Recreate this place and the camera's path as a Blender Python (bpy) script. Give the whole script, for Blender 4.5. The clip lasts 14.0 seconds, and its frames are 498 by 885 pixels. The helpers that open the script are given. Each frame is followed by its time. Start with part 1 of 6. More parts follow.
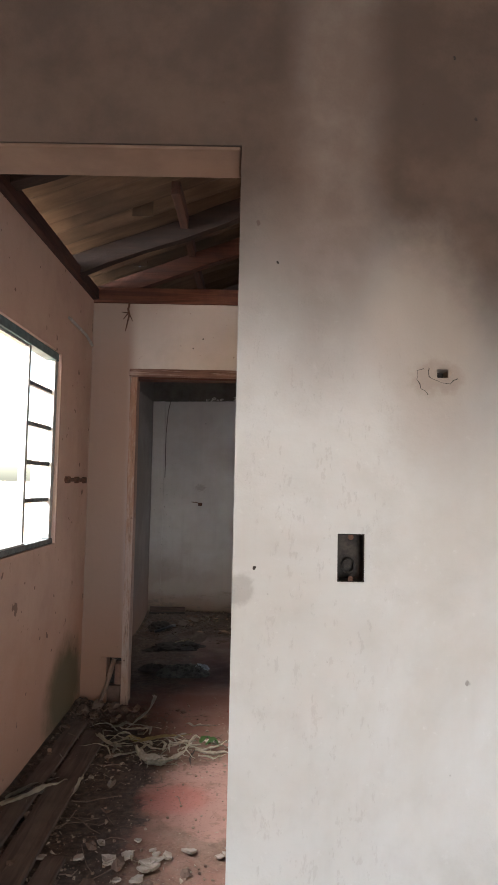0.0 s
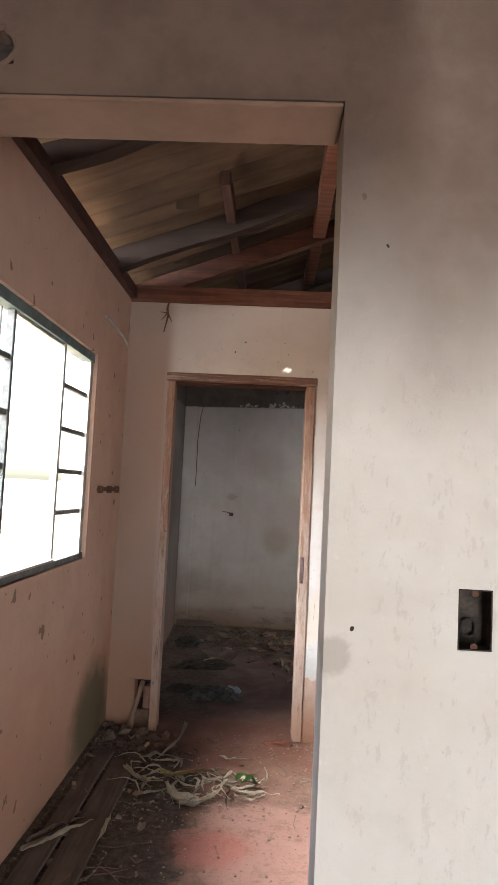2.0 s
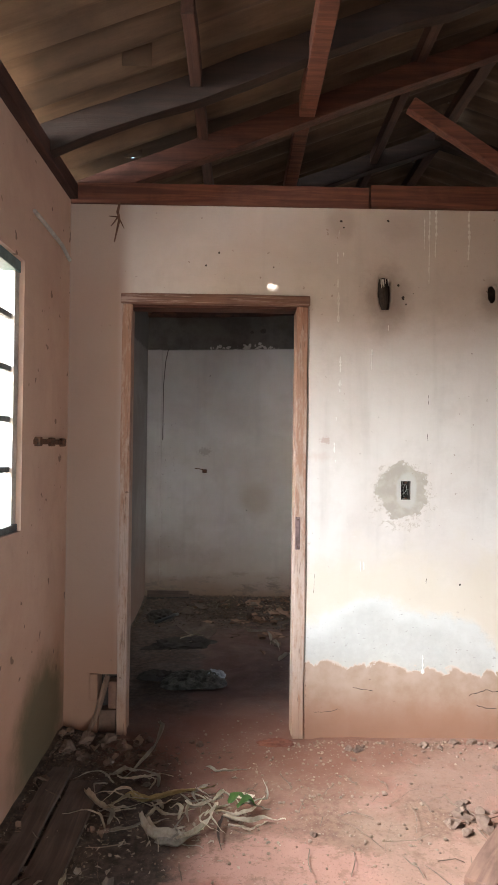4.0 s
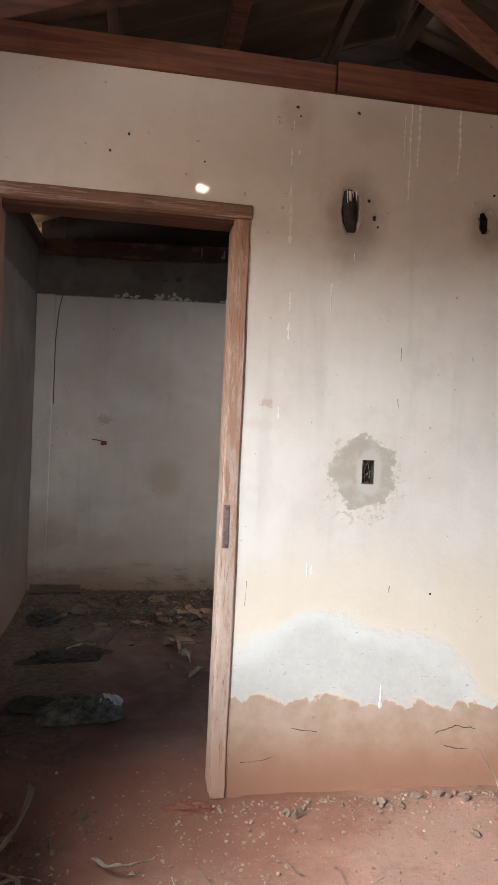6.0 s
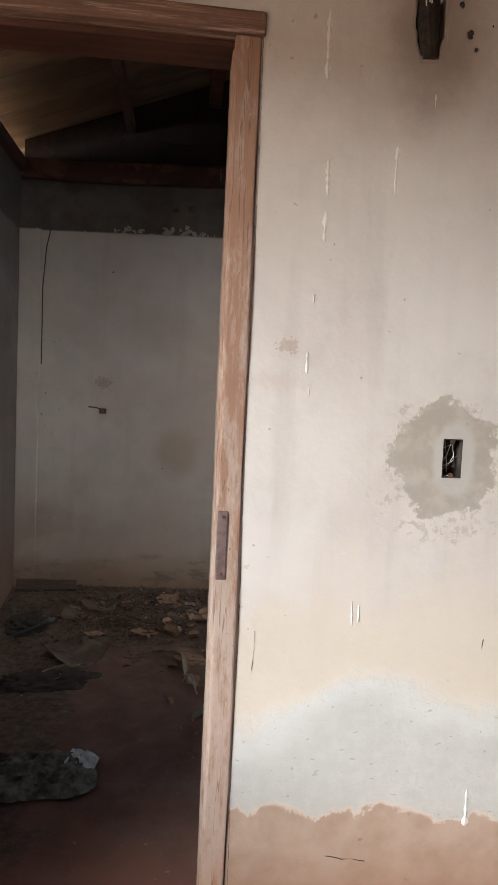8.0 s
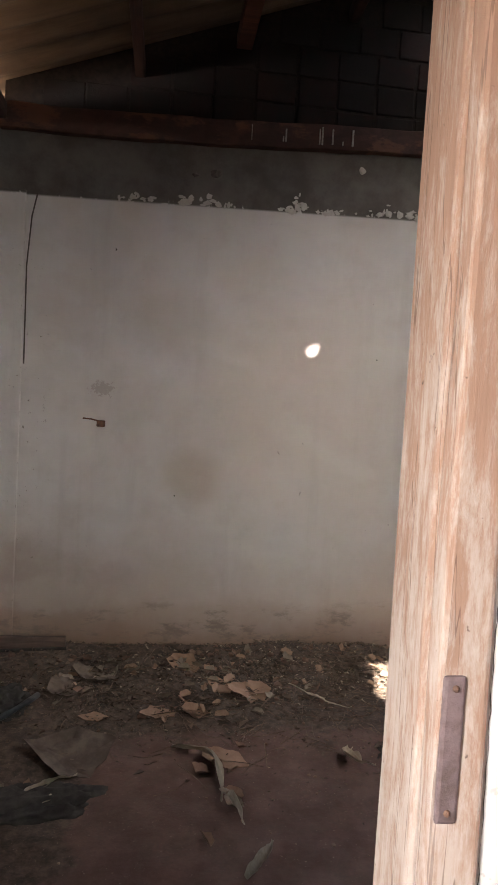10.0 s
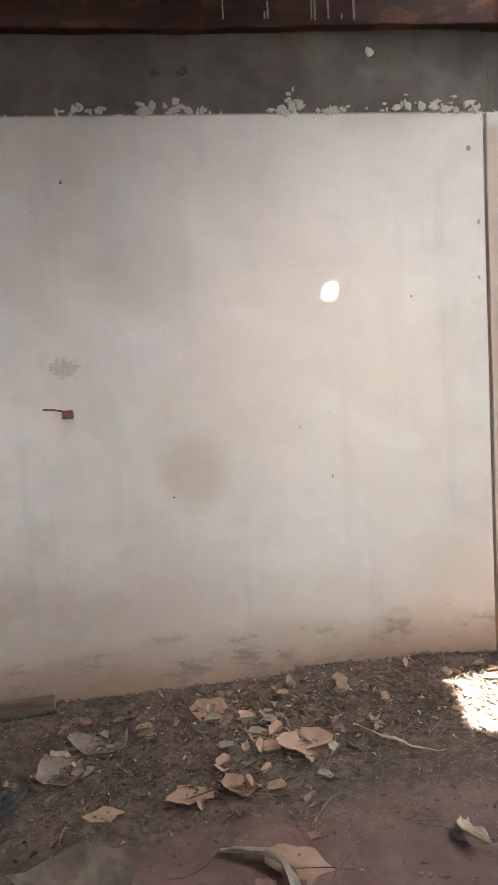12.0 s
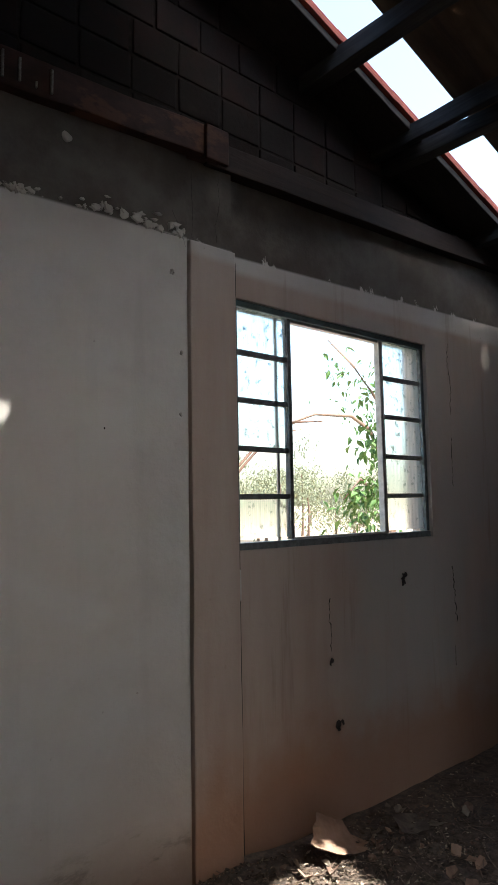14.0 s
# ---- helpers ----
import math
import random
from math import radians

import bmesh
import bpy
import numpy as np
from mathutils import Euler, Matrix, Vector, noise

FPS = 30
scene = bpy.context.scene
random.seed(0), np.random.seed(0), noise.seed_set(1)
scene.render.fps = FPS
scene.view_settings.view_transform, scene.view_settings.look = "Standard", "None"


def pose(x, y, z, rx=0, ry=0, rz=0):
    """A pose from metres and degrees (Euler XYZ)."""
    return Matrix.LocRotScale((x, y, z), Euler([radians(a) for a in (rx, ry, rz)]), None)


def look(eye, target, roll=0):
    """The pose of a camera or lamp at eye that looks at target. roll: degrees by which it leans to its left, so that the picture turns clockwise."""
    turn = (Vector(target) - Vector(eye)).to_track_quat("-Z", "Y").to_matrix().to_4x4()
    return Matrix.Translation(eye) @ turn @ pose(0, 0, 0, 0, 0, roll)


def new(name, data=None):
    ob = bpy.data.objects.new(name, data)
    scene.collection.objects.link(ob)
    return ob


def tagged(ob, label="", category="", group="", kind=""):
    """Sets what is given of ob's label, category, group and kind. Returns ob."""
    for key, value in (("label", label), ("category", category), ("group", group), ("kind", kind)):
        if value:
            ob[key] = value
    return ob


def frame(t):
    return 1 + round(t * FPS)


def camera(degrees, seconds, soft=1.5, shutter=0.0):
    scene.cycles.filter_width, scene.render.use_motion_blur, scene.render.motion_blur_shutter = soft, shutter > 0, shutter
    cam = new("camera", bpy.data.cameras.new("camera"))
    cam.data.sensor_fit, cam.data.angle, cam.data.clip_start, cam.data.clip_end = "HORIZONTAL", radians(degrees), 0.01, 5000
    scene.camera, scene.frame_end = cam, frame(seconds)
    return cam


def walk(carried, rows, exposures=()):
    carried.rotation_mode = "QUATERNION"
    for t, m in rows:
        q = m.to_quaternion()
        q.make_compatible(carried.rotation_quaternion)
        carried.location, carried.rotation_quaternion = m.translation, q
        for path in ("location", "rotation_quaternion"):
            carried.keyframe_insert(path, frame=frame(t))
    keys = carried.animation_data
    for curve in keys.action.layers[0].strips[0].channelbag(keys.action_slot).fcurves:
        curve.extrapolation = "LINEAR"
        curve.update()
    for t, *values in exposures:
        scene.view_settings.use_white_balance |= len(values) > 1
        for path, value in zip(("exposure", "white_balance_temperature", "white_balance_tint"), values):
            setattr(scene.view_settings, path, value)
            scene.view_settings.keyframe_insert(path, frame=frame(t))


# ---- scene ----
cam = camera(41.5, 14.0)
PATH = [
    (0, (0.055, 0.171, 1.448), (0.043, 2.167, 1.575), 1.2),
    (0.5, (0.04, 0.17, 1.518), (0.006, 2.141, 1.856), 1.8),
    (1, (0.033, 0.162, 1.562), (-0.032, 2.098, 2.062), 2.0),
    (1.5, (0.013, 0.232, 1.544), (-0.109, 2.196, 1.902), 1.9),
    (2, (-0.079, 0.446, 1.498), (-0.159, 2.44, 1.637), 2.8),
    (4.3, (-0.207, 1.34, 1.432), (-0.131, 3.338, 1.449), -0.3),
    (4.5, (-0.23, 1.405, 1.427), (-0.071, 3.399, 1.443), -0.7),
    (5, (-0.227, 1.572, 1.409), (-0.002, 3.559, 1.377), -1.2),
    (5.5, (-0.193, 1.874, 1.421), (0.074, 3.856, 1.456), 2.9),
    (6, (-0.194, 2.103, 1.382), (0.121, 4.078, 1.34), 2.6),
    (6.5, (-0.215, 2.403, 1.362), (0.24, 4.346, 1.221), 3.3),
    (7, (-0.176, 2.611, 1.365), (0.248, 4.563, 1.273), 4.2),
    (7.5, (-0.012, 2.813, 1.41), (0.297, 4.787, 1.328), 2.4),
    (8, (0.021, 3.011, 1.365), (0.218, 4.996, 1.221), 2.6),
    (8.5, (-0.026, 3.311, 1.386), (0.251, 5.291, 1.345), 3.4),
    (9, (-0.048, 3.491, 1.399), (0.167, 5.478, 1.327), 4.0),
    (11.3, (-0.383, 4.396, 1.294), (0.003, 6.353, 1.149), 0.6),
    (11.5, (-0.347, 4.469, 1.286), (0.043, 6.427, 1.17), -0.1),
    (12, (-0.248, 4.642, 1.287), (0.09, 6.606, 1.121), -3.2),
    (12.5, (-0.225, 4.78, 1.301), (0.354, 6.69, 1.175), 0.6),
    (13, (-0.29, 5.013, 1.337), (0.544, 6.822, 1.161), -3.2),
    (13.5, (-0.215, 5.08, 1.31), (0.865, 6.763, 1.283), -0.9),
    (13.8, (-0.168, 5.205, 1.36), (1.075, 6.77, 1.432), -0.9),
    (14, (-0.134, 5.295, 1.365), (1.164, 6.803, 1.555), -1.0),
]
walk(cam, [(t, look(eye, target, roll)) for t, eye, target, roll in PATH],
     exposures=[(0.0, 2.6, 6500, 10), (1.0, 2.8, 6600, 10), (2.0, 2.9, 6650, 10), (4.5, 3.05, 6550, 8), (5.0, 3.0, 6550, 8), (8.0, 2.62, 6850, 10), (9.0, 2.55, 6950, 11), (11.3, 4.4, 6450, 7), (12.5, 4.45, 6400, 6), (13.0, 3.5, 6350, 6), (13.5, 2.8, 6300, 6), (14.0, 1.95, 6200, 5)])

# ---- world, sun and sky ----
world = bpy.data.worlds.new("sky")
scene.world = world
world.use_nodes = True
sky = world.node_tree.nodes.new("ShaderNodeTexSky")
sky.sky_type, sky.sun_disc = "NISHITA", False
SUN_ELEV, SUN_AZ = 58.0, 155.0  # the sun stands high behind the first room
sky.sun_elevation, sky.sun_rotation = radians(SUN_ELEV), radians(SUN_AZ)
sky.air_density, sky.dust_density = 1.3, 3.0
background = world.node_tree.nodes["Background"]
world.node_tree.links.new(sky.outputs[0], background.inputs[0])
background.inputs[1].default_value = 0.15
sun = new("sun", bpy.data.lights.new("sun", "SUN"))
sun.data.energy, sun.data.angle, sun.data.color = 5.0, radians(0.6), (1.0, 0.94, 0.86)
SUN_FROM = Vector((math.sin(radians(SUN_AZ)) * math.cos(radians(SUN_ELEV)), math.cos(radians(SUN_AZ)) * math.cos(radians(SUN_ELEV)), math.sin(radians(SUN_ELEV))))
sun.matrix_world = look(SUN_FROM * 20, (0, 0, 0))


def window_light(name, eye, target, width, height, watts, colour, spread=180):
    lamp = new(name, bpy.data.lights.new(name, "AREA"))
    lamp.data.shape, lamp.data.size, lamp.data.size_y = "RECTANGLE", width, height
    lamp.data.energy, lamp.data.color, lamp.data.spread = watts, colour, radians(spread)
    lamp.matrix_world = look(eye, target)
    return lamp


window_light("window_sky_left", (-3.0, 2.45, 2.9), (0.3, 3.6, 0.8), 1.7, 1.9, 175, (0.95, 0.98, 1.0))
window_light("door_sky_back", (0.75, -2.3, 0.55), (0.6, 1.5, 0.2), 1.1, 1.0, 14, (0.84, 0.93, 1.0))
window_light("window_sky_back", (2.15, 8.1, 2.9), (1.6, 6.6, 0.6), 1.5, 0.7, 1.6, (0.95, 0.98, 1.0))
window_light("roof_opening_sky", (2.07, 4.88, 3.72), (-0.1, 7.2, 1.75), 0.85, 0.35, 4.9, (1.0, 0.96, 0.935), 74)


# ---- materials ----
class Mat:
    """A small builder for procedural node materials."""

    def __init__(self, name, rough=0.85, metal=0.0):
        self.m = bpy.data.materials.new(name)
        self.m.use_nodes = True
        self.nt = self.m.node_tree
        self.b = self.nt.nodes["Principled BSDF"]
        self.b.inputs["Roughness"].default_value = rough
        self.b.inputs["Metallic"].default_value = metal
        self.b.inputs["Specular IOR Level"].default_value = 0.3

    def put(self, socket, value):
        if isinstance(value, bpy.types.NodeSocket):
            self.nt.links.new(value, socket)
        elif isinstance(value, tuple) and len(value) == 3 and socket.type == "RGBA":
            socket.default_value = (*value, 1)
        else:
            socket.default_value = value

    def pos(self):
        return self.nt.nodes.new("ShaderNodeNewGeometry").outputs["Position"]

    def obj(self):
        return self.nt.nodes.new("ShaderNodeTexCoord").outputs["Object"]

    def island(self):
        return self.nt.nodes.new("ShaderNodeNewGeometry").outputs["Random Per Island"]

    def single(self):
        return self.nt.nodes.new("ShaderNodeObjectInfo").outputs["Random"]

    def xyz(self, v):
        n = self.nt.nodes.new("ShaderNodeSeparateXYZ")
        self.put(n.inputs[0], v)
        return n.outputs[0], n.outputs[1], n.outputs[2]

    def scaled(self, v, s):
        n = self.nt.nodes.new("ShaderNodeMapping")
        self.put(n.inputs[0], v)
        n.inputs["Scale"].default_value = s
        return n.outputs[0]

    def noise(self, v, scale, detail=5.0, rough=0.6, dist=0.0):
        n = self.nt.nodes.new("ShaderNodeTexNoise")
        self.put(n.inputs["Vector"], v)
        n.inputs["Scale"].default_value = scale
        n.inputs["Detail"].default_value = detail
        n.inputs["Roughness"].default_value = rough
        n.inputs["Distortion"].default_value = dist
        return n.outputs["Fac"]

    def voronoi(self, v, scale, feature="F1"):
        n = self.nt.nodes.new("ShaderNodeTexVoronoi")
        n.feature = feature
        self.put(n.inputs["Vector"], v)
        n.inputs["Scale"].default_value = scale
        return n.outputs["Distance"]

    def op(self, kind, a, b=0.0, c=0.0):
        n = self.nt.nodes.new("ShaderNodeMath")
        n.operation = kind
        self.put(n.inputs[0], a)
        self.put(n.inputs[1], b)
        self.put(n.inputs[2], c)
        return n.outputs[0]

    def step(self, v, lo, hi, out_lo=0.0, out_hi=1.0):
        n = self.nt.nodes.new("ShaderNodeMapRange")
        n.interpolation_type = "SMOOTHSTEP"
        self.put(n.inputs[0], v)
        for i, value in enumerate((lo, hi, out_lo, out_hi)):
            self.put(n.inputs[i + 1], value)
        return n.outputs[0]

    def mix(self, f, a, b, kind="MIX"):
        n = self.nt.nodes.new("ShaderNodeMix")
        n.data_type, n.blend_type = "RGBA", kind
        self.put(n.inputs[0], f)
        self.put(n.inputs[6], a)
        self.put(n.inputs[7], b)
        return n.outputs[2]

    def bump(self, h, strength=0.3, distance=0.01, under=None):
        n = self.nt.nodes.new("ShaderNodeBump")
        n.inputs["Strength"].default_value = strength
        n.inputs["Distance"].default_value = distance
        self.put(n.inputs["Height"], h)
        if under is not None:
            self.put(n.inputs["Normal"], under)
        self.put(self.b.inputs["Normal"], n.outputs[0])
        return n.outputs[0]

    def colour(self, c):
        self.put(self.b.inputs["Base Color"], c)
        return self.m


def plaster_base(name, base, dusty, speck=0.5, rough=0.9):
    """Old painted plaster: uneven colour, faint trowel marks, dark specks."""
    g = Mat(name, rough)
    p = g.pos()
    c = g.mix(g.step(g.noise(p, 1.3, 6, 0.62, 0.4), 0.35, 0.68), base, dusty)
    c = g.mix(g.step(g.noise(p, 7.0, 5, 0.65), 0.45, 0.8, 0.0, 0.35), c, tuple(v * 0.8 for v in dusty))
    c = g.mix(g.step(g.noise(p, 46.0, 3, 0.7), 0.62, 0.78, 0.0, 0.25), c, tuple(min(1, v * 1.18) for v in base))
    run = g.noise(g.scaled(p, (9.0, 9.0, 0.8)), 1.0, 4, 0.6)
    c = g.mix(g.step(run, 0.55, 0.8, 0.0, 0.22), c, tuple(v * 0.62 for v in dusty))
    pits = g.step(g.noise(p, 30.0, 2, 0.5), 0.74, 0.79)
    c = g.mix(g.op("MULTIPLY", pits, speck), c, (0.12, 0.08, 0.06))
    h = g.op("ADD", g.op("MULTIPLY", g.noise(p, 5.0, 6, 0.6), 1.2), g.op("MULTIPLY", g.noise(p, 60.0, 4, 0.7), 0.16))
    h = g.op("SUBTRACT", h, g.op("MULTIPLY", pits, 0.2))
    return g, p, c, h


def blob(g, p, centre, radii, wobble=0.5, scale=14.0, soft=0.12):
    """1 inside an uneven ellipse round centre, 0 outside."""
    n = g.nt.nodes.new("ShaderNodeVectorMath")
    n.operation = "SUBTRACT"
    g.put(n.inputs[0], p)
    n.inputs[1].default_value = centre
    q = g.nt.nodes.new("ShaderNodeVectorMath")
    q.operation = "DIVIDE"
    g.put(q.inputs[0], n.outputs[0])
    q.inputs[1].default_value = radii
    r = g.nt.nodes.new("ShaderNodeVectorMath")
    r.operation = "LENGTH"
    g.put(r.inputs[0], q.outputs[0])
    d = g.op("ADD", r.outputs["Value"], g.op("MULTIPLY", g.op("SUBTRACT", g.noise(p, scale, 6, 0.65), 0.5), wobble * 2))
    return g.step(d, 1.0 - soft, 1.0 + soft, 1.0, 0.0)


def earth_splash(g, p, c, top, colour, amount=0.9, jitter=0.25):
    """Red earth splashed and wicked up from the floor."""
    x, y, z = g.xyz(p)
    zz = g.op("ADD", z, g.op("MULTIPLY", g.op("SUBTRACT", g.noise(p, 2.2, 6, 0.62), 0.5), jitter * 2))
    return g.mix(g.step(zz, top * 0.15, top, amount, 0.0), c, colour)


def make_wall_front():
    g, p, c, h = plaster_base("whitewashed_plaster", (0.71, 0.72, 0.71), (0.61, 0.59, 0.55), 0.5)
    x, y, z = g.xyz(p)
    # smoke stain deepened to carry the shade on the upper wall
    smoke_and_shade = g.op("ADD", z, g.op("MULTIPLY", g.op("SUBTRACT", g.noise(g.scaled(p, (1.3, 1.3, 0.7)), 1.2, 4, 0.5), 0.5), 0.45))
    smoke_and_shade = g.op("ADD", smoke_and_shade, g.step(x, 0.3, 0.5, 0.0, 0.22))
    c = g.mix(g.step(smoke_and_shade, 1.5, 2.2, 0.0, 0.95), c, g.mix(g.step(g.noise(p, 3.4, 7, 0.65), 0.4, 0.65), (0.056, 0.032, 0.021), (0.094, 0.058, 0.040)))
    wob = g.op("MULTIPLY", g.op("SUBTRACT", g.noise(p, 7.0, 5, 0.6), 0.5), 0.05)
    pale = g.step(g.op("ADD", g.op("ABSOLUTE", g.op("SUBTRACT", x, 0.225)), wob), 0.03, 0.14, 0.6, 0.0)
    pale = g.op("MULTIPLY", pale, g.op("MULTIPLY", g.step(z, 1.5, 2.0), g.step(g.op("ADD", z, wob), 2.58, 2.68, 1.0, 0.25)))
    c = g.mix(pale, c, g.mix(g.step(g.noise(p, 9, 5, 0.6), 0.35, 0.7), (0.20, 0.155, 0.13), (0.26, 0.215, 0.19)))
    chips = g.op("MULTIPLY", g.step(g.noise(g.scaled(p, (64, 64, 26)), 1.0, 5, 0.7), 0.58, 0.64), g.step(g.op("ABSOLUTE", g.op("SUBTRACT", x, 0.2)), 0.10, 0.2, 1.0, 0.0))
    chips = g.op("MULTIPLY", chips, g.step(z, 1.6, 2.0, 1.0, 0.0))
    c = g.mix(g.op("MULTIPLY", chips, 0.22), c, (0.42, 0.39, 0.36))
    h = g.op("ADD", h, g.op("MULTIPLY", chips, 0.35))
    c = g.mix(g.op("MULTIPLY", blob(g, p, (0.42, 1.57, 1.75), (0.10, 0.3, 0.22), 0.7, 4, 0.6), 0.6), c, (0.42, 0.36, 0.31))
    c = g.mix(g.op("MULTIPLY", blob(g, p, (0.035, 1.57, 1.225), (0.030, 0.2, 0.034), 0.9, 22, 0.25), 0.55), c, (0.36, 0.34, 0.31))
    c = g.mix(g.op("MULTIPLY", blob(g, p, (0.447, 1.57, 1.685), (0.052, 0.2, 0.036), 1.0, 26, 0.4), 0.45), c, (0.27, 0.205, 0.16))
    g.bump(h, 0.3, 0.02)
    return g.colour(c)


def make_wall_left():
    g, p, c, h = plaster_base("pink_dusty_plaster", (0.55, 0.405, 0.33), (0.47, 0.33, 0.265), 0.8)
    c = earth_splash(g, p, c, 1.0, (0.43, 0.24, 0.16), 0.75, 0.3)
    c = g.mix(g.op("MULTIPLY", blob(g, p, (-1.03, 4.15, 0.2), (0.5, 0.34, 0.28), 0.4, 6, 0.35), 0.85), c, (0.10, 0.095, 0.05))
    spots = g.step(g.noise(p, 17.0, 2, 0.4), 0.70, 0.74)
    c = g.mix(g.op("MULTIPLY", spots, 0.75), c, (0.15, 0.10, 0.08))
    g.bump(h, 0.25, 0.02)
    return g.colour(c)


def make_wall_middle():
    g, p, c, h = plaster_base("cream_plaster", (0.64, 0.60, 0.57), (0.57, 0.515, 0.48), 0.6)
    x, y, z = g.xyz(p)
    n = g.op("SUBTRACT", g.noise(p, 6.0, 6, 0.62, 0.3), 0.5)
    fine = g.op("SUBTRACT", g.noise(p, 26.0, 5, 0.65), 0.5)
    right = g.step(x, 0.10, 0.16)
    left = g.op("SUBTRACT", 1.0, right)
    # shade in the left corner painted as a darker brown
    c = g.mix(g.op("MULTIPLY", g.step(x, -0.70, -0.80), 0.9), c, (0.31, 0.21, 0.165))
    c = g.mix(g.op("MULTIPLY", g.step(g.op("ADD", z, g.op("MULTIPLY", n, 0.5)), 0.75, 1.05, 1.0, 0.0), g.op("MULTIPLY", right, 0.7)), c, (0.60, 0.53, 0.43))
    dx = g.op("SUBTRACT", x, 0.55)
    edge = g.op("SUBTRACT", 0.68, g.op("MULTIPLY", g.op("MULTIPLY", dx, dx), 0.85))
    edge = g.op("ADD", edge, g.op("ADD", g.op("MULTIPLY", g.op("SUBTRACT", g.noise(p, 3.4, 6, 0.6), 0.5), 0.42), g.op("MULTIPLY", fine, 0.07)))
    salt = g.op("MULTIPLY", g.step(g.op("SUBTRACT", edge, z), -0.035, 0.03), right)
    c = g.mix(salt, c, g.mix(g.step(g.op("ADD", n, g.op("MULTIPLY", fine, 0.8)), -0.2, 0.25), (0.475, 0.475, 0.455), (0.53, 0.53, 0.51)))
    rim = g.op("MULTIPLY", g.step(g.op("ABSOLUTE", g.op("SUBTRACT", g.op("SUBTRACT", edge, z), 0.03)), 0.0, 0.10, 0.45, 0.0), right)
    c = g.mix(rim, c, (0.66, 0.67, 0.655))
    pits = g.step(g.noise(g.scaled(p, (1.0, 1.0, 2.2)), 34.0, 3, 0.6), 0.66, 0.70, 0.0, 0.6)
    c = g.mix(g.op("MULTIPLY", salt, pits), c, (0.30, 0.29, 0.27))
    wave = g.op("ABSOLUTE", g.op("SINE", g.op("ADD", g.op("MULTIPLY", x, 19.0), g.op("MULTIPLY", n, 9.0))))
    low = g.op("ADD", g.op("SUBTRACT", 0.375, g.op("MULTIPLY", x, 0.055)), g.op("ADD", g.op("MULTIPLY", wave, 0.035), g.op("MULTIPLY", n, 0.10)))
    raw = g.op("MULTIPLY", g.step(g.op("SUBTRACT", low, z), -0.006, 0.006), right)
    c = g.mix(raw, c, g.mix(g.step(g.noise(p, 9.0, 5, 0.6), 0.3, 0.7), (0.36, 0.25, 0.185), (0.44, 0.33, 0.265)))
    lip = g.op("MULTIPLY", g.step(g.op("ABSOLUTE", g.op("SUBTRACT", low, z)), 0.001, 0.010, 0.55, 0.0), right)
    c = g.mix(lip, c, (0.64, 0.54, 0.46))
    c = earth_splash(g, p, c, 0.30, (0.33, 0.165, 0.105), 0.85, 0.09)
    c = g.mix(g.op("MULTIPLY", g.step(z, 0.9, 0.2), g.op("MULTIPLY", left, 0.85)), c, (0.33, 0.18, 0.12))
    patch = blob(g, p, (0.640, 4.505, 1.232), (0.122, 0.4, 0.132), 0.6, 17, 0.05)
    halo = blob(g, p, (0.635, 4.505, 1.195), (0.175, 0.4, 0.185), 0.95, 24, 0.06)
    flakes = g.op("MULTIPLY", halo, g.step(g.noise(p, 48.0, 6, 0.7), 0.52, 0.57))
    c = g.mix(g.op("MULTIPLY", flakes, 0.85), c, (0.45, 0.405, 0.35))
    c = g.mix(patch, c, g.mix(g.step(g.noise(p, 20, 4, 0.6), 0.4, 0.65), (0.375, 0.335, 0.29), (0.43, 0.39, 0.34)))
    c = g.mix(blob(g, p, (0.658, 4.505, 1.235), (0.052, 0.4, 0.09), 0.3, 12, 0.15), c, (0.45, 0.43, 0.40))
    c = g.mix(g.op("MULTIPLY", blob(g, p, (0.55, 4.505, 2.19), (0.11, 0.4, 0.16), 0.5, 9, 0.5), 0.65), c, (0.25, 0.19, 0.16))
    c = g.mix(g.op("MULTIPLY", blob(g, p, (1.09, 4.505, 2.20), (0.08, 0.4, 0.10), 0.5, 9, 0.5), 0.6), c, (0.25, 0.20, 0.17))
    c = g.mix(g.op("MULTIPLY", blob(g, p, (0.32, 4.505, 2.57), (0.07, 0.4, 0.08), 0.5, 9, 0.5), 0.5), c, (0.25, 0.19, 0.16))
    c = g.mix(g.op("MULTIPLY", blob(g, p, (0.6, 4.505, 2.55), (0.10, 0.4, 0.07), 0.5, 9, 0.4), 0.35), c, (0.33, 0.29, 0.25))
    c = g.mix(g.op("MULTIPLY", blob(g, p, (0.25, 4.505, 1.48), (0.024, 0.4, 0.016), 2.4, 85, 0.25), 0.45), c, (0.36, 0.21, 0.16))
    c = g.mix(g.op("MULTIPLY", blob(g, p, (0.23, 4.505, 1.40), (0.045, 0.4, 0.02), 1.5, 50, 0.8), 0.22), c, (0.48, 0.31, 0.25))
    # dimmer light below the roof painted in as a darker top
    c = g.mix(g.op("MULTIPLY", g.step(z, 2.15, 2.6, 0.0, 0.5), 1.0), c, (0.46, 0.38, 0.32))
    specks = g.op("MULTIPLY", g.step(g.noise(p, 42.0, 2, 0.5), 0.72, 0.75), g.step(g.noise(p, 2.3, 3, 0.5), 0.45, 0.62))
    c = g.mix(g.op("MULTIPLY", specks, 0.55), c, (0.22, 0.15, 0.115))
    relief = g.op("SUBTRACT", h, g.op("ADD", g.op("MULTIPLY", raw, 0.35), g.op("MULTIPLY", patch, 0.25)))
    relief = g.op("ADD", relief, g.op("MULTIPLY", g.op("MULTIPLY", salt, g.noise(p, 28, 7, 0.75)), 1.6))
    g.bump(relief, 0.22, 0.02)
    return g.colour(c)


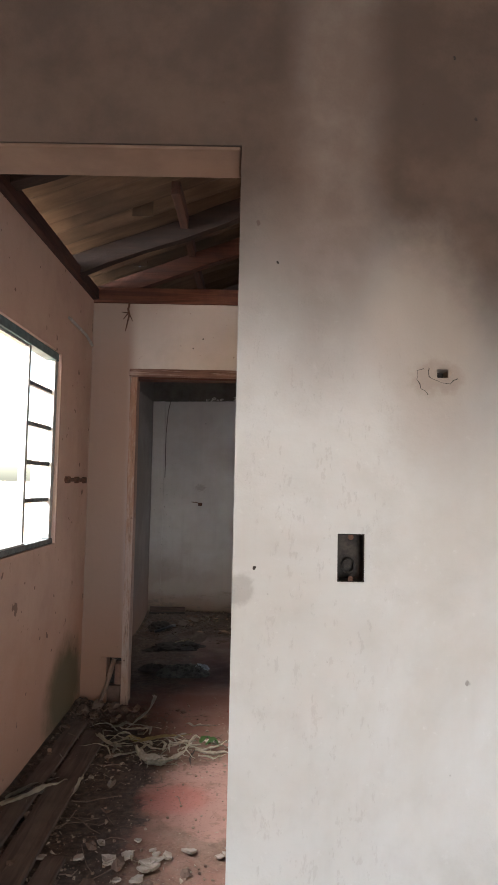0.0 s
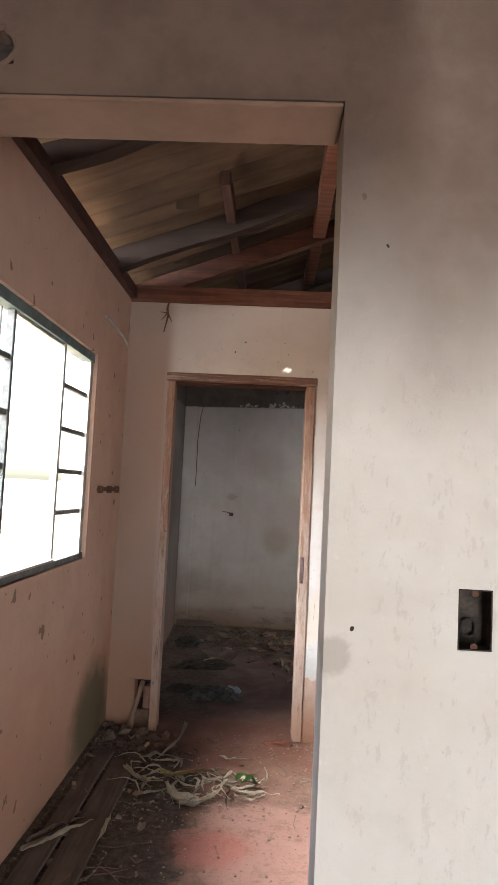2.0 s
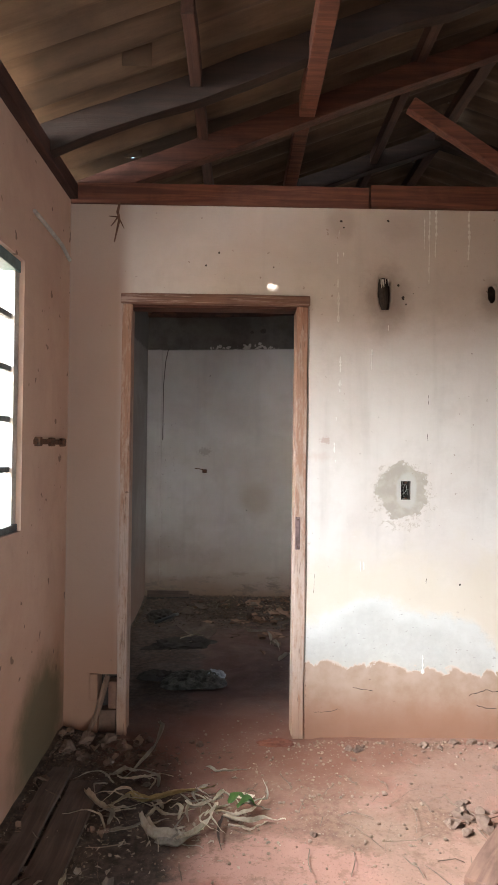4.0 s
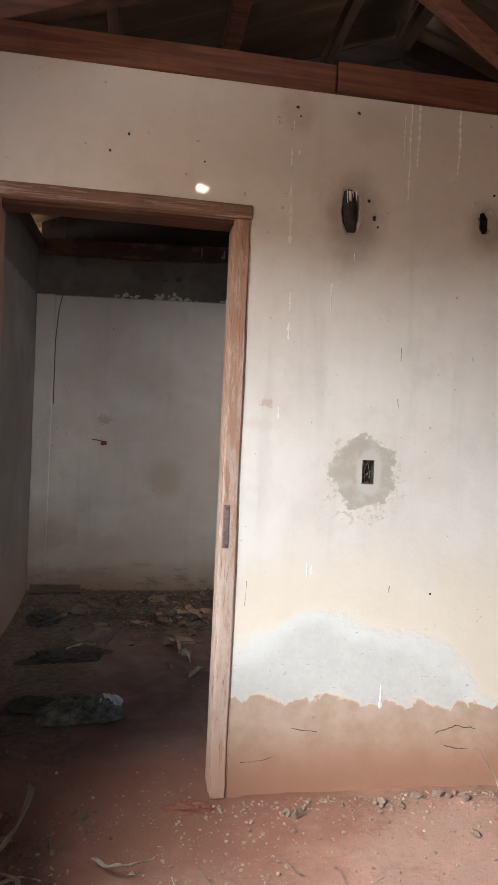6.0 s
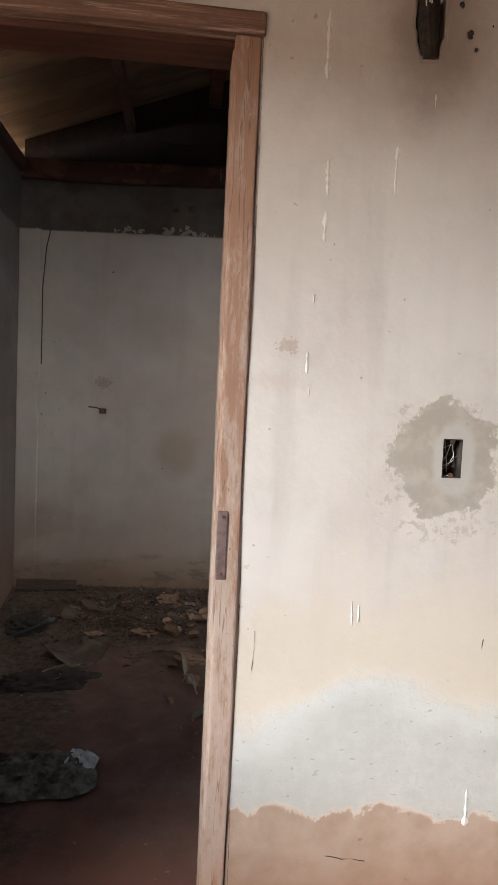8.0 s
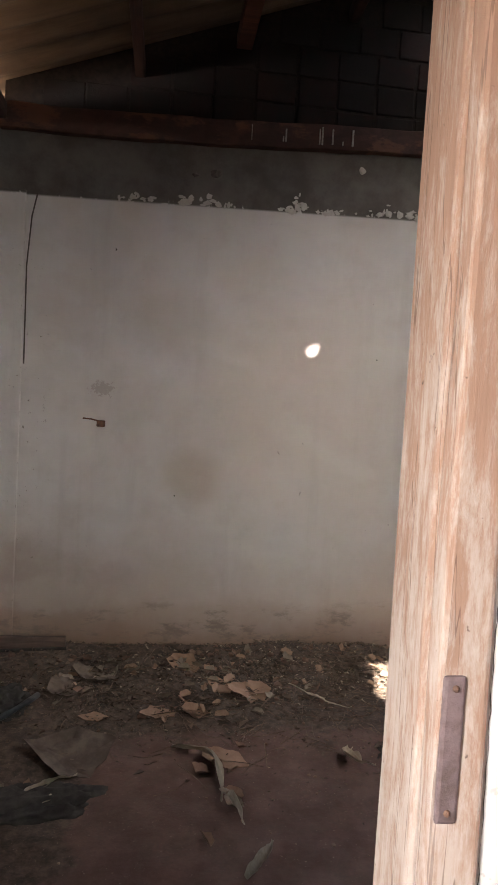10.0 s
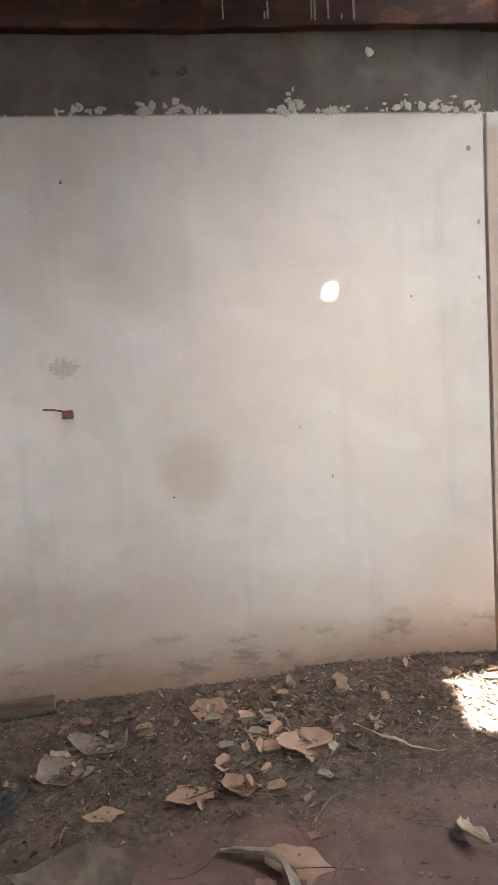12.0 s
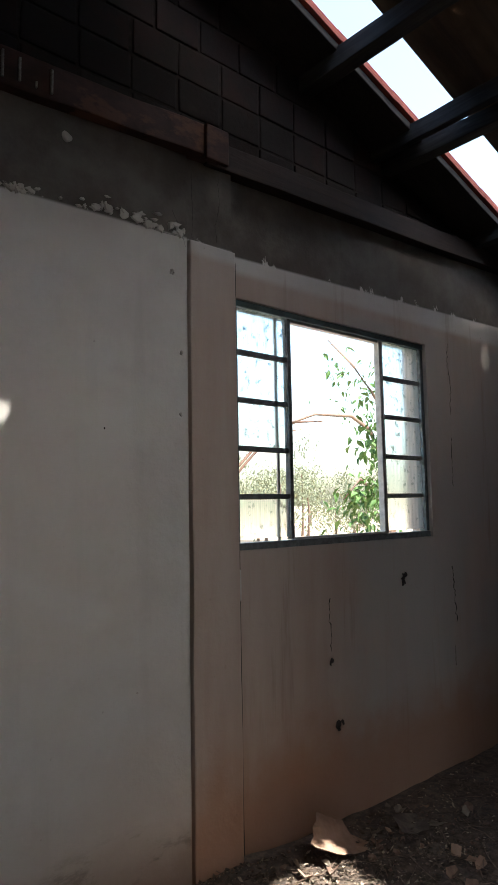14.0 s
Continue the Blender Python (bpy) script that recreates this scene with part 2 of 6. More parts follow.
def make_wall_back():
    g, p, c, h = plaster_base("greyish_white_plaster", (0.615, 0.60, 0.58), (0.56, 0.525, 0.495), 0.35)
    x, y, z = g.xyz(p)
    n = g.op("SUBTRACT", g.noise(p, 3.0, 6, 0.6), 0.5)
    f = g.op("SUBTRACT", g.noise(g.scaled(p, (1, 1, 0.6)), 17.0, 6, 0.7), 0.5)
    line = g.op("ADD", 2.345, g.op("MULTIPLY", x, 0.025))
    up = g.op("SUBTRACT", z, g.op("ADD", line, g.op("MULTIPLY", g.step(f, 0.06, 0.26), 0.06)))
    raw = g.step(up, -0.006, 0.008)
    c = g.mix(g.op("MULTIPLY", blob(g, p, (-0.03, 7.265, 0.97), (0.13, 0.4, 0.14), 0.3, 5, 0.5), 0.5), c, (0.40, 0.33, 0.25))
    c = g.mix(g.op("MULTIPLY", blob(g, p, (-0.17, 7.265, 1.75), (0.22, 0.4, 0.17), 0.4, 4, 0.6), 0.35), c, (0.40, 0.35, 0.31))
    # pinkish glow of bounced light painted on the middle of the wall
    c = g.mix(g.op("MULTIPLY", blob(g, p, (0.6, 7.265, 1.35), (0.5, 0.4, 0.6), 0.5, 2, 0.6), 0.45), c, (0.68, 0.58, 0.50))
    # blotchy soft light painted in as paler and darker clouds
    cloud = g.noise(g.scaled(p, (1.0, 1.0, 1.4)), 1.5, 3, 0.5, 0.5)
    c = g.mix(g.step(cloud, 0.5, 0.75, 0.0, 0.30), c, (0.46, 0.42, 0.385))
    c = g.mix(g.step(cloud, 0.48, 0.3, 0.0, 0.4), c, (0.70, 0.68, 0.64))
    low = g.op("ADD", z, g.op("MULTIPLY", n, 0.18))
    c = g.mix(g.step(low, 0.25, 0.33, 0.5, 0.0), c, (0.38, 0.32, 0.27))
    c = earth_splash(g, p, c, 0.75, (0.46, 0.35, 0.265), 0.45, 0.25)
    c = earth_splash(g, p, c, 0.30, (0.26, 0.165, 0.12), 0.85, 0.12)
    c = g.mix(g.op("MULTIPLY", blob(g, p, (-1.0, 7.265, 0.25), (0.55, 0.4, 0.42), 0.5, 4, 0.5), 0.6), c, (0.27, 0.20, 0.155))
    grime = g.step(g.noise(g.scaled(p, (1.0, 1.0, 2.5)), 5.0, 7, 0.72), 0.50, 0.64, 0.0, 0.7)
    c = g.mix(g.op("MULTIPLY", grime, g.step(low, 0.22, 0.34, 1.0, 0.0)), c, (0.20, 0.17, 0.145))
    c = g.mix(g.op("MULTIPLY", blob(g, p, (-0.72, 7.265, 0.33), (0.24, 0.4, 0.09), 0.9, 9, 0.4), 0.28), c, (0.56, 0.54, 0.50))
    mould = g.op("MULTIPLY", blob(g, p, (-0.86, 7.265, 1.3), (0.10, 0.6, 0.8), 0.9, 4, 0.6), g.step(g.noise(p, 30.0, 7, 0.75), 0.61, 0.66))
    c = g.mix(g.op("MULTIPLY", mould, 0.8), c, (0.16, 0.135, 0.11))
    c = g.mix(g.op("MULTIPLY", blob(g, p, (-0.50, 7.265, 1.40), (0.05, 0.4, 0.03), 2.8, 45, 0.2), 0.35), c, (0.22, 0.17, 0.14))
    ruddy = g.op("MULTIPLY", g.step(x, 1.26, 1.28), 0.8)
    c = g.mix(g.op("MULTIPLY", ruddy, g.step(z, 2.34, 2.30)), c, g.mix(g.step(g.noise(g.scaled(p, (5, 5, 0.7)), 1.0, 5, 0.6), 0.35, 0.7), (0.47, 0.38, 0.32), (0.40, 0.28, 0.22)))
    grey = g.op("MULTIPLY", g.step(x, 1.9, 2.3), g.step(g.noise(g.scaled(p, (1.5, 1.5, 0.8)), 2.0, 5, 0.6), 0.35, 0.6, 0.2, 0.85))
    c = g.mix(g.op("MULTIPLY", grey, g.step(z, 2.3, 2.25)), c, (0.42, 0.39, 0.36))
    streak = g.noise(g.scaled(p, (14, 14, 0.9)), 1.0, 5, 0.65)
    c = g.mix(g.op("MULTIPLY", g.step(x, 1.48, 1.6), g.step(streak, 0.56, 0.75, 0.0, 0.55)), c, (0.27, 0.18, 0.135))
    c = g.mix(g.op("MULTIPLY", g.step(x, 1.26, 1.28), g.step(g.op("ADD", z, g.op("MULTIPLY", n, 0.5)), 0.2, 0.55, 0.8, 0.0)), c, (0.38, 0.21, 0.135))
    c = g.mix(raw, c, g.mix(g.step(g.noise(p, 5, 6, 0.65), 0.35, 0.7), (0.095, 0.084, 0.074), (0.155, 0.141, 0.126)))
    h2 = g.op("SUBTRACT", h, g.op("MULTIPLY", raw, 0.5))
    g.bump(h2, 0.25, 0.02)
    return g.colour(c)


def make_wall_side():
    # whitish plaster darkened in colour for the dim side of the back room
    g, p, c, h = plaster_base("shade_darkened_plaster", (0.23, 0.21, 0.195), (0.17, 0.145, 0.13), 0.6)
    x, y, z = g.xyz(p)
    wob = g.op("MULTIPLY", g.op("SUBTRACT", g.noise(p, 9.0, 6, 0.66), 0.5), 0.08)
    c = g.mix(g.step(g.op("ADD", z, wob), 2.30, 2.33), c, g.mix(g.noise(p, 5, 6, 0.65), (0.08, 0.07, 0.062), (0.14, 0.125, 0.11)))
    c = earth_splash(g, p, c, 0.8, (0.25, 0.145, 0.10), 0.7, 0.25)
    g.bump(h, 0.25, 0.02)
    return g.colour(c)


def make_floor():
    g = Mat("red_oxide_cement_floor", 0.75)
    p = g.pos()
    x, y, z = g.xyz(p)
    red = g.mix(g.step(g.noise(p, 3.0, 6, 0.6, 0.4), 0.3, 0.7), (0.26, 0.13, 0.098), (0.33, 0.185, 0.145))
    dust = g.mix(g.step(g.noise(p, 2.0, 6, 0.65), 0.3, 0.7), (0.30, 0.20, 0.15), (0.225, 0.135, 0.10))
    c = g.mix(g.step(g.noise(p, 1.6, 7, 0.66, 0.5), 0.44, 0.60), red, dust)
    soil = g.op("MULTIPLY", g.step(g.noise(p, 3.7, 8, 0.7, 0.3), 0.42, 0.58), 0.8)
    c = g.mix(soil, c, g.mix(g.step(g.noise(p, 40, 4, 0.7), 0.35, 0.65), (0.15, 0.08, 0.056), (0.25, 0.155, 0.11)))
    grain = g.noise(p, 11.0, 7, 0.72)
    # dark soil along the left wall, also carrying the shade under the window
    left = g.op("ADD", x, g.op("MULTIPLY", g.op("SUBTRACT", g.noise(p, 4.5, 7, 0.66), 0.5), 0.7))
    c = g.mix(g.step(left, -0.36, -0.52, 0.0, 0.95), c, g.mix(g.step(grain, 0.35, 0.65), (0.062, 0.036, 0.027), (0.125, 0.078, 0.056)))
    for centre, radii, tone in (((0.0, 3.33, 0), (0.42, 0.36, 1), (0.43, 0.235, 0.185)), ((0.88, 4.08, 0), (0.34, 0.26, 1), (0.29, 0.178, 0.138)), ((0.55, 3.5, 0), (0.22, 0.17, 1), (0.36, 0.215, 0.165)), ((-0.30, 4.12, 0), (0.17, 0.14, 1), (0.28, 0.155, 0.12))):
        bare = blob(g, p, centre, radii, 0.55, 6.5, 0.10)
        c = g.mix(g.op("MULTIPLY", bare, g.step(grain, 0.60, 0.50, 0.2, 0.92)), c, g.mix(g.noise(p, 9.0, 5, 0.6), tone, tuple(v * 0.8 for v in tone)))
    c = g.mix(g.op("MULTIPLY", blob(g, p, (-0.27, 3.27, 0), (0.16, 0.13, 1), 0.5, 7, 0.4), 0.7), c, (0.40, 0.135, 0.105))
    # floor past the door frame: colour lowered for the dimmer light there
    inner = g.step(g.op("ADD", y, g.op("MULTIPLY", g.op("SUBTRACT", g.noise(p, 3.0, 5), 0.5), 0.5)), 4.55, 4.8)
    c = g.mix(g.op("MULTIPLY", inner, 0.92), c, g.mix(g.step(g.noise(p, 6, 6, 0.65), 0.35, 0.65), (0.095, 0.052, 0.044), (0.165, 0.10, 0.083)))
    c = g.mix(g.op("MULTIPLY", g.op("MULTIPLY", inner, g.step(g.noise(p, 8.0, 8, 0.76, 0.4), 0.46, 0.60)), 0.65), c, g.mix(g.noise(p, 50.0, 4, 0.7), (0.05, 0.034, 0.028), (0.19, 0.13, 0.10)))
    litter = g.mix(g.step(g.noise(p, 24.0, 5, 0.7), 0.35, 0.7), (0.055, 0.042, 0.034), (0.15, 0.108, 0.082))
    back = g.step(y, 6.15, 6.75)
    # litter spread wider on the left to darken the shaded strip
    leftside = g.step(x, -0.2, -0.6)
    rightside = g.op("MULTIPLY", g.step(x, 0.4, 1.4), g.step(y, 5.4, 6.2))
    m = g.op("MAXIMUM", g.op("MAXIMUM", back, g.op("MULTIPLY", leftside, 0.85)), g.op("MULTIPLY", rightside, 0.8))
    m = g.op("ADD", m, g.op("MULTIPLY", g.op("SUBTRACT", g.noise(p, 5.0, 7, 0.68), 0.5), 1.7))
    c = g.mix(g.step(m, 0.38, 0.62), c, litter)
    c = g.mix(g.op("MULTIPLY", g.step(g.noise(p, 70.0, 4, 0.7), 0.56, 0.66), 0.5), c, (0.13, 0.08, 0.06))
    c = g.mix(g.op("MULTIPLY", g.step(g.noise(p, 110.0, 2, 0.6), 0.69, 0.74), 0.5), c, (0.48, 0.38, 0.30))
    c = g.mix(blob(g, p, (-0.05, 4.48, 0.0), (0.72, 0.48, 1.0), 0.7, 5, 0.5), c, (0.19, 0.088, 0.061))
    h = g.op("ADD", g.op("MULTIPLY", g.noise(p, 14.0, 6, 0.7), 1.0), g.op("MULTIPLY", g.noise(p, 90.0, 4, 0.7), 0.5))
    g.bump(h, 0.4, 0.010)
    g.put(g.b.inputs["Roughness"], g.step(g.noise(p, 4.0, 4), 0.3, 0.7, 0.55, 0.9))
    return g.colour(c)


def make_wood(name, light, dark, axis=(22, 22, 1.5), paint=None, rough=0.75, world_space=False, island=False):
    """Wood with the grain along the axis of the smallest scale."""
    g = Mat(name, rough)
    p = g.pos() if world_space else g.obj()
    grain = g.noise(g.scaled(p, axis), 1.6, 6, 0.65, 0.6)
    c = g.mix(g.step(grain, 0.3, 0.72), dark, light)
    c = g.mix(g.step(g.noise(p, 6.0, 5, 0.6), 0.45, 0.75, 0.0, 0.5), c, tuple(v * 0.55 for v in dark))
    if paint is not None:
        worn = g.noise(g.scaled(p, tuple(a * 0.35 for a in axis)), 2.3, 7, 0.7)
        c = g.mix(g.step(worn, 0.50, 0.58), c, paint)
    if island:
        c = g.mix(g.op("MULTIPLY", g.single(), 0.4), c, tuple(v * 0.5 for v in dark))
    g.bump(grain, 0.4, 0.006)
    return g.colour(c)


def make_jamb():
    """Orange-brown door frame wood; old pale paint clings to the lower half."""
    g = Mat("worn_door_frame_wood", 0.8)
    p = g.pos()
    x, y, z = g.xyz(p)
    grain = g.noise(g.scaled(p, (60, 60, 2.2)), 1.5, 6, 0.7, 0.5)
    c = g.mix(g.step(grain, 0.15, 0.85), (0.27, 0.155, 0.11), (0.35, 0.205, 0.145))
    pale = g.noise(g.scaled(p, (26, 26, 5.0)), 1.4, 9, 0.8, 0.3)
    need = g.step(z, 0.55, 1.9, 0.41, 0.56)
    c = g.mix(g.step(g.op("SUBTRACT", pale, need), -0.08, 0.12, 0.0, 0.65), c, g.mix(g.noise(p, 60, 4, 0.7), (0.42, 0.33, 0.28), (0.56, 0.49, 0.44)))
    c = g.mix(g.step(z, 0.35, 0.05, 0.0, 0.55), c, (0.42, 0.22, 0.13))
    c = g.mix(g.step(g.noise(p, 50, 3, 0.6), 0.68, 0.74, 0.0, 0.8), c, (0.10, 0.06, 0.045))
    split = g.noise(g.scaled(p, (38, 38, 1.1)), 1.0, 3, 0.5)
    c = g.mix(g.step(g.op("ABSOLUTE", g.op("SUBTRACT", split, 0.5)), 0.003, 0.009, 0.6, 0.0), c, (0.11, 0.062, 0.045))
    g.bump(g.op("ADD", g.op("MULTIPLY", grain, 0.5), g.op("MULTIPLY", pale, 0.6)), 0.4, 0.004)
    return g.colour(c)


def make_plain(name, a, b, scale=20.0, rough=0.8, metal=0.0, bump=0.3, vary=0.0):
    g = Mat(name, rough, metal)
    p = g.obj()
    c = g.mix(g.step(g.noise(p, scale, 5, 0.65), 0.3, 0.7), a, b)
    if vary:
        c = g.mix(g.op("MULTIPLY", g.island(), vary), c, tuple(v * 0.4 for v in a))
    g.bump(g.noise(p, scale * 2.5, 5, 0.65), bump, 0.005)
    return g.colour(c)


def make_brick():
    g = Mat("shaded_red_brick", 0.9)
    p = g.pos()
    # red brick taken near black to stand for the shade under the roof
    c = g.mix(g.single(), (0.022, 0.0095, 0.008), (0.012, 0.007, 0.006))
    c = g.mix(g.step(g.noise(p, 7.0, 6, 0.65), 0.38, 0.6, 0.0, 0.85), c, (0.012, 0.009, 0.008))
    g.bump(g.noise(p, 45.0, 5, 0.65), 0.4, 0.005)
    return g.colour(c)


def make_sheet():
    g = Mat("weathered_fibre_cement", 0.9)
    p = g.pos()
    c = g.mix(g.step(g.noise(g.scaled(p, (0.7, 7, 1)), 1.6, 6, 0.65), 0.3, 0.7), (0.165, 0.115, 0.079), (0.08, 0.055, 0.04))
    c = g.mix(g.step(g.noise(p, 2.5, 6, 0.6), 0.45, 0.7, 0.0, 0.6), c, (0.06, 0.047, 0.039))
    g.bump(g.noise(p, 40.0, 4, 0.6), 0.25, 0.004)
    return g.colour(c)


def make_glass():
    g = Mat("ribbed_dirty_glass", 0.55)
    p = g.obj()
    g.b.inputs["Transmission Weight"].default_value = 1.0
    g.b.inputs["IOR"].default_value = 1.06
    dirt = g.step(g.noise(p, 30.0, 7, 0.75), 0.56, 0.64)
    c = g.mix(dirt, (0.96, 0.99, 0.99), (0.60, 0.66, 0.65))
    x, y, z = g.xyz(g.pos())
    rib = g.op("MULTIPLY", g.op("ADD", g.op("SINE", g.op("MULTIPLY", x, 560.0)), 1.0), 0.5)
    c = g.mix(g.op("MULTIPLY", rib, 0.45), c, (0.62, 0.74, 0.75))
    g.put(g.b.inputs["Transmission Weight"], g.step(dirt, 0.0, 1.0, 1.0, 0.25))
    return g.colour(c)


WALL_FRONT, WALL_LEFT, WALL_MIDDLE, WALL_BACK = make_wall_front(), make_wall_left(), make_wall_middle(), make_wall_back()
WALL_SIDE = make_wall_side()
FLOOR = make_floor()
SHEET = make_sheet()
DRIP = make_plain("white_drip", (0.80, 0.78, 0.74), (0.70, 0.68, 0.64), 80.0)
GREY_RUN = make_plain("dull_dropping", (0.40, 0.37, 0.33), (0.22, 0.19, 0.165), 90.0)
BEAM = make_wood("reddish_roof_timber", (0.19, 0.072, 0.045), (0.085, 0.033, 0.023), (1.2, 22, 22))
CHORD = make_wood("dark_red_truss_timber", (0.115, 0.045, 0.031), (0.05, 0.022, 0.017), (1.2, 22, 22))
BEAM_Y = make_wood("brown_roof_timber", (0.08, 0.037, 0.027), (0.04, 0.02, 0.016), (22, 1.2, 22))
OLD_BEAM = make_wood("rough_old_wall_beam", (0.075, 0.032, 0.022), (0.035, 0.016, 0.012), (4, 9, 9), (0.105, 0.046, 0.027))
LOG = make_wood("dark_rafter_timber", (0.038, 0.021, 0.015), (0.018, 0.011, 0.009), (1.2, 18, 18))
SHADE_BOARD = make_wood("dark_shade_board", (0.03, 0.022, 0.019), (0.014, 0.011, 0.01), (1.2, 22, 22))
DARK_PURLIN = make_wood("dark_purlin_timber", (0.05, 0.045, 0.04), (0.018, 0.016, 0.015), (22, 1.2, 22))
JAMB = make_jamb()
HEAD = make_wood("worn_door_head_wood", (0.25, 0.145, 0.11), (0.14, 0.08, 0.06), (2.2, 60, 60), (0.36, 0.27, 0.235), world_space=True)
LINTEL = make_plain("cement_lintel", (0.20, 0.132, 0.10), (0.15, 0.098, 0.074), 5.0)
STEEL = make_plain("painted_window_steel", (0.16, 0.18, 0.18), (0.09, 0.095, 0.095), 30.0, 0.55)
STEEL_PALE = make_plain("pale_window_steel", (0.50, 0.50, 0.47), (0.32, 0.31, 0.29), 20.0, 0.6)
TEAL = make_plain("teal_window_paint", (0.13, 0.20, 0.21), (0.08, 0.12, 0.125), 12.0, 0.6)
GLASS = make_glass()
DARK = make_plain("dark_soot_and_shade", (0.05, 0.04, 0.035), (0.02, 0.017, 0.015), 60.0)
RUST = make_plain("rusted_iron", (0.16, 0.075, 0.045), (0.07, 0.04, 0.03), 60.0, 0.8)
TILE = make_plain("red_clay_tile", (0.42, 0.10, 0.07), (0.28, 0.065, 0.05), 9.0, 0.85, vary=0.4)
EARTH = make_plain("pale_dry_earth", (0.50, 0.40, 0.30), (0.40, 0.30, 0.21), 0.6, 0.95)


# ---- building helpers ----
def part(name, bm, material, parent=None, label="", smooth=False):
    """Links a bmesh as one mesh object under a thing or part."""
    me = bpy.data.meshes.new(name)
    bm.normal_update()
    bm.to_mesh(me)
    bm.free()
    if material is not None:
        me.materials.append(material)
    if smooth:
        me.shade_smooth()
    ob = new(name, me)
    if parent is not None:
        ob.parent = parent
    if label:
        ob["label"] = label
    return ob


def thing(name, label, category, kind="", group="", at=(0, 0, 0)):
    ob = tagged(new(name), label, category, group, kind)
    ob.location = at
    return ob


def add_box(bm, x0, x1, y0, y1, z0, z1, m=None):
    v = [bm.verts.new((x, y, z)) for x in (x0, x1) for y in (y0, y1) for z in (z0, z1)]
    for f in ((0, 1, 3, 2), (4, 6, 7, 5), (0, 4, 5, 1), (2, 3, 7, 6), (0, 2, 6, 4), (1, 5, 7, 3)):
        bm.faces.new([v[i] for i in f])
    if m is not None:
        bmesh.ops.transform(bm, matrix=m, verts=v)
    return v


def box(x0, x1, y0, y1, z0, z1, bevel=0.0, m=None):
    bm = bmesh.new()
    add_box(bm, x0, x1, y0, y1, z0, z1)
    if bevel:
        bmesh.ops.bevel(bm, geom=bm.edges[:], offset=bevel, segments=2, profile=0.6, affect="EDGES")
    if m is not None:
        bmesh.ops.transform(bm, matrix=m, verts=bm.verts[:])
    return bm


def rough_box(x0, x1, y0, y1, z0, z1, cuts, amount, seed, m=None, bevel=0.006):
    """A sawn timber: bevelled, cut along its length and knocked a little out of true."""
    bm = box(x0, x1, y0, y1, z0, z1, bevel)
    size = (x1 - x0, y1 - y0, z1 - z0)
    axis = size.index(max(size))
    lo = (x0, y0, z0)[axis]
    for i in range(1, cuts):
        co, no = [0, 0, 0], [0, 0, 0]
        co[axis], no[axis] = lo + size[axis] * i / cuts, 1
        bmesh.ops.bisect_plane(bm, geom=bm.verts[:] + bm.edges[:] + bm.faces[:], plane_co=co, plane_no=no)
    for v in bm.verts:
        v.co += noise.noise_vector(v.co * 3.1 + Vector((seed, seed * 2, 0))) * amount
    if m is not None:
        bmesh.ops.transform(bm, matrix=m, verts=bm.verts[:])
    return bm


def wall_mesh(along, us, vs, depth, holes, top=None):
    """A wall with openings that go through it: cells over cuts us (along x or y) and vs (z), extruded from depth[0] to depth[1]."""
    bm = bmesh.new()
    grid = {}

    def vert(i, j):
        if (i, j) not in grid:
            z = vs[j] if top is None or j < len(vs) - 1 else top(us[i])
            grid[i, j] = bm.verts.new((us[i], depth[0], z) if along == "x" else (depth[0], us[i], z))
        return grid[i, j]

    for i in range(len(us) - 1):
        for j in range(len(vs) - 1):
            u, v = (us[i] + us[i + 1]) / 2, (vs[j] + vs[j + 1]) / 2
            if not any(a < u < b and c < v < d for a, b, c, d in holes):
                bm.faces.new([vert(i, j), vert(i + 1, j), vert(i + 1, j + 1), vert(i, j + 1)])
    r = bmesh.ops.extrude_face_region(bm, geom=bm.faces[:])
    step = (0, depth[1] - depth[0], 0) if along == "x" else (depth[1] - depth[0], 0, 0)
    bmesh.ops.translate(bm, vec=step, verts=[e for e in r["geom"] if isinstance(e, bmesh.types.BMVert)])
    bmesh.ops.recalc_face_normals(bm, faces=bm.faces[:])
    return bm


def tube(bm, points, radii, sides=7):
    """A bent round rod through points."""
    rings = []
    for i, p in enumerate(points):
        p = Vector(p)
        d = (Vector(points[min(i + 1, len(points) - 1)]) - Vector(points[max(i - 1, 0)])).normalized()
        a = d.orthogonal().normalized()
        b = d.cross(a)
        r = radii[i] if isinstance(radii, (list, tuple)) else radii
        rings.append([bm.verts.new(p + (a * math.cos(k * math.tau / sides) + b * math.sin(k * math.tau / sides)) * r) for k in range(sides)])
    for r0, r1 in zip(rings, rings[1:]):
        for k in range(sides):
            bm.faces.new((r0[k], r0[(k + 1) % sides], r1[(k + 1) % sides], r1[k]))
    bm.faces.new(rings[0][::-1])
    bm.faces.new(rings[-1])


# ---- plan of the house ----
XL, XR = -1.03, 3.75          # inner faces of the side walls
Y0, Y1, YC = 1.57, 4.505, 7.265  # room-side faces of the cross walls
YEND = -2.0
T = 0.13
RIDGE_X = 1.165


def roof_z(x):
    """The underside of the roof sheets."""
    return 2.80 + 0.375 * (x - XL) if x < RIDGE_X else 3.623 - 0.32 * (x - RIDGE_X)


def frange(a, b, n):
    return [a + (b - a) * i / n for i in range(n + 1)]


def cuts(*values):
    return sorted(set(round(v, 4) for v in values))


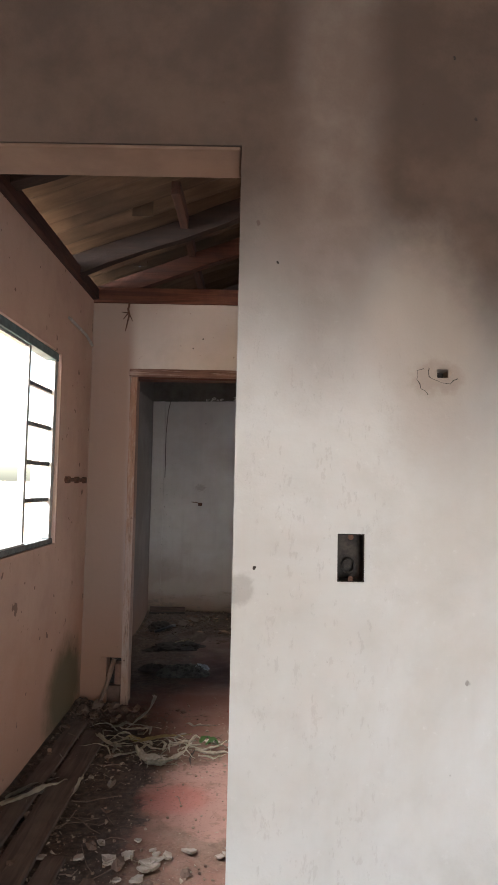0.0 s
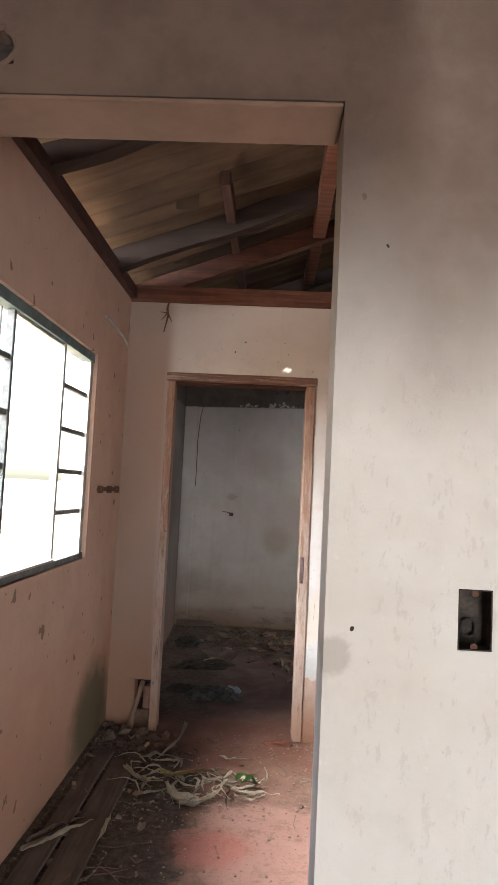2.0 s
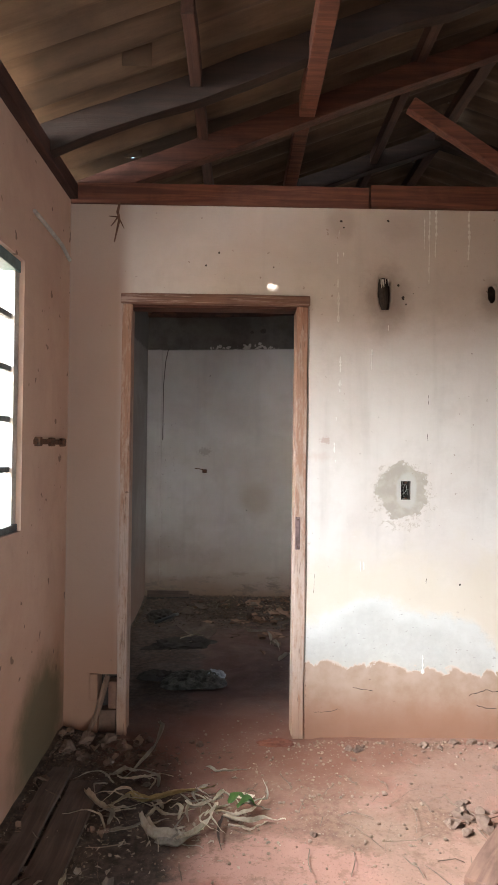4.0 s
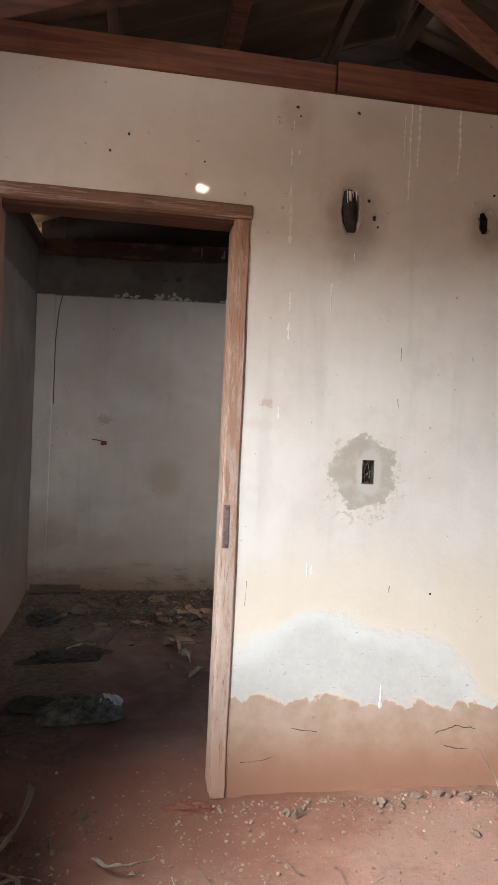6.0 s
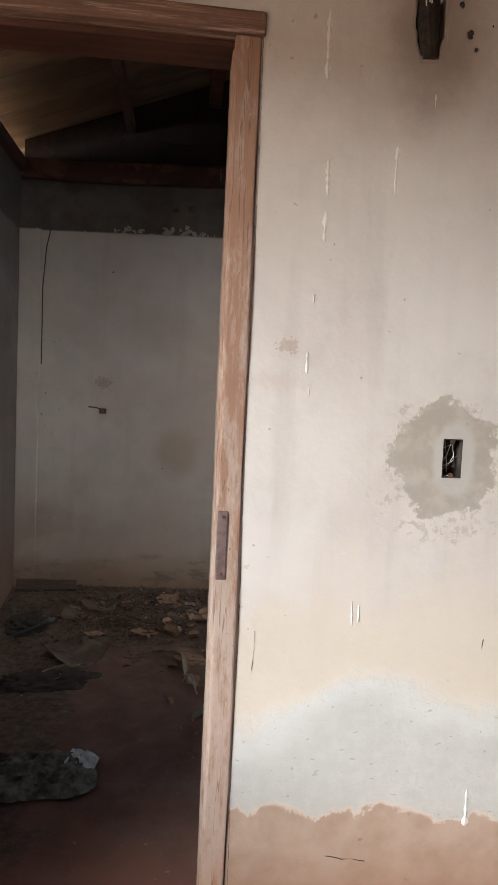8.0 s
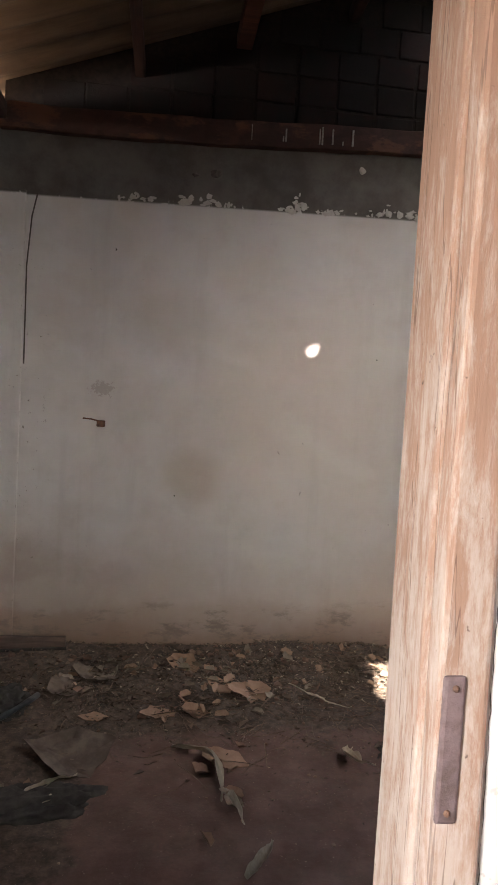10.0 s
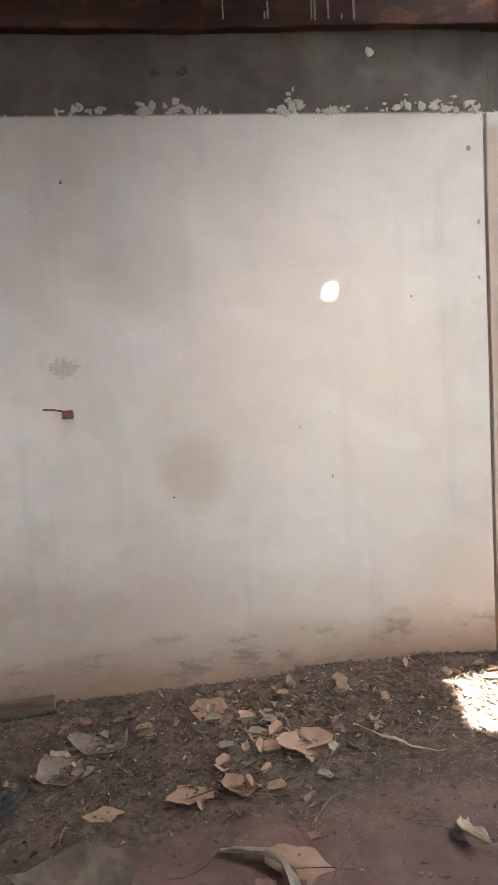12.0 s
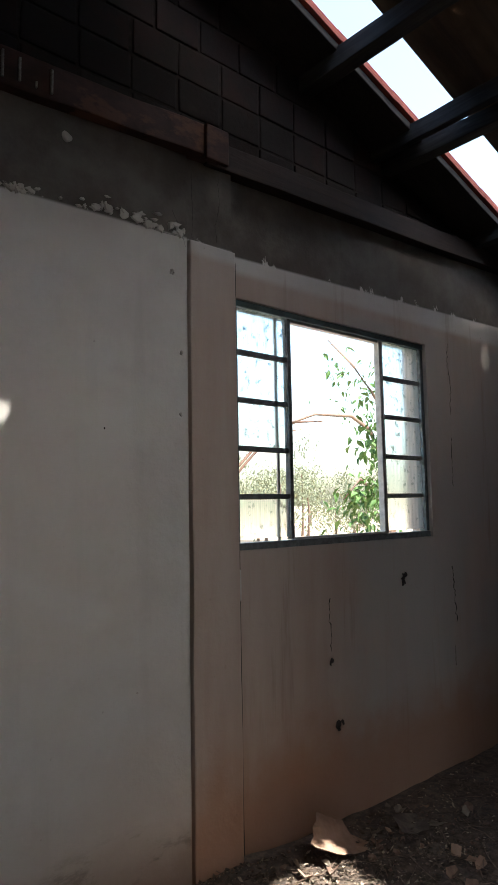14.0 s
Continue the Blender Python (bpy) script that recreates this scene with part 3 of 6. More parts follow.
def house():
    # side walls
    us = cuts(-2.15, 2.20, 3.83, Y1 + 0.065)
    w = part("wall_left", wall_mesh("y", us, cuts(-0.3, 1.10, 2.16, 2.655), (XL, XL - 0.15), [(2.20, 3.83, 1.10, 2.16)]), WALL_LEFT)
    tagged(w, "pinkish dusty plaster wall with a window opening", "wall", kind="structure")
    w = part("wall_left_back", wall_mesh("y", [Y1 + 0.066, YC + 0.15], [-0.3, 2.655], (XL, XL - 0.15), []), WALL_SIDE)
    tagged(w, "greyish white plaster side wall of the back room, shade painted in", "wall", kind="structure")
    w = part("wall_right", wall_mesh("y", [-2.15, YC + 0.15], [-0.3, 2.72], (XR, XR + 0.15), []), WALL_LEFT)
    tagged(w, "plain dusty plaster side wall", "wall", kind="structure")
    # end wall behind the first room, with its open doorway
    us = cuts(*frange(XL, XR, 12), 0.2, 1.3, RIDGE_X)
    w = part("wall_end", wall_mesh("x", us, cuts(-0.3, 0.0, 2.25, 2.7), (YEND, YEND - 0.15), [(0.2, 1.3, 0.0, 2.25)], lambda u: roof_z(u) - 0.05), WALL_LEFT)
    tagged(w, "plain plaster end wall with an open doorway", "wall", kind="structure")
    # first cross wall: doorway without a frame, an empty switch box
    us = cuts(XL, -0.83, -0.655, -0.585, 0.017, 0.238, 0.295, 0.447, 0.471, RIDGE_X, *frange(0.7, XR, 8))
    vs = cuts(-0.3, -0.06, 1.247, 1.348, 1.684, 1.703, 2.19, 2.245, 2.315, 2.75)
    holes = [(-0.83, 0.017, -0.06, 2.19), (0.238, 0.295, 1.247, 1.348), (0.447, 0.471, 1.684, 1.703), (-0.655, -0.585, 2.245, 2.315)]
    global WALL_0
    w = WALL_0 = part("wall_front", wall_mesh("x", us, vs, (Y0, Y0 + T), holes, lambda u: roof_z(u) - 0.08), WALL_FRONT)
    tagged(w, "whitewashed plaster wall, smoky brown with shade painted in towards the top", "wall", kind="structure")
    # second cross wall: the framed door, sockets and broken holes
    us = cuts(XL, -0.862, -0.768, 0.158, 0.500, 0.572, 0.630, 0.678, 1.055, 1.105, XR)
    vs = cuts(-0.3, -0.06, 0.31, 1.19, 1.283, 2.142, 2.178, 2.200, 2.272, 2.300, 2.64)
    holes = [(-0.768, 0.158, -0.06, 2.20), (0.630, 0.678, 1.19, 1.283), (0.500, 0.572, 2.142, 2.300), (1.055, 1.105, 2.178, 2.272), (-0.862, -0.768, -0.06, 0.31)]
    global WALL_1
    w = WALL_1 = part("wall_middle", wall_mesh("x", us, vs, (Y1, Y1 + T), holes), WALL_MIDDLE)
    tagged(w, "cream plaster wall, salt-stained and bare at the foot", "wall", kind="structure")
    # back wall, with the pilaster and the recessed window bay
    us = cuts(XL, 1.268)
    global BACK
    w = BACK = part("wall_back", wall_mesh("x", us, [-0.3, 2.655], (YC, YC + 0.16), [], lambda u: 2.655 + 0.035 * (u - XL)), WALL_BACK)
    tagged(w, "greyish white plaster wall with a raw cement band on top", "wall", kind="structure")
    us = cuts(1.499, 1.545, 2.875, XR)
    global BAY
    w = BAY = part("wall_back_bay", wall_mesh("x", us, cuts(-0.3, 1.185, 2.215, 2.72), (YC + 0.05, YC + 0.18), [(1.545, 2.875, 1.185, 2.215)], lambda u: 2.71 + 0.035 * (u - 1.36)), WALL_BACK)
    tagged(w, "reddish stained plaster wall bay round a steel window", "wall", kind="structure")
    w = part("pilaster", rough_box(1.276, 1.496, YC - 0.012, YC + 0.14, -0.2, 2.372, 8, 0.004, 4), WALL_BACK)
    tagged(w, "flat pinkish plaster pilaster beside the window", "pilaster", kind="structure")
    w = part("pilaster", rough_box(XL + 0.002, -0.896, YC - 0.028, YC - 0.001, -0.2, 2.34, 8, 0.004, 9), WALL_BACK)
    tagged(w, "narrow rough plaster strip in the corner of the back room", "pilaster", kind="structure")
    # dark strips in place of the shadow along the pilaster's right edge
    for z0, z1 in ((-0.05, 1.184), (2.217, 2.36)):
        part("shadow_strip", rough_box(1.537, 1.5475, YC + 0.0485, YC + 0.06, z0, z1, 9, 0.0012, 2, None, 0.001), DARK, BAY, "dark strip for the shadow beside the pilaster")
    bm = wall_mesh("x", [1.270, 1.4975], [2.376, 2.71], (YC + 0.012, YC + 0.15), [])
    tagged(part("wall_back_band", bm, WALL_BACK), "raw grey cement band above the pilaster", "wall", kind="structure")


house()


def heap(x, y):
    """Height of the dirt on the floor."""
    h = 0.012 * noise.noise(Vector((x * 2.3, y * 2.3, 0.0))) + 0.006 * noise.noise(Vector((x * 9, y * 9, 3.0)))
    if y > 4.7:
        h += 0.085 * math.exp(-max(0.0, YC - y) / 0.30) * (1.0 if x < 1.0 else max(0.0, 1.0 - (x - 1.0) / 0.9))
        h += 0.02 * max(0.0, noise.noise(Vector((x * 3, y * 3, 7.0)))) * min(1.0, max(0.0, (y - 5.6) / 0.6))
    elif y > 1.7:
        h += 0.05 * math.exp(-(x - XL) / 0.16) + 0.02 * math.exp(-abs(y - 4.4) / 0.12) * (1 if x > 0.2 or x < -0.7 else 0)
    return h


def floor():
    bm = bmesh.new()
    nx, ny = 96, 186
    rows = []
    for j in range(ny + 1):
        y = YEND - 0.1 + (YC + 0.08 - YEND + 0.1) * j / ny
        rows.append([bm.verts.new((x, y, heap(x, y))) for x in frange(XL - 0.05, XR + 0.05, nx)])
    for a, b in zip(rows, rows[1:]):
        for i in range(nx):
            bm.faces.new((a[i], a[i + 1], b[i + 1], b[i]))
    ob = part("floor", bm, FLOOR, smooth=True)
    tagged(ob, "red oxide cement floor under dirt and dust", "floor", kind="structure")
    bm = bmesh.new()
    n = 40
    ring = [[bm.verts.new((r * math.cos(k * math.tau / n) + 1, r * math.sin(k * math.tau / n) + 3, -0.12)) for k in range(n)] for r in (2, 9, 30, 120, 600)]
    bm.faces.new(ring[0])
    for a, b in zip(ring, ring[1:]):
        for k in range(n):
            bm.faces.new((a[k], b[k], b[(k + 1) % n], a[(k + 1) % n]))
    tagged(part("ground", bm, EARTH), "pale dry earth round the house", "ground", kind="structure")


floor()


# ---- roof ----
def up_sun(x, y, z):
    """The place on the roof where the sun's ray to a lit spot comes through."""
    p = Vector((x, y, z))
    for _ in range(30):
        p += SUN_FROM * ((roof_z(p.x) + 0.07 - p.z) / SUN_FROM.z)
    return p


SPOT, DOOR_SPOT = up_sun(0.582, YC, 1.632), up_sun(-0.03, Y1, 2.235)
LIT = [(0.88, 6.72), (1.82, 6.83), (1.84, 7.15), (0.93, 7.075)]  # the sunlit patch on the last room's floor
HOLES = [(-0.75, 4.70, 0.020, 0.009), (-0.612, 3.97, 0.034, 0.020), (0.291, 4.85, 0.020, 0.012)]
RAGGED = HOLES + [(SPOT.x, SPOT.y, 0.08, 0.08), (DOOR_SPOT.x, DOOR_SPOT.y, 0.10, 0.10)]


def down_sun(x, y, wall_y):
    """Where the sun's ray through a place on the roof meets a cross wall."""
    k = (wall_y - y) / -SUN_FROM.y
    return x - SUN_FROM.x * k, roof_z(x) + 0.07 - SUN_FROM.z * k


def in_hole(x, y):
    if any(((x - a) / r) ** 2 + ((y - b) / s) ** 2 < 1 for a, b, r, s in HOLES):
        return True
    if abs(y - SPOT.y) < 0.2 and abs(x - SPOT.x) < 0.2:
        u, w = down_sun(x, y, YC)
        return (u - 0.582) ** 2 + (w - 1.615) ** 2 < 0.041 ** 2
    if abs(y - DOOR_SPOT.y) < 0.2 and abs(x - DOOR_SPOT.x) < 0.2:
        u, w = down_sun(x, y, Y1)
        w -= 2.225
        return abs(w) < 0.007 and abs(u + 0.03) < 0.026 - 1.0 * w or 0 < w < 0.085 and abs(u + 0.038 + 0.62 * w) < 0.006
    return False


def in_gap(x, y):
    """The missing piece of sheet whose outline falls on the sunlit patch."""
    k = (roof_z(x) + 0.05) / SUN_FROM.z
    u, v = x - SUN_FROM.x * k, y - SUN_FROM.y * k
    rag = 0.012 * noise.noise(Vector((x * 23, y * 23, 1)))
    return all((b[0] - a[0]) * (v - a[1]) - (b[1] - a[1]) * (u - a[0]) > rag for a, b in zip(LIT, LIT[1:] + LIT[:1]))


def corrugated(name, x0, x1, y0, y1, lift, parent, steps, gapped=False, pitch=0.022):
    """One corrugated sheet: waves across y, running down the slope along x."""
    bm = bmesh.new()
    ny = max(8, round((y1 - y0) / pitch))
    xs, ys = frange(x0, x1, steps), frange(y0, y1, ny)
    layers = []
    for off in (0.0, 0.006):
        layers.append([[bm.verts.new((x, y, roof_z(x) + lift + off + 0.024 + 0.024 * math.sin(y * math.tau / 0.177))) for y in ys] for x in xs])
    for g in layers:
        for i in range(len(xs) - 1):
            for j in range(ny):
                cx, cy = (xs[i] + xs[i + 1]) / 2, (ys[j] + ys[j + 1]) / 2
                if in_hole(cx, cy) or gapped and in_gap(cx, cy):
                    continue
                bm.faces.new((g[i][j], g[i + 1][j], g[i + 1][j + 1], g[i][j + 1]))
    loose = [v for v in bm.verts if not v.link_faces]
    bmesh.ops.delete(bm, geom=loose, context="VERTS")
    return part(name, bm, SHEET, parent, smooth=True)


def roof():
    r = thing("roof", "low gable roof of weathered corrugated sheets on old timber", "roof", "structure")
    # missing stretch of sheet that lets the sun down to the floor of the last room
    edges = [-2.4, -1.34, -0.28, 0.78, 1.84, 2.62, 3.16, 3.60, 4.30, 5.36, 6.42, 7.60]
    for k, (a, b) in enumerate(zip(edges, edges[1:])):
        fine = a > 3.0 and b < 7.0
        hole = any(a - 0.05 < q[1] < b + 0.1 for q in RAGGED)
        corrugated("roof_sheet", -1.50, RIDGE_X + 0.02, a, b + 0.05, 0.045 + 0.036 * (k % 2), r, 330 if hole else 130 if fine else 40, fine, 0.008 if hole else 0.022)
    for k, (a, b) in enumerate(zip(edges[:-2], edges[1:-2] + [6.42])):
        corrugated("roof_sheet", RIDGE_X - 0.02, 4.2, a, b + 0.05, 0.05 + 0.012 * (k % 2), r, 150 if a > 3.0 else 60, a > 3.0)
    corrugated("roof_sheet", RIDGE_X - 0.02, 4.2, 6.44, 6.87, 0.064, r, 30)
    # unseen flaps outside the rust holes, added to keep sun spots off the wall
    for x, y, wide, deep in HOLES:
        part("sun_flap", rough_box(x - wide - 0.035, x + wide + 0.02, y - deep - 0.012, y - deep - 0.006, roof_z(x) + 0.05, roof_z(x) + 0.20, 4, 0.003, int(x * 50), None, 0.002), SHEET, r)
    # clay tiles beyond the open strip
    for i in range(8):
        x = RIDGE_X + 0.02 + 0.385 * i
        for j, y in enumerate((7.085, 7.27, 7.46)):
            bm = bmesh.new()
            for row in range(2):
                arc = [[], []]
                for s in range(9):
                    a = math.pi * s / 8
                    for q, rad in enumerate((0.082, 0.070)):
                        yy, zz = y + 0.085 - rad * math.cos(a) + row * 0.0, rad * 0.75 * math.sin(a)
                        arc[q].append([bm.verts.new((xx, yy, roof_z(xx) + 0.05 + zz + 0.012 * row - 0.02 * (xx > x + 0.2))) for xx in (x, x + 0.42)])
                for q in range(2):
                    for s in range(8):
                        bm.faces.new((arc[q][s][0], arc[q][s][1], arc[q][s + 1][1], arc[q][s + 1][0]))
                for s in (0, 8):
                    bm.faces.new((arc[0][s][0], arc[0][s][1], arc[1][s][1], arc[1][s][0]))
                for e in (0, 1):
                    for s in range(8):
                        bm.faces.new((arc[0][s][e], arc[0][s + 1][e], arc[1][s + 1][e], arc[1][s][e]))
            part("roof_tile", bm, TILE, r, "red clay barrel tile")
        for h in range(3):
            bm = box(x, x + 0.40, 7.066 + 0.003 * h, 7.100, -0.007, 0.006, 0.003, pose(0, 0, 0))
            for v in bm.verts:
                v.co.z += roof_z(v.co.x) + 0.040 + 0.017 * h - 0.012 * (v.co.x - x)
            part("tile_edge", bm, TILE, r, "red clay tile edge")
    # dark board added where the undersides of the tiles lie in shade
    m = pose(RIDGE_X, 7.0, roof_z(RIDGE_X), 0, math.degrees(math.atan(0.32)), 0)
    part("tile_shade_board", rough_box(0.0, 3.0, 0.085, 0.42, -0.012, 0.024, 12, 0.003, 3, m), SHADE_BOARD, r, "dark board added for the shade under the clay tiles")
    # plate along the left wall, rafters, purlins
    part("wall_plate", rough_box(XL - 0.09, XL + 0.035, -2.1, YC + 0.1, 2.66, 2.735, 14, 0.008, 2), BEAM_Y, r)
    part("wall_plate", rough_box(XR - 0.03, XR + 0.1, -2.1, YC + 0.1, 2.725, 2.78, 14, 0.008, 5), BEAM_Y, r)
    slope = math.degrees(math.atan(0.375))
    fall = math.degrees(math.atan(0.32))

    def rafter(y, wide, high, drop, material, seed, amount=0.015):
        n = 0.86 if amount > 0.025 else 2.35
        m = pose(XL - 0.05, y, roof_z(XL - 0.05) - drop, 0, -slope, 0)
        part("rafter", rough_box(0, n, -wide / 2, wide / 2, -high, 0, 10, amount, seed, m), material, r)
        m = pose(RIDGE_X, y, roof_z(RIDGE_X) - drop, 0, fall, 0)
        part("rafter", rough_box(0, 2.75, -wide / 2, wide / 2, -high, 0, 10, amount, seed + 5, m), material, r)

    rafter(2.93, 0.09, 0.10, 0.0, LOG, 1, 0.03)
    rafter(4.06, 0.07, 0.12, 0.0, LOG, 2, 0.02)
    rafter(0.2, 0.08, 0.10, 0.0, LOG, 3)
    rafter(-1.1, 0.08, 0.10, 0.0, LOG, 9)
    rafter(5.7, 0.08, 0.11, 0.0, LOG, 4)
    for x, wide, mat_, seed in ((-0.38, 0.05, BEAM_Y, 1), (0.135, 0.08, BEAM, 2), (0.70, 0.05, BEAM_Y, 3), (1.15, 0.07, BEAM_Y, 7)):
        part("purlin", rough_box(x - wide / 2, x + wide / 2, 3.55 if seed == 1 else 1.75, 4.47 if seed == 2 else 4.62, roof_z(x) - (0.16 if seed == 2 else 0.075), roof_z(x) - (0.05 if seed == 2 else 0.0), 9, 0.006, seed), mat_, r)
        part("purlin", rough_box(x - wide / 2, x + wide / 2, 4.625, 7.40, roof_z(x) - 0.075, roof_z(x) + 0.0, 9, 0.006, seed + 4), mat_, r)
        part("purlin", rough_box(x - wide / 2, x + wide / 2, -2.2, 1.45, roof_z(x) - 0.075, roof_z(x) + 0.0, 9, 0.006, seed + 8), mat_, r)
    for x, wide, tilt, seed in ((2.00, 0.085, 0.0, 1), (2.50, 0.04, 0.0, 2), (2.62, 0.075, 3.0, 3), (3.35, 0.07, 0.0, 4)):
        m = pose(x, 0, 0, 0, 0, tilt) if not tilt else Matrix.Translation((x, 7.0, 0)) @ pose(0, 0, 0, 0, 0, tilt) @ Matrix.Translation((0, -7.0, 0))
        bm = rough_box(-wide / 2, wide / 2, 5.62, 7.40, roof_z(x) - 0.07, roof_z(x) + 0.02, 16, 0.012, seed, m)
        part("purlin", bm, DARK_PURLIN, r, "dark purlin across the open strip")
    # truss standing on the middle wall
    part("tie_beam", rough_box(XL - 0.05, 0.455, Y1 - 0.012, Y1 + 0.10, 2.642, 2.745, 12, 0.004, 3), BEAM, r)
    part("tie_beam", rough_box(0.46, XR, Y1 - 0.016, Y1 + 0.10, 2.646, 2.757, 14, 0.004, 8), BEAM, r)
    m = pose(-1.0, Y1 + 0.03, 2.70, 0, -slope, 0)
    part("top_chord", rough_box(0, 2.30, -0.04, 0.04, -0.055, 0.052, 10, 0.006, 6, m), CHORD, r)
    m = pose(RIDGE_X + 0.12, Y1 + 0.03, 3.50, 0, fall, 0)
    part("top_chord", rough_box(0, 2.4, -0.04, 0.04, -0.055, 0.052, 10, 0.006, 7, m), CHORD, r)
    part("king_post", rough_box(1.243, 1.325, Y1 - 0.02, Y1 + 0.07, 2.755, 3.55, 5, 0.005, 4), BEAM, r)
    a, b = Vector((1.245, Y1 + 0.02, 2.80)), Vector((0.66, Y1 + 0.02, 3.175))
    m = Matrix.Translation(a) @ (b - a).to_track_quat("X", "Z").to_matrix().to_4x4()
    part("strut", rough_box(0, (b - a).length, -0.03, 0.03, -0.034, 0.034, 5, 0.005, 9, m), BEAM, r)
    # timber lying on the back wall
    m = pose(XL, YC - 0.01, 2.612, 0, -2.2, 0)
    part("tie_beam", rough_box(0, 2.45, -0.03, 0.10, 0, 0.125, 40, 0.016, 11, m), OLD_BEAM, r)
    m = pose(1.36, YC + 0.01, 2.70, 0, -2.0, 0)
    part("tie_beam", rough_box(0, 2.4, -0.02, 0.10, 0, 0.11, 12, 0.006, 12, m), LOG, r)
    part("gusset", rough_box(1.32, 1.43, YC - 0.066, YC - 0.045, 2.69, 2.83, 2, 0.003, 13), OLD_BEAM, r)
    rnd = random.Random(6)
    for k in range(8):
        x = rnd.choice((0.15, 0.4, 0.62)) + rnd.gauss(0, 0.07)
        z = 2.625 + 0.038 * (x - XL)
        part("dropping", rough_box(x - 0.0025, x + 0.0025 + 0.004 * rnd.random(), YC - 0.050, YC - 0.041, z + 0.01, z + 0.03 + 0.07 * rnd.random(), 5, 0.005, k, None, 0.0015), GREY_RUN, r, "white dropping")


roof()


def gable():
    """Brickwork between the back wall and the roof, its shade put into near-black colours."""
    us = cuts(*frange(XL, XR, 12), RIDGE_X)
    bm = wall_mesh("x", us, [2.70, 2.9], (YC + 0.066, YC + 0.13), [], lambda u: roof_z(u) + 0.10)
    wall = tagged(part("wall_gable", bm, SHADED_MORTAR), "brick gable above the back wall, its shade painted in", "wall", kind="structure")
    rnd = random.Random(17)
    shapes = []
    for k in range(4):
        ob = part("brick", rough_box(-0.101, 0.101, 0.0, 0.02, -0.069, 0.069, 4, 0.004, k + 2), SHADED_BRICK, wall)
        shapes.append(ob.data)
        bpy.data.objects.remove(ob)
    for row in range(7):
        z = 2.845 + 0.148 * row
        x = -0.965 + (0.105 if row > 1 and row % 2 else 0.0)
        while x < XR - 0.1:
            if z + 0.06 < min(roof_z(x - 0.1), roof_z(x + 0.1)) + 0.06:
                ob = new("brick", rnd.choice(shapes))
                ob.parent = wall
                ob.matrix_world = pose(x + rnd.uniform(-0.004, 0.004), YC + 0.060 + rnd.uniform(-0.003, 0.003), z, 0, rnd.uniform(-0.8, 0.8), 0)
            x += 0.2135


SHADED_BRICK = make_brick()
SHADED_MORTAR = make_plain("shaded_mortar", (0.026, 0.017, 0.014), (0.010, 0.007, 0.006), 30.0, 0.95)
gable()


# ---- door frame ----
def door_frame():
    d = thing("door_1", "worn bare wooden door frame with peeling paint and no leaf", "door frame", "structure")
    y0, ym, y1 = Y1 - 0.007, Y1 + 0.030, Y1 + T + 0.012
    part("jamb", rough_box(0.101, 0.1575, y0, ym, 0.0, 2.146, 26, 0.0035, 1), JAMB, d)
    part("jamb", rough_box(-0.7675, -0.720, y0, ym, 0.0, 2.146, 26, 0.0035, 2), JAMB, d)
    part("door_stop", rough_box(0.097, 0.1570, ym + 0.002, y1, 0.0, 2.135, 20, 0.002, 3), JAMB, d)
    part("door_stop", rough_box(-0.7670, -0.728, ym + 0.002, y1, 0.0, 2.135, 20, 0.002, 4), JAMB, d)
    part("head", rough_box(-0.775, 0.166, y0 - 0.003, ym, 2.148, 2.199, 14, 0.003, 5), HEAD, d)
    part("head_stop", rough_box(-0.7665, 0.1565, ym + 0.002, y1, 2.137, 2.198, 14, 0.002, 6), CHORD, d, "dark reddish inner head")
    bm = box(0.104, 0.129, y0 - 0.0035, y0 + 0.004, 0.937, 1.098, 0.004)
    plate = part("strike_plate", bm, make_plain("purple_brown_iron", (0.17, 0.115, 0.115), (0.10, 0.065, 0.06), 50, 0.7), d, "dark iron strike plate")
    for z in (0.95, 1.085):
        bm = bmesh.new()
        bmesh.ops.create_uvsphere(bm, u_segments=8, v_segments=5, radius=0.004, matrix=pose(0.117, y0 - 0.0035, z))
        part("screw", bm, RUST, plate)


door_frame()


# ---- lintel of the open doorway ----
bm = rough_box(-0.828, 0.015, Y0 - 0.003, Y0 + T + 0.003, 2.178, 2.187, 10, 0.002, 4)
tagged(part("trim_lintel", bm, LINTEL), "bare orange-brown cement lintel over the doorway", "lintel", kind="structure")


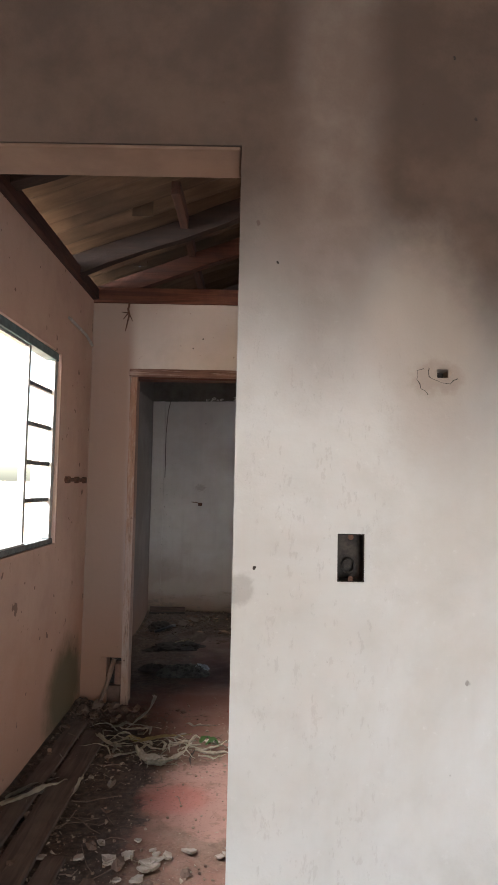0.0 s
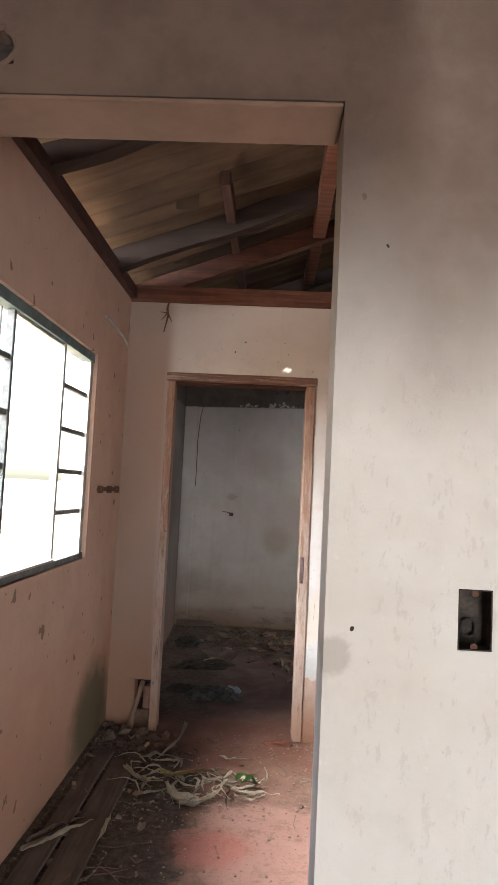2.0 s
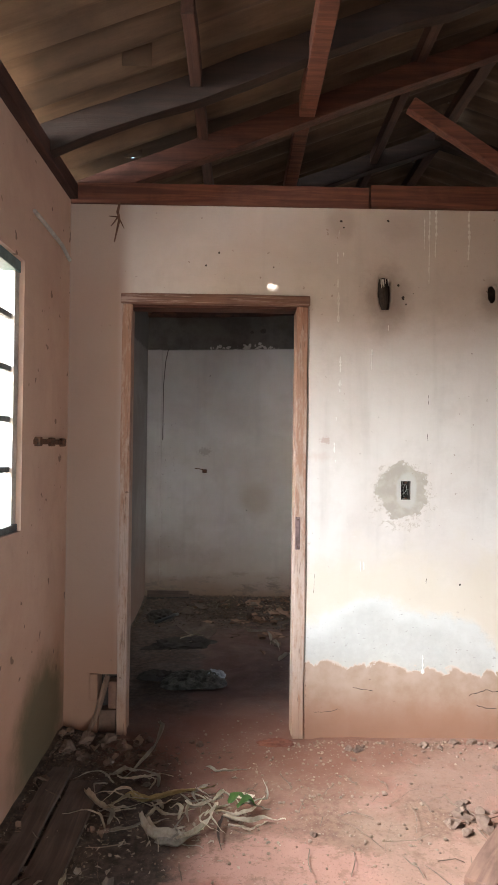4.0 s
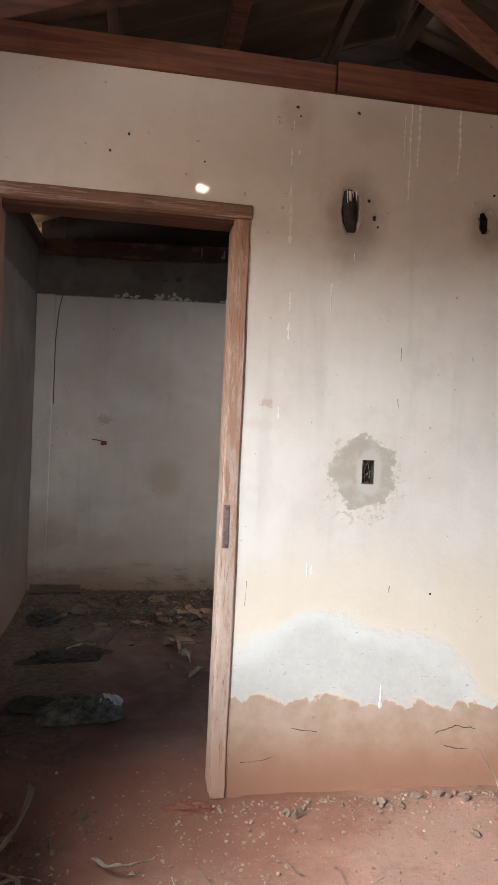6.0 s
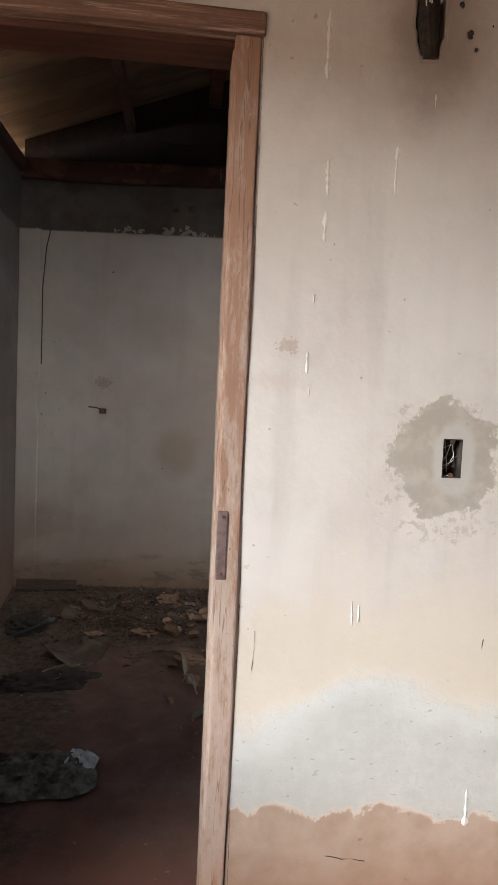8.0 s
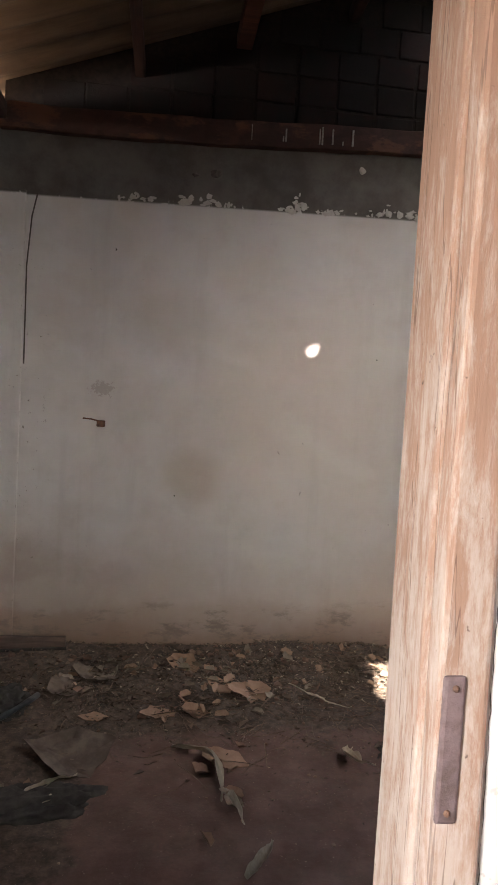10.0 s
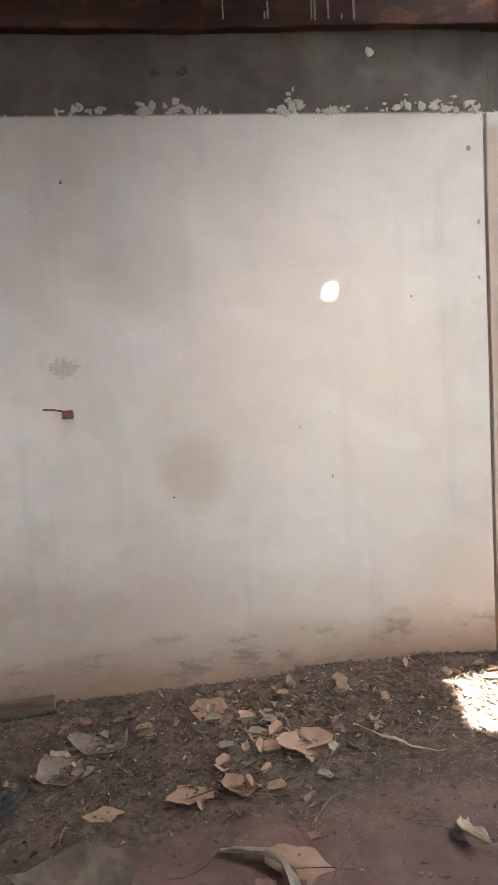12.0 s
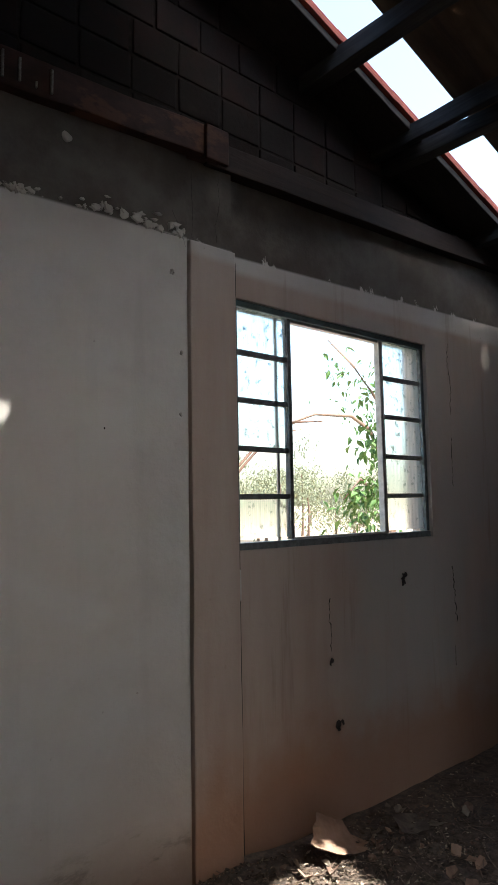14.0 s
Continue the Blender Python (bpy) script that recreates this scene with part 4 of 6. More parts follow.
# ---- windows ----
def window(name, label, to_world, u0, u1, z0, z1, m1, m2, bars, clear=(), pale=False):
    """A steel window of two glazed side panels with an open middle. to_world maps (u, depth, z)."""
    w = thing(name, label, "window", "structure")
    top = 0.046 if pale else 0.028

    def bar(part_name, a0, a1, d0, d1, c0, c1, material, seed):
        bm = rough_box(a0, a1, d0, d1, c0, c1, 6, 0.0018, seed, None, 0.0025)
        for v in bm.verts:
            v.co = to_world(v.co)
        bmesh.ops.recalc_face_normals(bm, faces=bm.faces[:])
        part(part_name, bm, material, w)

    bar("window_frame", u0, u1, 0.015, 0.075, z1 - top + 0.001, z1, TEAL, 1)
    bar("window_frame", u0, u1, 0.015, 0.070, z0, z0 + 0.028, STEEL, 2)
    bar("window_sill", m1, m2, 0.012, 0.030, z0 + 0.029, z0 + 0.040, STEEL_PALE, 3)
    bar("window_frame", u0, u0 + 0.022, 0.02, 0.065, z0 + 0.03, z1 - top, STEEL_PALE if pale else STEEL, 4)
    bar("window_frame", u1 - (0.05 if pale else 0.025), u1, 0.02, 0.065, z0 + 0.03, z1 - top, STEEL_PALE if pale else STEEL, 5)
    bar("mullion", m1 - 0.012, m1 + 0.008, 0.025, 0.055, z0 + 0.03, z1 - top, STEEL, 6)
    bar("mullion", m2 - 0.010, m2 + 0.018, 0.022, 0.055, z0 + 0.03, z1 - top, STEEL_PALE, 7)
    bar("sliding_stile", m1 - 0.055, m1 - 0.042, 0.058, 0.068, z0 + 0.03, z1 - top, STEEL_PALE, 8)
    bar("track", m1, m2, 0.03, 0.06, z1 - top - 0.012, z1 - top - 0.001, STEEL_PALE, 9)
    inner = 0.05 if pale else 0.025
    panels = ((u0 + 0.022, m1 - 0.012), (m2 + 0.018, u1 - inner))
    levels = [z1 - top] + list(bars) + [z0 + 0.03]
    for k, (a, b) in enumerate(panels):
        for i, z in enumerate(bars):
            bar("glazing_bar", a, b, 0.030, 0.052, z - 0.011, z + 0.011, STEEL, 10 + i + 5 * k)
        for i in range(len(levels) - 1):
            if (k, i) in clear:
                continue
            hi, lo = levels[i] - (0.012 if i else 0.0), levels[i + 1] + 0.012
            bm = bmesh.new()
            n = 44
            front = [[bm.verts.new(to_world(Vector((a + (b - a) * s / n, 0.040 + 0.0009 * (1 - (s % 4) / 2 if s % 4 < 3 else 0.5), z)))) for z in (lo, hi)] for s in range(n + 1)]
            rear = [[bm.verts.new(to_world(Vector((a + (b - a) * s / n, 0.046, z)))) for z in (lo, hi)] for s in range(n + 1)]
            for g in (front, rear):
                for p, q in zip(g, g[1:]):
                    bm.faces.new((p[0], q[0], q[1], p[1]))
            bmesh.ops.recalc_face_normals(bm, faces=bm.faces[:])
            pane = part("pane", bm, GLASS, w, "dirty ribbed glass pane")
            pane.visible_shadow = False
    return w


window("window_1", "rusty steel window with glazed sides and open middle", lambda v: Vector((XL - v.y, v.x, v.z)), 2.201, 3.829, 1.101, 2.159, 2.80, 3.375,
       (1.934, 1.731, 1.536, 1.343), [(0, 0), (0, 1), (0, 2), (0, 3), (0, 4), (1, 0), (1, 1), (1, 2), (1, 3), (1, 4)], True)
window("window_2", "dark steel window with ribbed panes and open middle", lambda v: Vector((v.x, YC + 0.05 + v.y, v.z)), 1.546, 2.874, 1.186, 2.214, 1.872, 2.51,
       (2.000, 1.800, 1.598, 1.400), [(0, 3)])


# ---- fittings and damage on the walls ----
def jagged_rim(name, x, z, rx, rz, y, seed, material, label, category, deep=0.04, facing=-1, spread=1.35):
    """Broken plaster round a hole: an uneven ring that turns in, with a dark cavity behind it."""
    ob = thing(name, label, category)
    bm = bmesh.new()
    n = 26
    loops = []
    for scale, dy in ((spread, 0.0003), (1.06, 0.0012), (0.86, -0.004), (0.8, -deep)):
        ring = []
        for k in range(n):
            a = k * math.tau / n
            r = scale * (1 + 0.30 * noise.noise(Vector((math.cos(a) * 1.7, math.sin(a) * 1.7, seed))) + 0.14 * noise.noise(Vector((k * 0.9, seed, scale * 0.3))))
            ring.append(bm.verts.new((x + rx * r * math.cos(a), y + facing * dy, z + rz * r * math.sin(a))))
        loops.append(ring)
    for a, b in zip(loops, loops[1:]):
        for k in range(n):
            bm.faces.new((a[k], a[(k + 1) % n], b[(k + 1) % n], b[k]))
    bmesh.ops.recalc_face_normals(bm, faces=bm.faces[:])
    part("broken_rim", bm, material, ob)
    d = y - facing * deep
    part("cavity", rough_box(x - rx * 1.5, x + rx * 1.5, min(d, d - facing * 0.012), max(d, d - facing * 0.012), z - rz * 1.5, z + rz * 1.5, 3, 0.004, seed), DARK, ob, "dark hollow")
    return ob


def electrical_box(x0, x1, z0, z1, y, label, web=False):
    """A sheet-metal box let into the wall, open to the room."""
    ob = thing("electrical_box", label, "electrical box")
    metal = make_plain("dull_box_metal", (0.075, 0.06, 0.05), (0.018, 0.015, 0.013), 30, 0.75)
    bm = bmesh.new()
    t, d = 0.0025, 0.048
    add_box(bm, x0, x1, y + d, y + d + t, z0, z1)
    add_box(bm, x0 + 0.0005, x0 + t, y + 0.001, y + d, z0 + t, z1 - t)
    add_box(bm, x1 - t, x1 - 0.0005, y + 0.001, y + d, z0 + t, z1 - t)
    add_box(bm, x0, x1, y + 0.001, y + d, z0 + 0.0005, z0 + t)
    add_box(bm, x0, x1, y + 0.001, y + d, z1 - t, z1 - 0.0005)
    part("body", bm, metal, ob)
    for z in (z1 - 0.007, z0 + 0.006):
        bm = bmesh.new()
        tube(bm, [((x0 + x1) / 2, y + 0.004, z), ((x0 + x1) / 2, y + 0.008, z)], 0.006, 10)
        part("screw_lug", bm, RUST, ob)
    bm = bmesh.new()
    c = Vector(((x0 + x1) / 2, y + 0.040, z0 + 0.030))
    ring = [c + Vector((0.013 * math.cos(a), 0, 0.015 * math.sin(a))) for a in frange(0, math.tau, 14)]
    tube(bm, ring, 0.0028, 6)
    part("conduit_collar", bm, DARK, ob)
    if web:
        bm = bmesh.new()
        rnd = random.Random(7)
        for _ in range(9):
            p = [Vector((x0 + rnd.random() * (x1 - x0), y + 0.006 + 0.02 * rnd.random(), z0 + rnd.random() * (z1 - z0))) for _ in range(2)]
            tube(bm, [p[0], (p[0] + p[1]) / 2 + Vector((0.002, 0, -0.003)), p[1]], 0.0006, 4)
        part("cobweb", bm, DRIP, ob, "pale dusty cobweb")


electrical_box(0.238, 0.295, 1.247, 1.348, Y0, "empty open electrical box let into the whitewashed wall")
electrical_box(0.630, 0.678, 1.19, 1.283, Y1, "small cobwebbed electrical box in a cement patch", True)
jagged_rim("wall_hole", 0.459, 1.6935, 0.017, 0.013, Y0, 3, WALL_FRONT, "small broken hole in the whitewashed wall", "wall hole", spread=2.3)
jagged_rim("wall_hole", -0.62, 2.28, 0.035, 0.036, Y0, 5, WALL_FRONT, "broken dark hole in plaster above the doorway", "wall hole")
jagged_rim("wall_hole", 0.536, 2.221, 0.044, 0.088, Y1, 8, WALL_MIDDLE, "long sooty hole broken into cream plaster", "wall hole", 0.03)
jagged_rim("wall_hole", 1.08, 2.225, 0.031, 0.055, Y1, 12, WALL_MIDDLE, "small sooty hole broken into cream plaster", "wall hole", 0.03)
for x, z, r, s in ((2.60, 0.985, 0.02, 21), (2.61, 1.01, 0.014, 22), (2.06, 0.674, 0.014, 24), (2.095, 0.40, 0.018, 27), (2.12, 0.405, 0.010, 28)):
    bm = bmesh.new()
    bmesh.ops.create_icosphere(bm, subdivisions=3, radius=r, matrix=pose(x, YC + 0.05, z) @ Matrix.Diagonal((1, 0.3, 1.3, 1)))
    for v in bm.verts:
        v.co += noise.noise_vector(v.co * 60 + Vector((s, 0, 0))) * r * 0.7
    tagged(part("wall_scar", bm, DARK), "small dark gouge in the stained plaster under the window", "wall scar", "gouges under the window")


def old_pipe_stub():
    ob = thing("pipe_stub", "soot-black pipe stub streaked white in a broken hole", "pipe")
    bm = bmesh.new()
    tube(bm, [(0.528, Y1 + 0.012, 2.29), (0.532, Y1 + 0.010, 2.22), (0.541, Y1 + 0.008, 2.135)], [0.024, 0.027, 0.022], 12)
    for v in bm.verts:
        v.co += noise.noise_vector(v.co * 40) * 0.004
    part("pipe", bm, DARK, ob)
    rnd = random.Random(3)
    for _ in range(6):
        x = 0.515 + rnd.random() * 0.035
        bm = bmesh.new()
        tube(bm, [(x, Y1 - 0.014, 2.285), (x + 0.002, Y1 - 0.0165, 2.265 - rnd.random() * 0.03)], [0.003, 0.0015], 5)
        part("dropping", bm, DRIP, ob, "white dropping")


old_pipe_stub()


def drips():
    """White runs down the middle wall, each an uneven ribbon of dried paint."""
    rnd = random.Random(11)
    runs = [(0.759, 2.64, 2.27, 0.004), (0.791, 2.64, 2.40, 0.005), (0.735, 2.60, 2.44, 0.0025), (0.957, 2.64, 2.39, 0.0055), (1.13, 2.30, 2.25, 0.004), (0.746, 0.42, 0.325, 0.007),
            (0.305, 2.53, 2.49, 0.002), (0.300, 2.42, 2.36, 0.0025), (0.303, 2.30, 2.24, 0.004), (0.308, 2.22, 2.07, 0.0055), (0.320, 1.90, 1.82, 0.006), (0.320, 1.785, 1.718, 0.007),
            (0.303, 1.60, 1.58, 0.0025), (0.295, 1.47, 1.42, 0.004), (0.300, 1.385, 1.37, 0.002), (0.476, 1.94, 1.835, 0.0045), (0.557, 2.06, 2.03, 0.004), (0.33, 2.42, 2.40, 0.004), (0.43, 0.89, 0.83, 0.0035), (0.448, 0.88, 0.84, 0.003)]
    for x, top, bottom, w in runs:
        bm = bmesh.new()
        n = max(4, int((top - bottom) / 0.008))
        rows = []
        for i in range(n + 1):
            z = top + (bottom - top) * i / n
            ww = w * 2.1 * (0.25 + 1.1 * rnd.random() ** 1.5) * (0.3 if i in (0, n) else 1)
            dx = 0.0035 * noise.noise(Vector((x * 50, z * 9, 0)))
            rows.append([bm.verts.new((x + dx + k * ww / 2, Y1 - 0.001 - 0.0015 * (k == 0), z)) for k in (-1, 0, 1)])
        for a, b in zip(rows, rows[1:]):
            for k in range(2):
                bm.faces.new((a[k], b[k], b[k + 1], a[k + 1]))
        part("paint_drip", bm, DRIP, WALL_1, "dried white run")
    for pts, w, wall, y in (([(0.765, 1.715), (0.764, 1.665)], 0.004, WALL_1, Y1), ([(0.757, 1.52), (0.760, 1.485)], 0.004, WALL_1, Y1), ([(0.204, 0.815), (0.202, 0.77), (0.200, 0.72)], 0.002, WALL_1, Y1), ([(0.76, 0.80), (0.757, 0.775)], 0.005, WALL_1, Y1),
                            ([(0.21, 0.13), (0.27, 0.135), (0.34, 0.15)], 0.0035, WALL_1, Y1), ([(0.40, 0.255), (0.47, 0.245), (0.50, 0.24)], 0.004, WALL_1, Y1), ([(0.98, 0.22), (1.06, 0.25), (1.15, 0.235)], 0.006, WALL_1, Y1), ([(1.02, 0.17), (1.12, 0.155)], 0.006, WALL_1, Y1),
                            ([(0.162, 0.0), (0.165, 0.25), (0.161, 0.45), (0.164, 0.8), (0.160, 1.3), (0.163, 1.9), (0.161, 2.19)], 0.0016, WALL_1, Y1),
                            ([(3.09, 2.25), (3.075, 2.15), (3.10, 2.0), (3.085, 1.85)], 0.012, BAY, YC + 0.05), ([(3.085, 1.72), (3.08, 1.45)], 0.008, BAY, YC + 0.05), ([(3.04, 1.02), (3.05, 0.9), (3.06, 0.72)], 0.014, BAY, YC + 0.05), ([(3.03, 0.6), (3.03, 0.5)], 0.010, BAY, YC + 0.05),
                            ([(1.43, 2.67), (1.435, 2.56), (1.415, 2.47), (1.42, 2.40)], 0.004, BAY, YC + 0.012), ([(1.30, 2.65), (1.303, 2.52), (1.30, 2.39)], 0.003, BAY, YC + 0.012), ([(2.06, 0.95), (2.055, 0.85), (2.065, 0.72)], 0.010, BAY, YC + 0.05), ([(0.418, 1.704), (0.405, 1.698), (0.403, 1.68), (0.413, 1.66), (0.428, 1.648)], 0.0026, WALL_0, Y0), ([(0.43, 1.705), (0.428, 1.685), (0.447, 1.676), (0.475, 1.672), (0.49, 1.684)], 0.0028, WALL_0, Y0), ([(0.55, 0.91), (0.552, 0.89)], 0.006, BACK, YC), ([(0.42, 1.12), (0.425, 1.105)], 0.006, BACK, YC), ([(1.20, 2.47), (1.23, 2.42), (1.255, 2.36), (1.262, 2.34)], 0.003, BACK, YC), ([(1.02, 2.371), (1.15, 2.373), (1.262, 2.372)], 0.002, BACK, YC)):
        bm = bmesh.new()
        rows = []
        fine = []
        for a, b in zip(pts, pts[1:]):
            n = max(2, int((Vector(a) - Vector(b)).length / 0.012))
            fine += [Vector(a).lerp(Vector(b), i / n) for i in range(n)]
        fine.append(Vector(pts[-1]))
        for i, p in enumerate(fine):
            d = (fine[min(i + 1, len(fine) - 1)] - fine[max(i - 1, 0)]).normalized()
            nrm = Vector((-d.y, d.x))
            ww = w * (0.15 + 0.6 * rnd.random()) / 2
            q = p + nrm * (rnd.random() - 0.5) * w * 1.4
            rows.append([bm.verts.new((q.x + nrm.x * ww * k, y - 0.0012, q.y + nrm.y * ww * k)) for k in (-1, 1)])
        for a, b in zip(rows, rows[1:]):
            bm.faces.new((a[0], b[0], b[1], a[1]))
        part("crack", bm, DARK, wall, "dark crack in the plaster")


drips()


def flakes():
    """Whitewash flakes left along the raw cement band, proud of the wall."""
    rnd = random.Random(5)
    clumps = [(0.86, 0.07, 0.035), (0.93, 0.03, 0.05), (1.10, 0.04, 0.035), (1.16, 0.03, 0.06), (1.22, 0.025, 0.04), (0.45, 0.03, 0.05), (0.40, 0.03, 0.018), (0.0, 0.05, 0.03), (0.10, 0.05, 0.02), (-0.12, 0.02, 0.03), (0.62, 0.05, 0.015), (-0.35, 0.12, 0.03)]
    for k in range(120):
        cx, wide, tall = rnd.choice(clumps)
        x = min(rnd.gauss(cx, wide * 0.7), 1.25)
        rise = abs(rnd.gauss(0, 0.55)) * tall
        z = 2.350 + 0.025 * x + rise
        w, h = 0.006 + 0.022 * rnd.random() ** 1.5, 0.005 + 0.017 * rnd.random() ** 1.5
        bm = bmesh.new()
        n = 13
        outer = [bm.verts.new((x + w * (0.45 + 0.7 * rnd.random()) * math.cos(i * math.tau / n), YC - 0.001, z + h * (0.45 + 0.7 * rnd.random()) * math.sin(i * math.tau / n))) for i in range(n)]
        inner = [bm.verts.new((v.co.x * 0.86 + x * 0.14, YC - 0.003 - 0.00009 * k, v.co.z * 0.86 + z * 0.14)) for v in outer]
        for i in range(n):
            bm.faces.new((outer[i], outer[(i + 1) % n], inner[(i + 1) % n], inner[i]))
        bm.faces.new(inner)
        bmesh.ops.recalc_face_normals(bm, faces=bm.faces[:])
        part("whitewash_flake", bm, FLAKE, BACK)


FLAKE = make_plain("loose_whitewash", (0.56, 0.54, 0.50), (0.46, 0.43, 0.39), 25, 0.9)
flakes()


MORTAR = make_plain("dark_mortar", (0.12, 0.10, 0.09), (0.07, 0.06, 0.055), 40, 0.95)
GREY_PLUG = make_plain("grey_filler", (0.42, 0.40, 0.37), (0.33, 0.31, 0.28), 40, 0.9)


def wall_bits():
    # old cable running down the corner of the last room
    ob = thing("cable", "dark old cable hanging down the corner", "cable")
    bm = bmesh.new()
    tube(bm, [(-0.845, YC - 0.012, 2.33), (-0.868, YC - 0.012, 2.22), (-0.886, YC - 0.012, 1.98), (-0.885, YC - 0.012, 1.50)], 0.004, 6)
    part("sheath", bm, MORTAR, ob)
    # peg with a thread
    ob = thing("wall_peg", "rusty square peg with a bent nail in plaster", "peg")
    part("peg", rough_box(-0.52, -0.478, YC - 0.022, YC + 0.01, 1.205, 1.238, 2, 0.003, 3), RUST, ob)
    bm = bmesh.new()
    tube(bm, [(-0.59, YC - 0.004, 1.245), (-0.55, YC - 0.010, 1.243), (-0.515, YC - 0.016, 1.236)], 0.004, 6)
    part("nail", bm, RUST, ob)
    # bolt and loose conduit on the left wall
    ob = thing("door_bolt", "rusty flat bolt fixed to the pink wall", "bolt")
    part("bar", rough_box(XL - 0.005, XL + 0.014, 3.97, 4.42, 1.440, 1.463, 8, 0.004, 4), RUST, ob)
    for y in (4.0, 4.2, 4.38):
        part("keeper", rough_box(XL - 0.005, XL + 0.024, y - 0.018, y + 0.018, 1.432, 1.471, 2, 0.003, int(y * 10)), RUST, ob)
    ob = thing("conduit", "loose pale conduit hanging along the pink wall", "conduit")
    bm = bmesh.new()
    tube(bm, [(XL + 0.012, 3.90, 2.385), (XL + 0.018, 4.05, 2.375), (XL + 0.02, 4.28, 2.365), (XL + 0.02, 4.42, 2.335)], 0.009, 8)
    part("pipe", bm, STEEL_PALE, ob)
    # wire stub above the door
    ob = thing("wire_stub", "rusty wire stub hanging from the tie beam", "wire")
    bm = bmesh.new()
    tube(bm, [(-0.785, Y1 - 0.008, 2.66), (-0.797, Y1 - 0.010, 2.60), (-0.788, Y1 - 0.012, 2.56), (-0.812, Y1 - 0.008, 2.45)], [0.006, 0.008, 0.007, 0.003], 6)
    part("strand", bm, RUST, ob)
    for a in ((-0.83, 2.53), (-0.765, 2.52), (-0.84, 2.58)):
        bm = bmesh.new()
        tube(bm, [(-0.793, Y1 - 0.011, 2.575), (a[0], Y1 - 0.006, a[1])], [0.005, 0.002], 5)
        part("strand", bm, RUST, ob)
    # nails and small plugs
    for x, y, z, r in ((-0.356, Y1, 2.344, 0.008), (-0.293, Y1, 2.409, 0.009), (0.314, Y1, 2.575, 0.010), (0.551, Y1, 2.583, 0.010), (0.33, Y1, 2.545, 0.006), (-0.02, Y1, 2.34, 0.006), (0.605, Y1, 2.26, 0.010), (0.63, Y1, 2.195, 0.012), (0.645, Y1, 2.165, 0.006), (0.68, Y1, 2.22, 0.005), (1.11, Y1, 2.33, 0.009), (1.05, Y1, 2.235, 0.009), (0.93, Y1, 0.77, 0.006),
                       (0.063, Y0, 1.273, 0.006), (0.483, Y0, 2.398, 0.007), (0.53, Y0, 2.26, 0.007), (0.10, Y0, 1.93, 0.005), (-0.113, YC, 0.867, 0.006), (-0.461, YC, 2.096, 0.009), (0.925, YC, 1.63, 0.005), (0.55, YC, 1.165, 0.004), (1.20, YC, 2.23, 0.016), (1.24, YC, 1.93, 0.012), (1.235, YC, 1.70, 0.010)):
        bm = bmesh.new()
        bmesh.ops.create_icosphere(bm, subdivisions=2, radius=r * 0.62, matrix=pose(x, y, z) @ Matrix.Diagonal((1, 0.45, 1.2, 1)))
        for v in bm.verts:
            v.co += noise.noise_vector(v.co * 120) * r * 0.5
        tagged(part("nail_plug", bm, GREY_PLUG if y == YC and x > 1.0 else DARK), "dark old nail plug in the plaster", "nail plug", "nail plugs in the walls")
    for x, z, s in ((-0.08, 2.50, 1), (0.02, 2.515, 2), (0.78, 2.60, 5)):
        bm = bmesh.new()
        bmesh.ops.create_icosphere(bm, subdivisions=3, radius=0.022 if s == 2 else 0.015, matrix=pose(x, YC, z) @ Matrix.Diagonal((1.2, 0.5, 1.0, 1)))
        for v in bm.verts:
            v.co += noise.noise_vector(v.co * 45 + Vector((s, 0, 0))) * 0.009
        tagged(part("mortar_lump", bm, MORTAR if s < 5 else FLAKE), "lump of old mortar on the raw cement band", "mortar lump")
    ob = tagged(part("hinge_leaf", rough_box(1.4985, 1.511, YC - 0.002, YC + 0.052, 1.0, 1.12, 3, 0.003, 2), FLAKE), "pale chipped hinge leaf beside the pilaster", "hinge")


wall_bits()


def foot_hole():
    """The wall is broken open beside the door, with a brick and a stick in the gap."""
    ob = thing("broken_corner", "broken wall foot beside the door frame with exposed brick", "broken wall")
    part("cavity", rough_box(-0.875, -0.760, Y1 + 0.10, Y1 + 0.14, -0.02, 0.33, 3, 0.004, 3), DARK, ob, "dark hollow")
    part("brick", rough_box(-0.815, -0.772, Y1 + 0.015, Y1 + 0.085, 0.13, 0.27, 3, 0.008, 6), make_plain("raw_brick", (0.30, 0.17, 0.12), (0.20, 0.11, 0.085), 20), ob)
    part("brick", rough_box(-0.86, -0.775, Y1 + 0.02, Y1 + 0.09, 0.0, 0.12, 3, 0.012, 7), make_plain("dirty_brick", (0.20, 0.12, 0.09), (0.12, 0.08, 0.06), 20), ob)
    bm = bmesh.new()
    tube(bm, [(-0.815, Y1 + 0.01, 0.30), (-0.835, Y1 - 0.01, 0.22), (-0.86, Y1 - 0.02, 0.12), (-0.90, Y1 - 0.04, 0.03)], [0.014, 0.016, 0.014, 0.010], 7)
    part("stick", bm, make_wood("dead_stick", (0.28, 0.18, 0.13), (0.16, 0.10, 0.075)), ob)
    bm = rough_box(-0.905, -0.862, Y1 - 0.006, Y1 + 0.003, 0.18, 0.31, 4, 0.006, 9)
    part("plaster_edge", bm, WALL_MIDDLE, ob)


foot_hole()


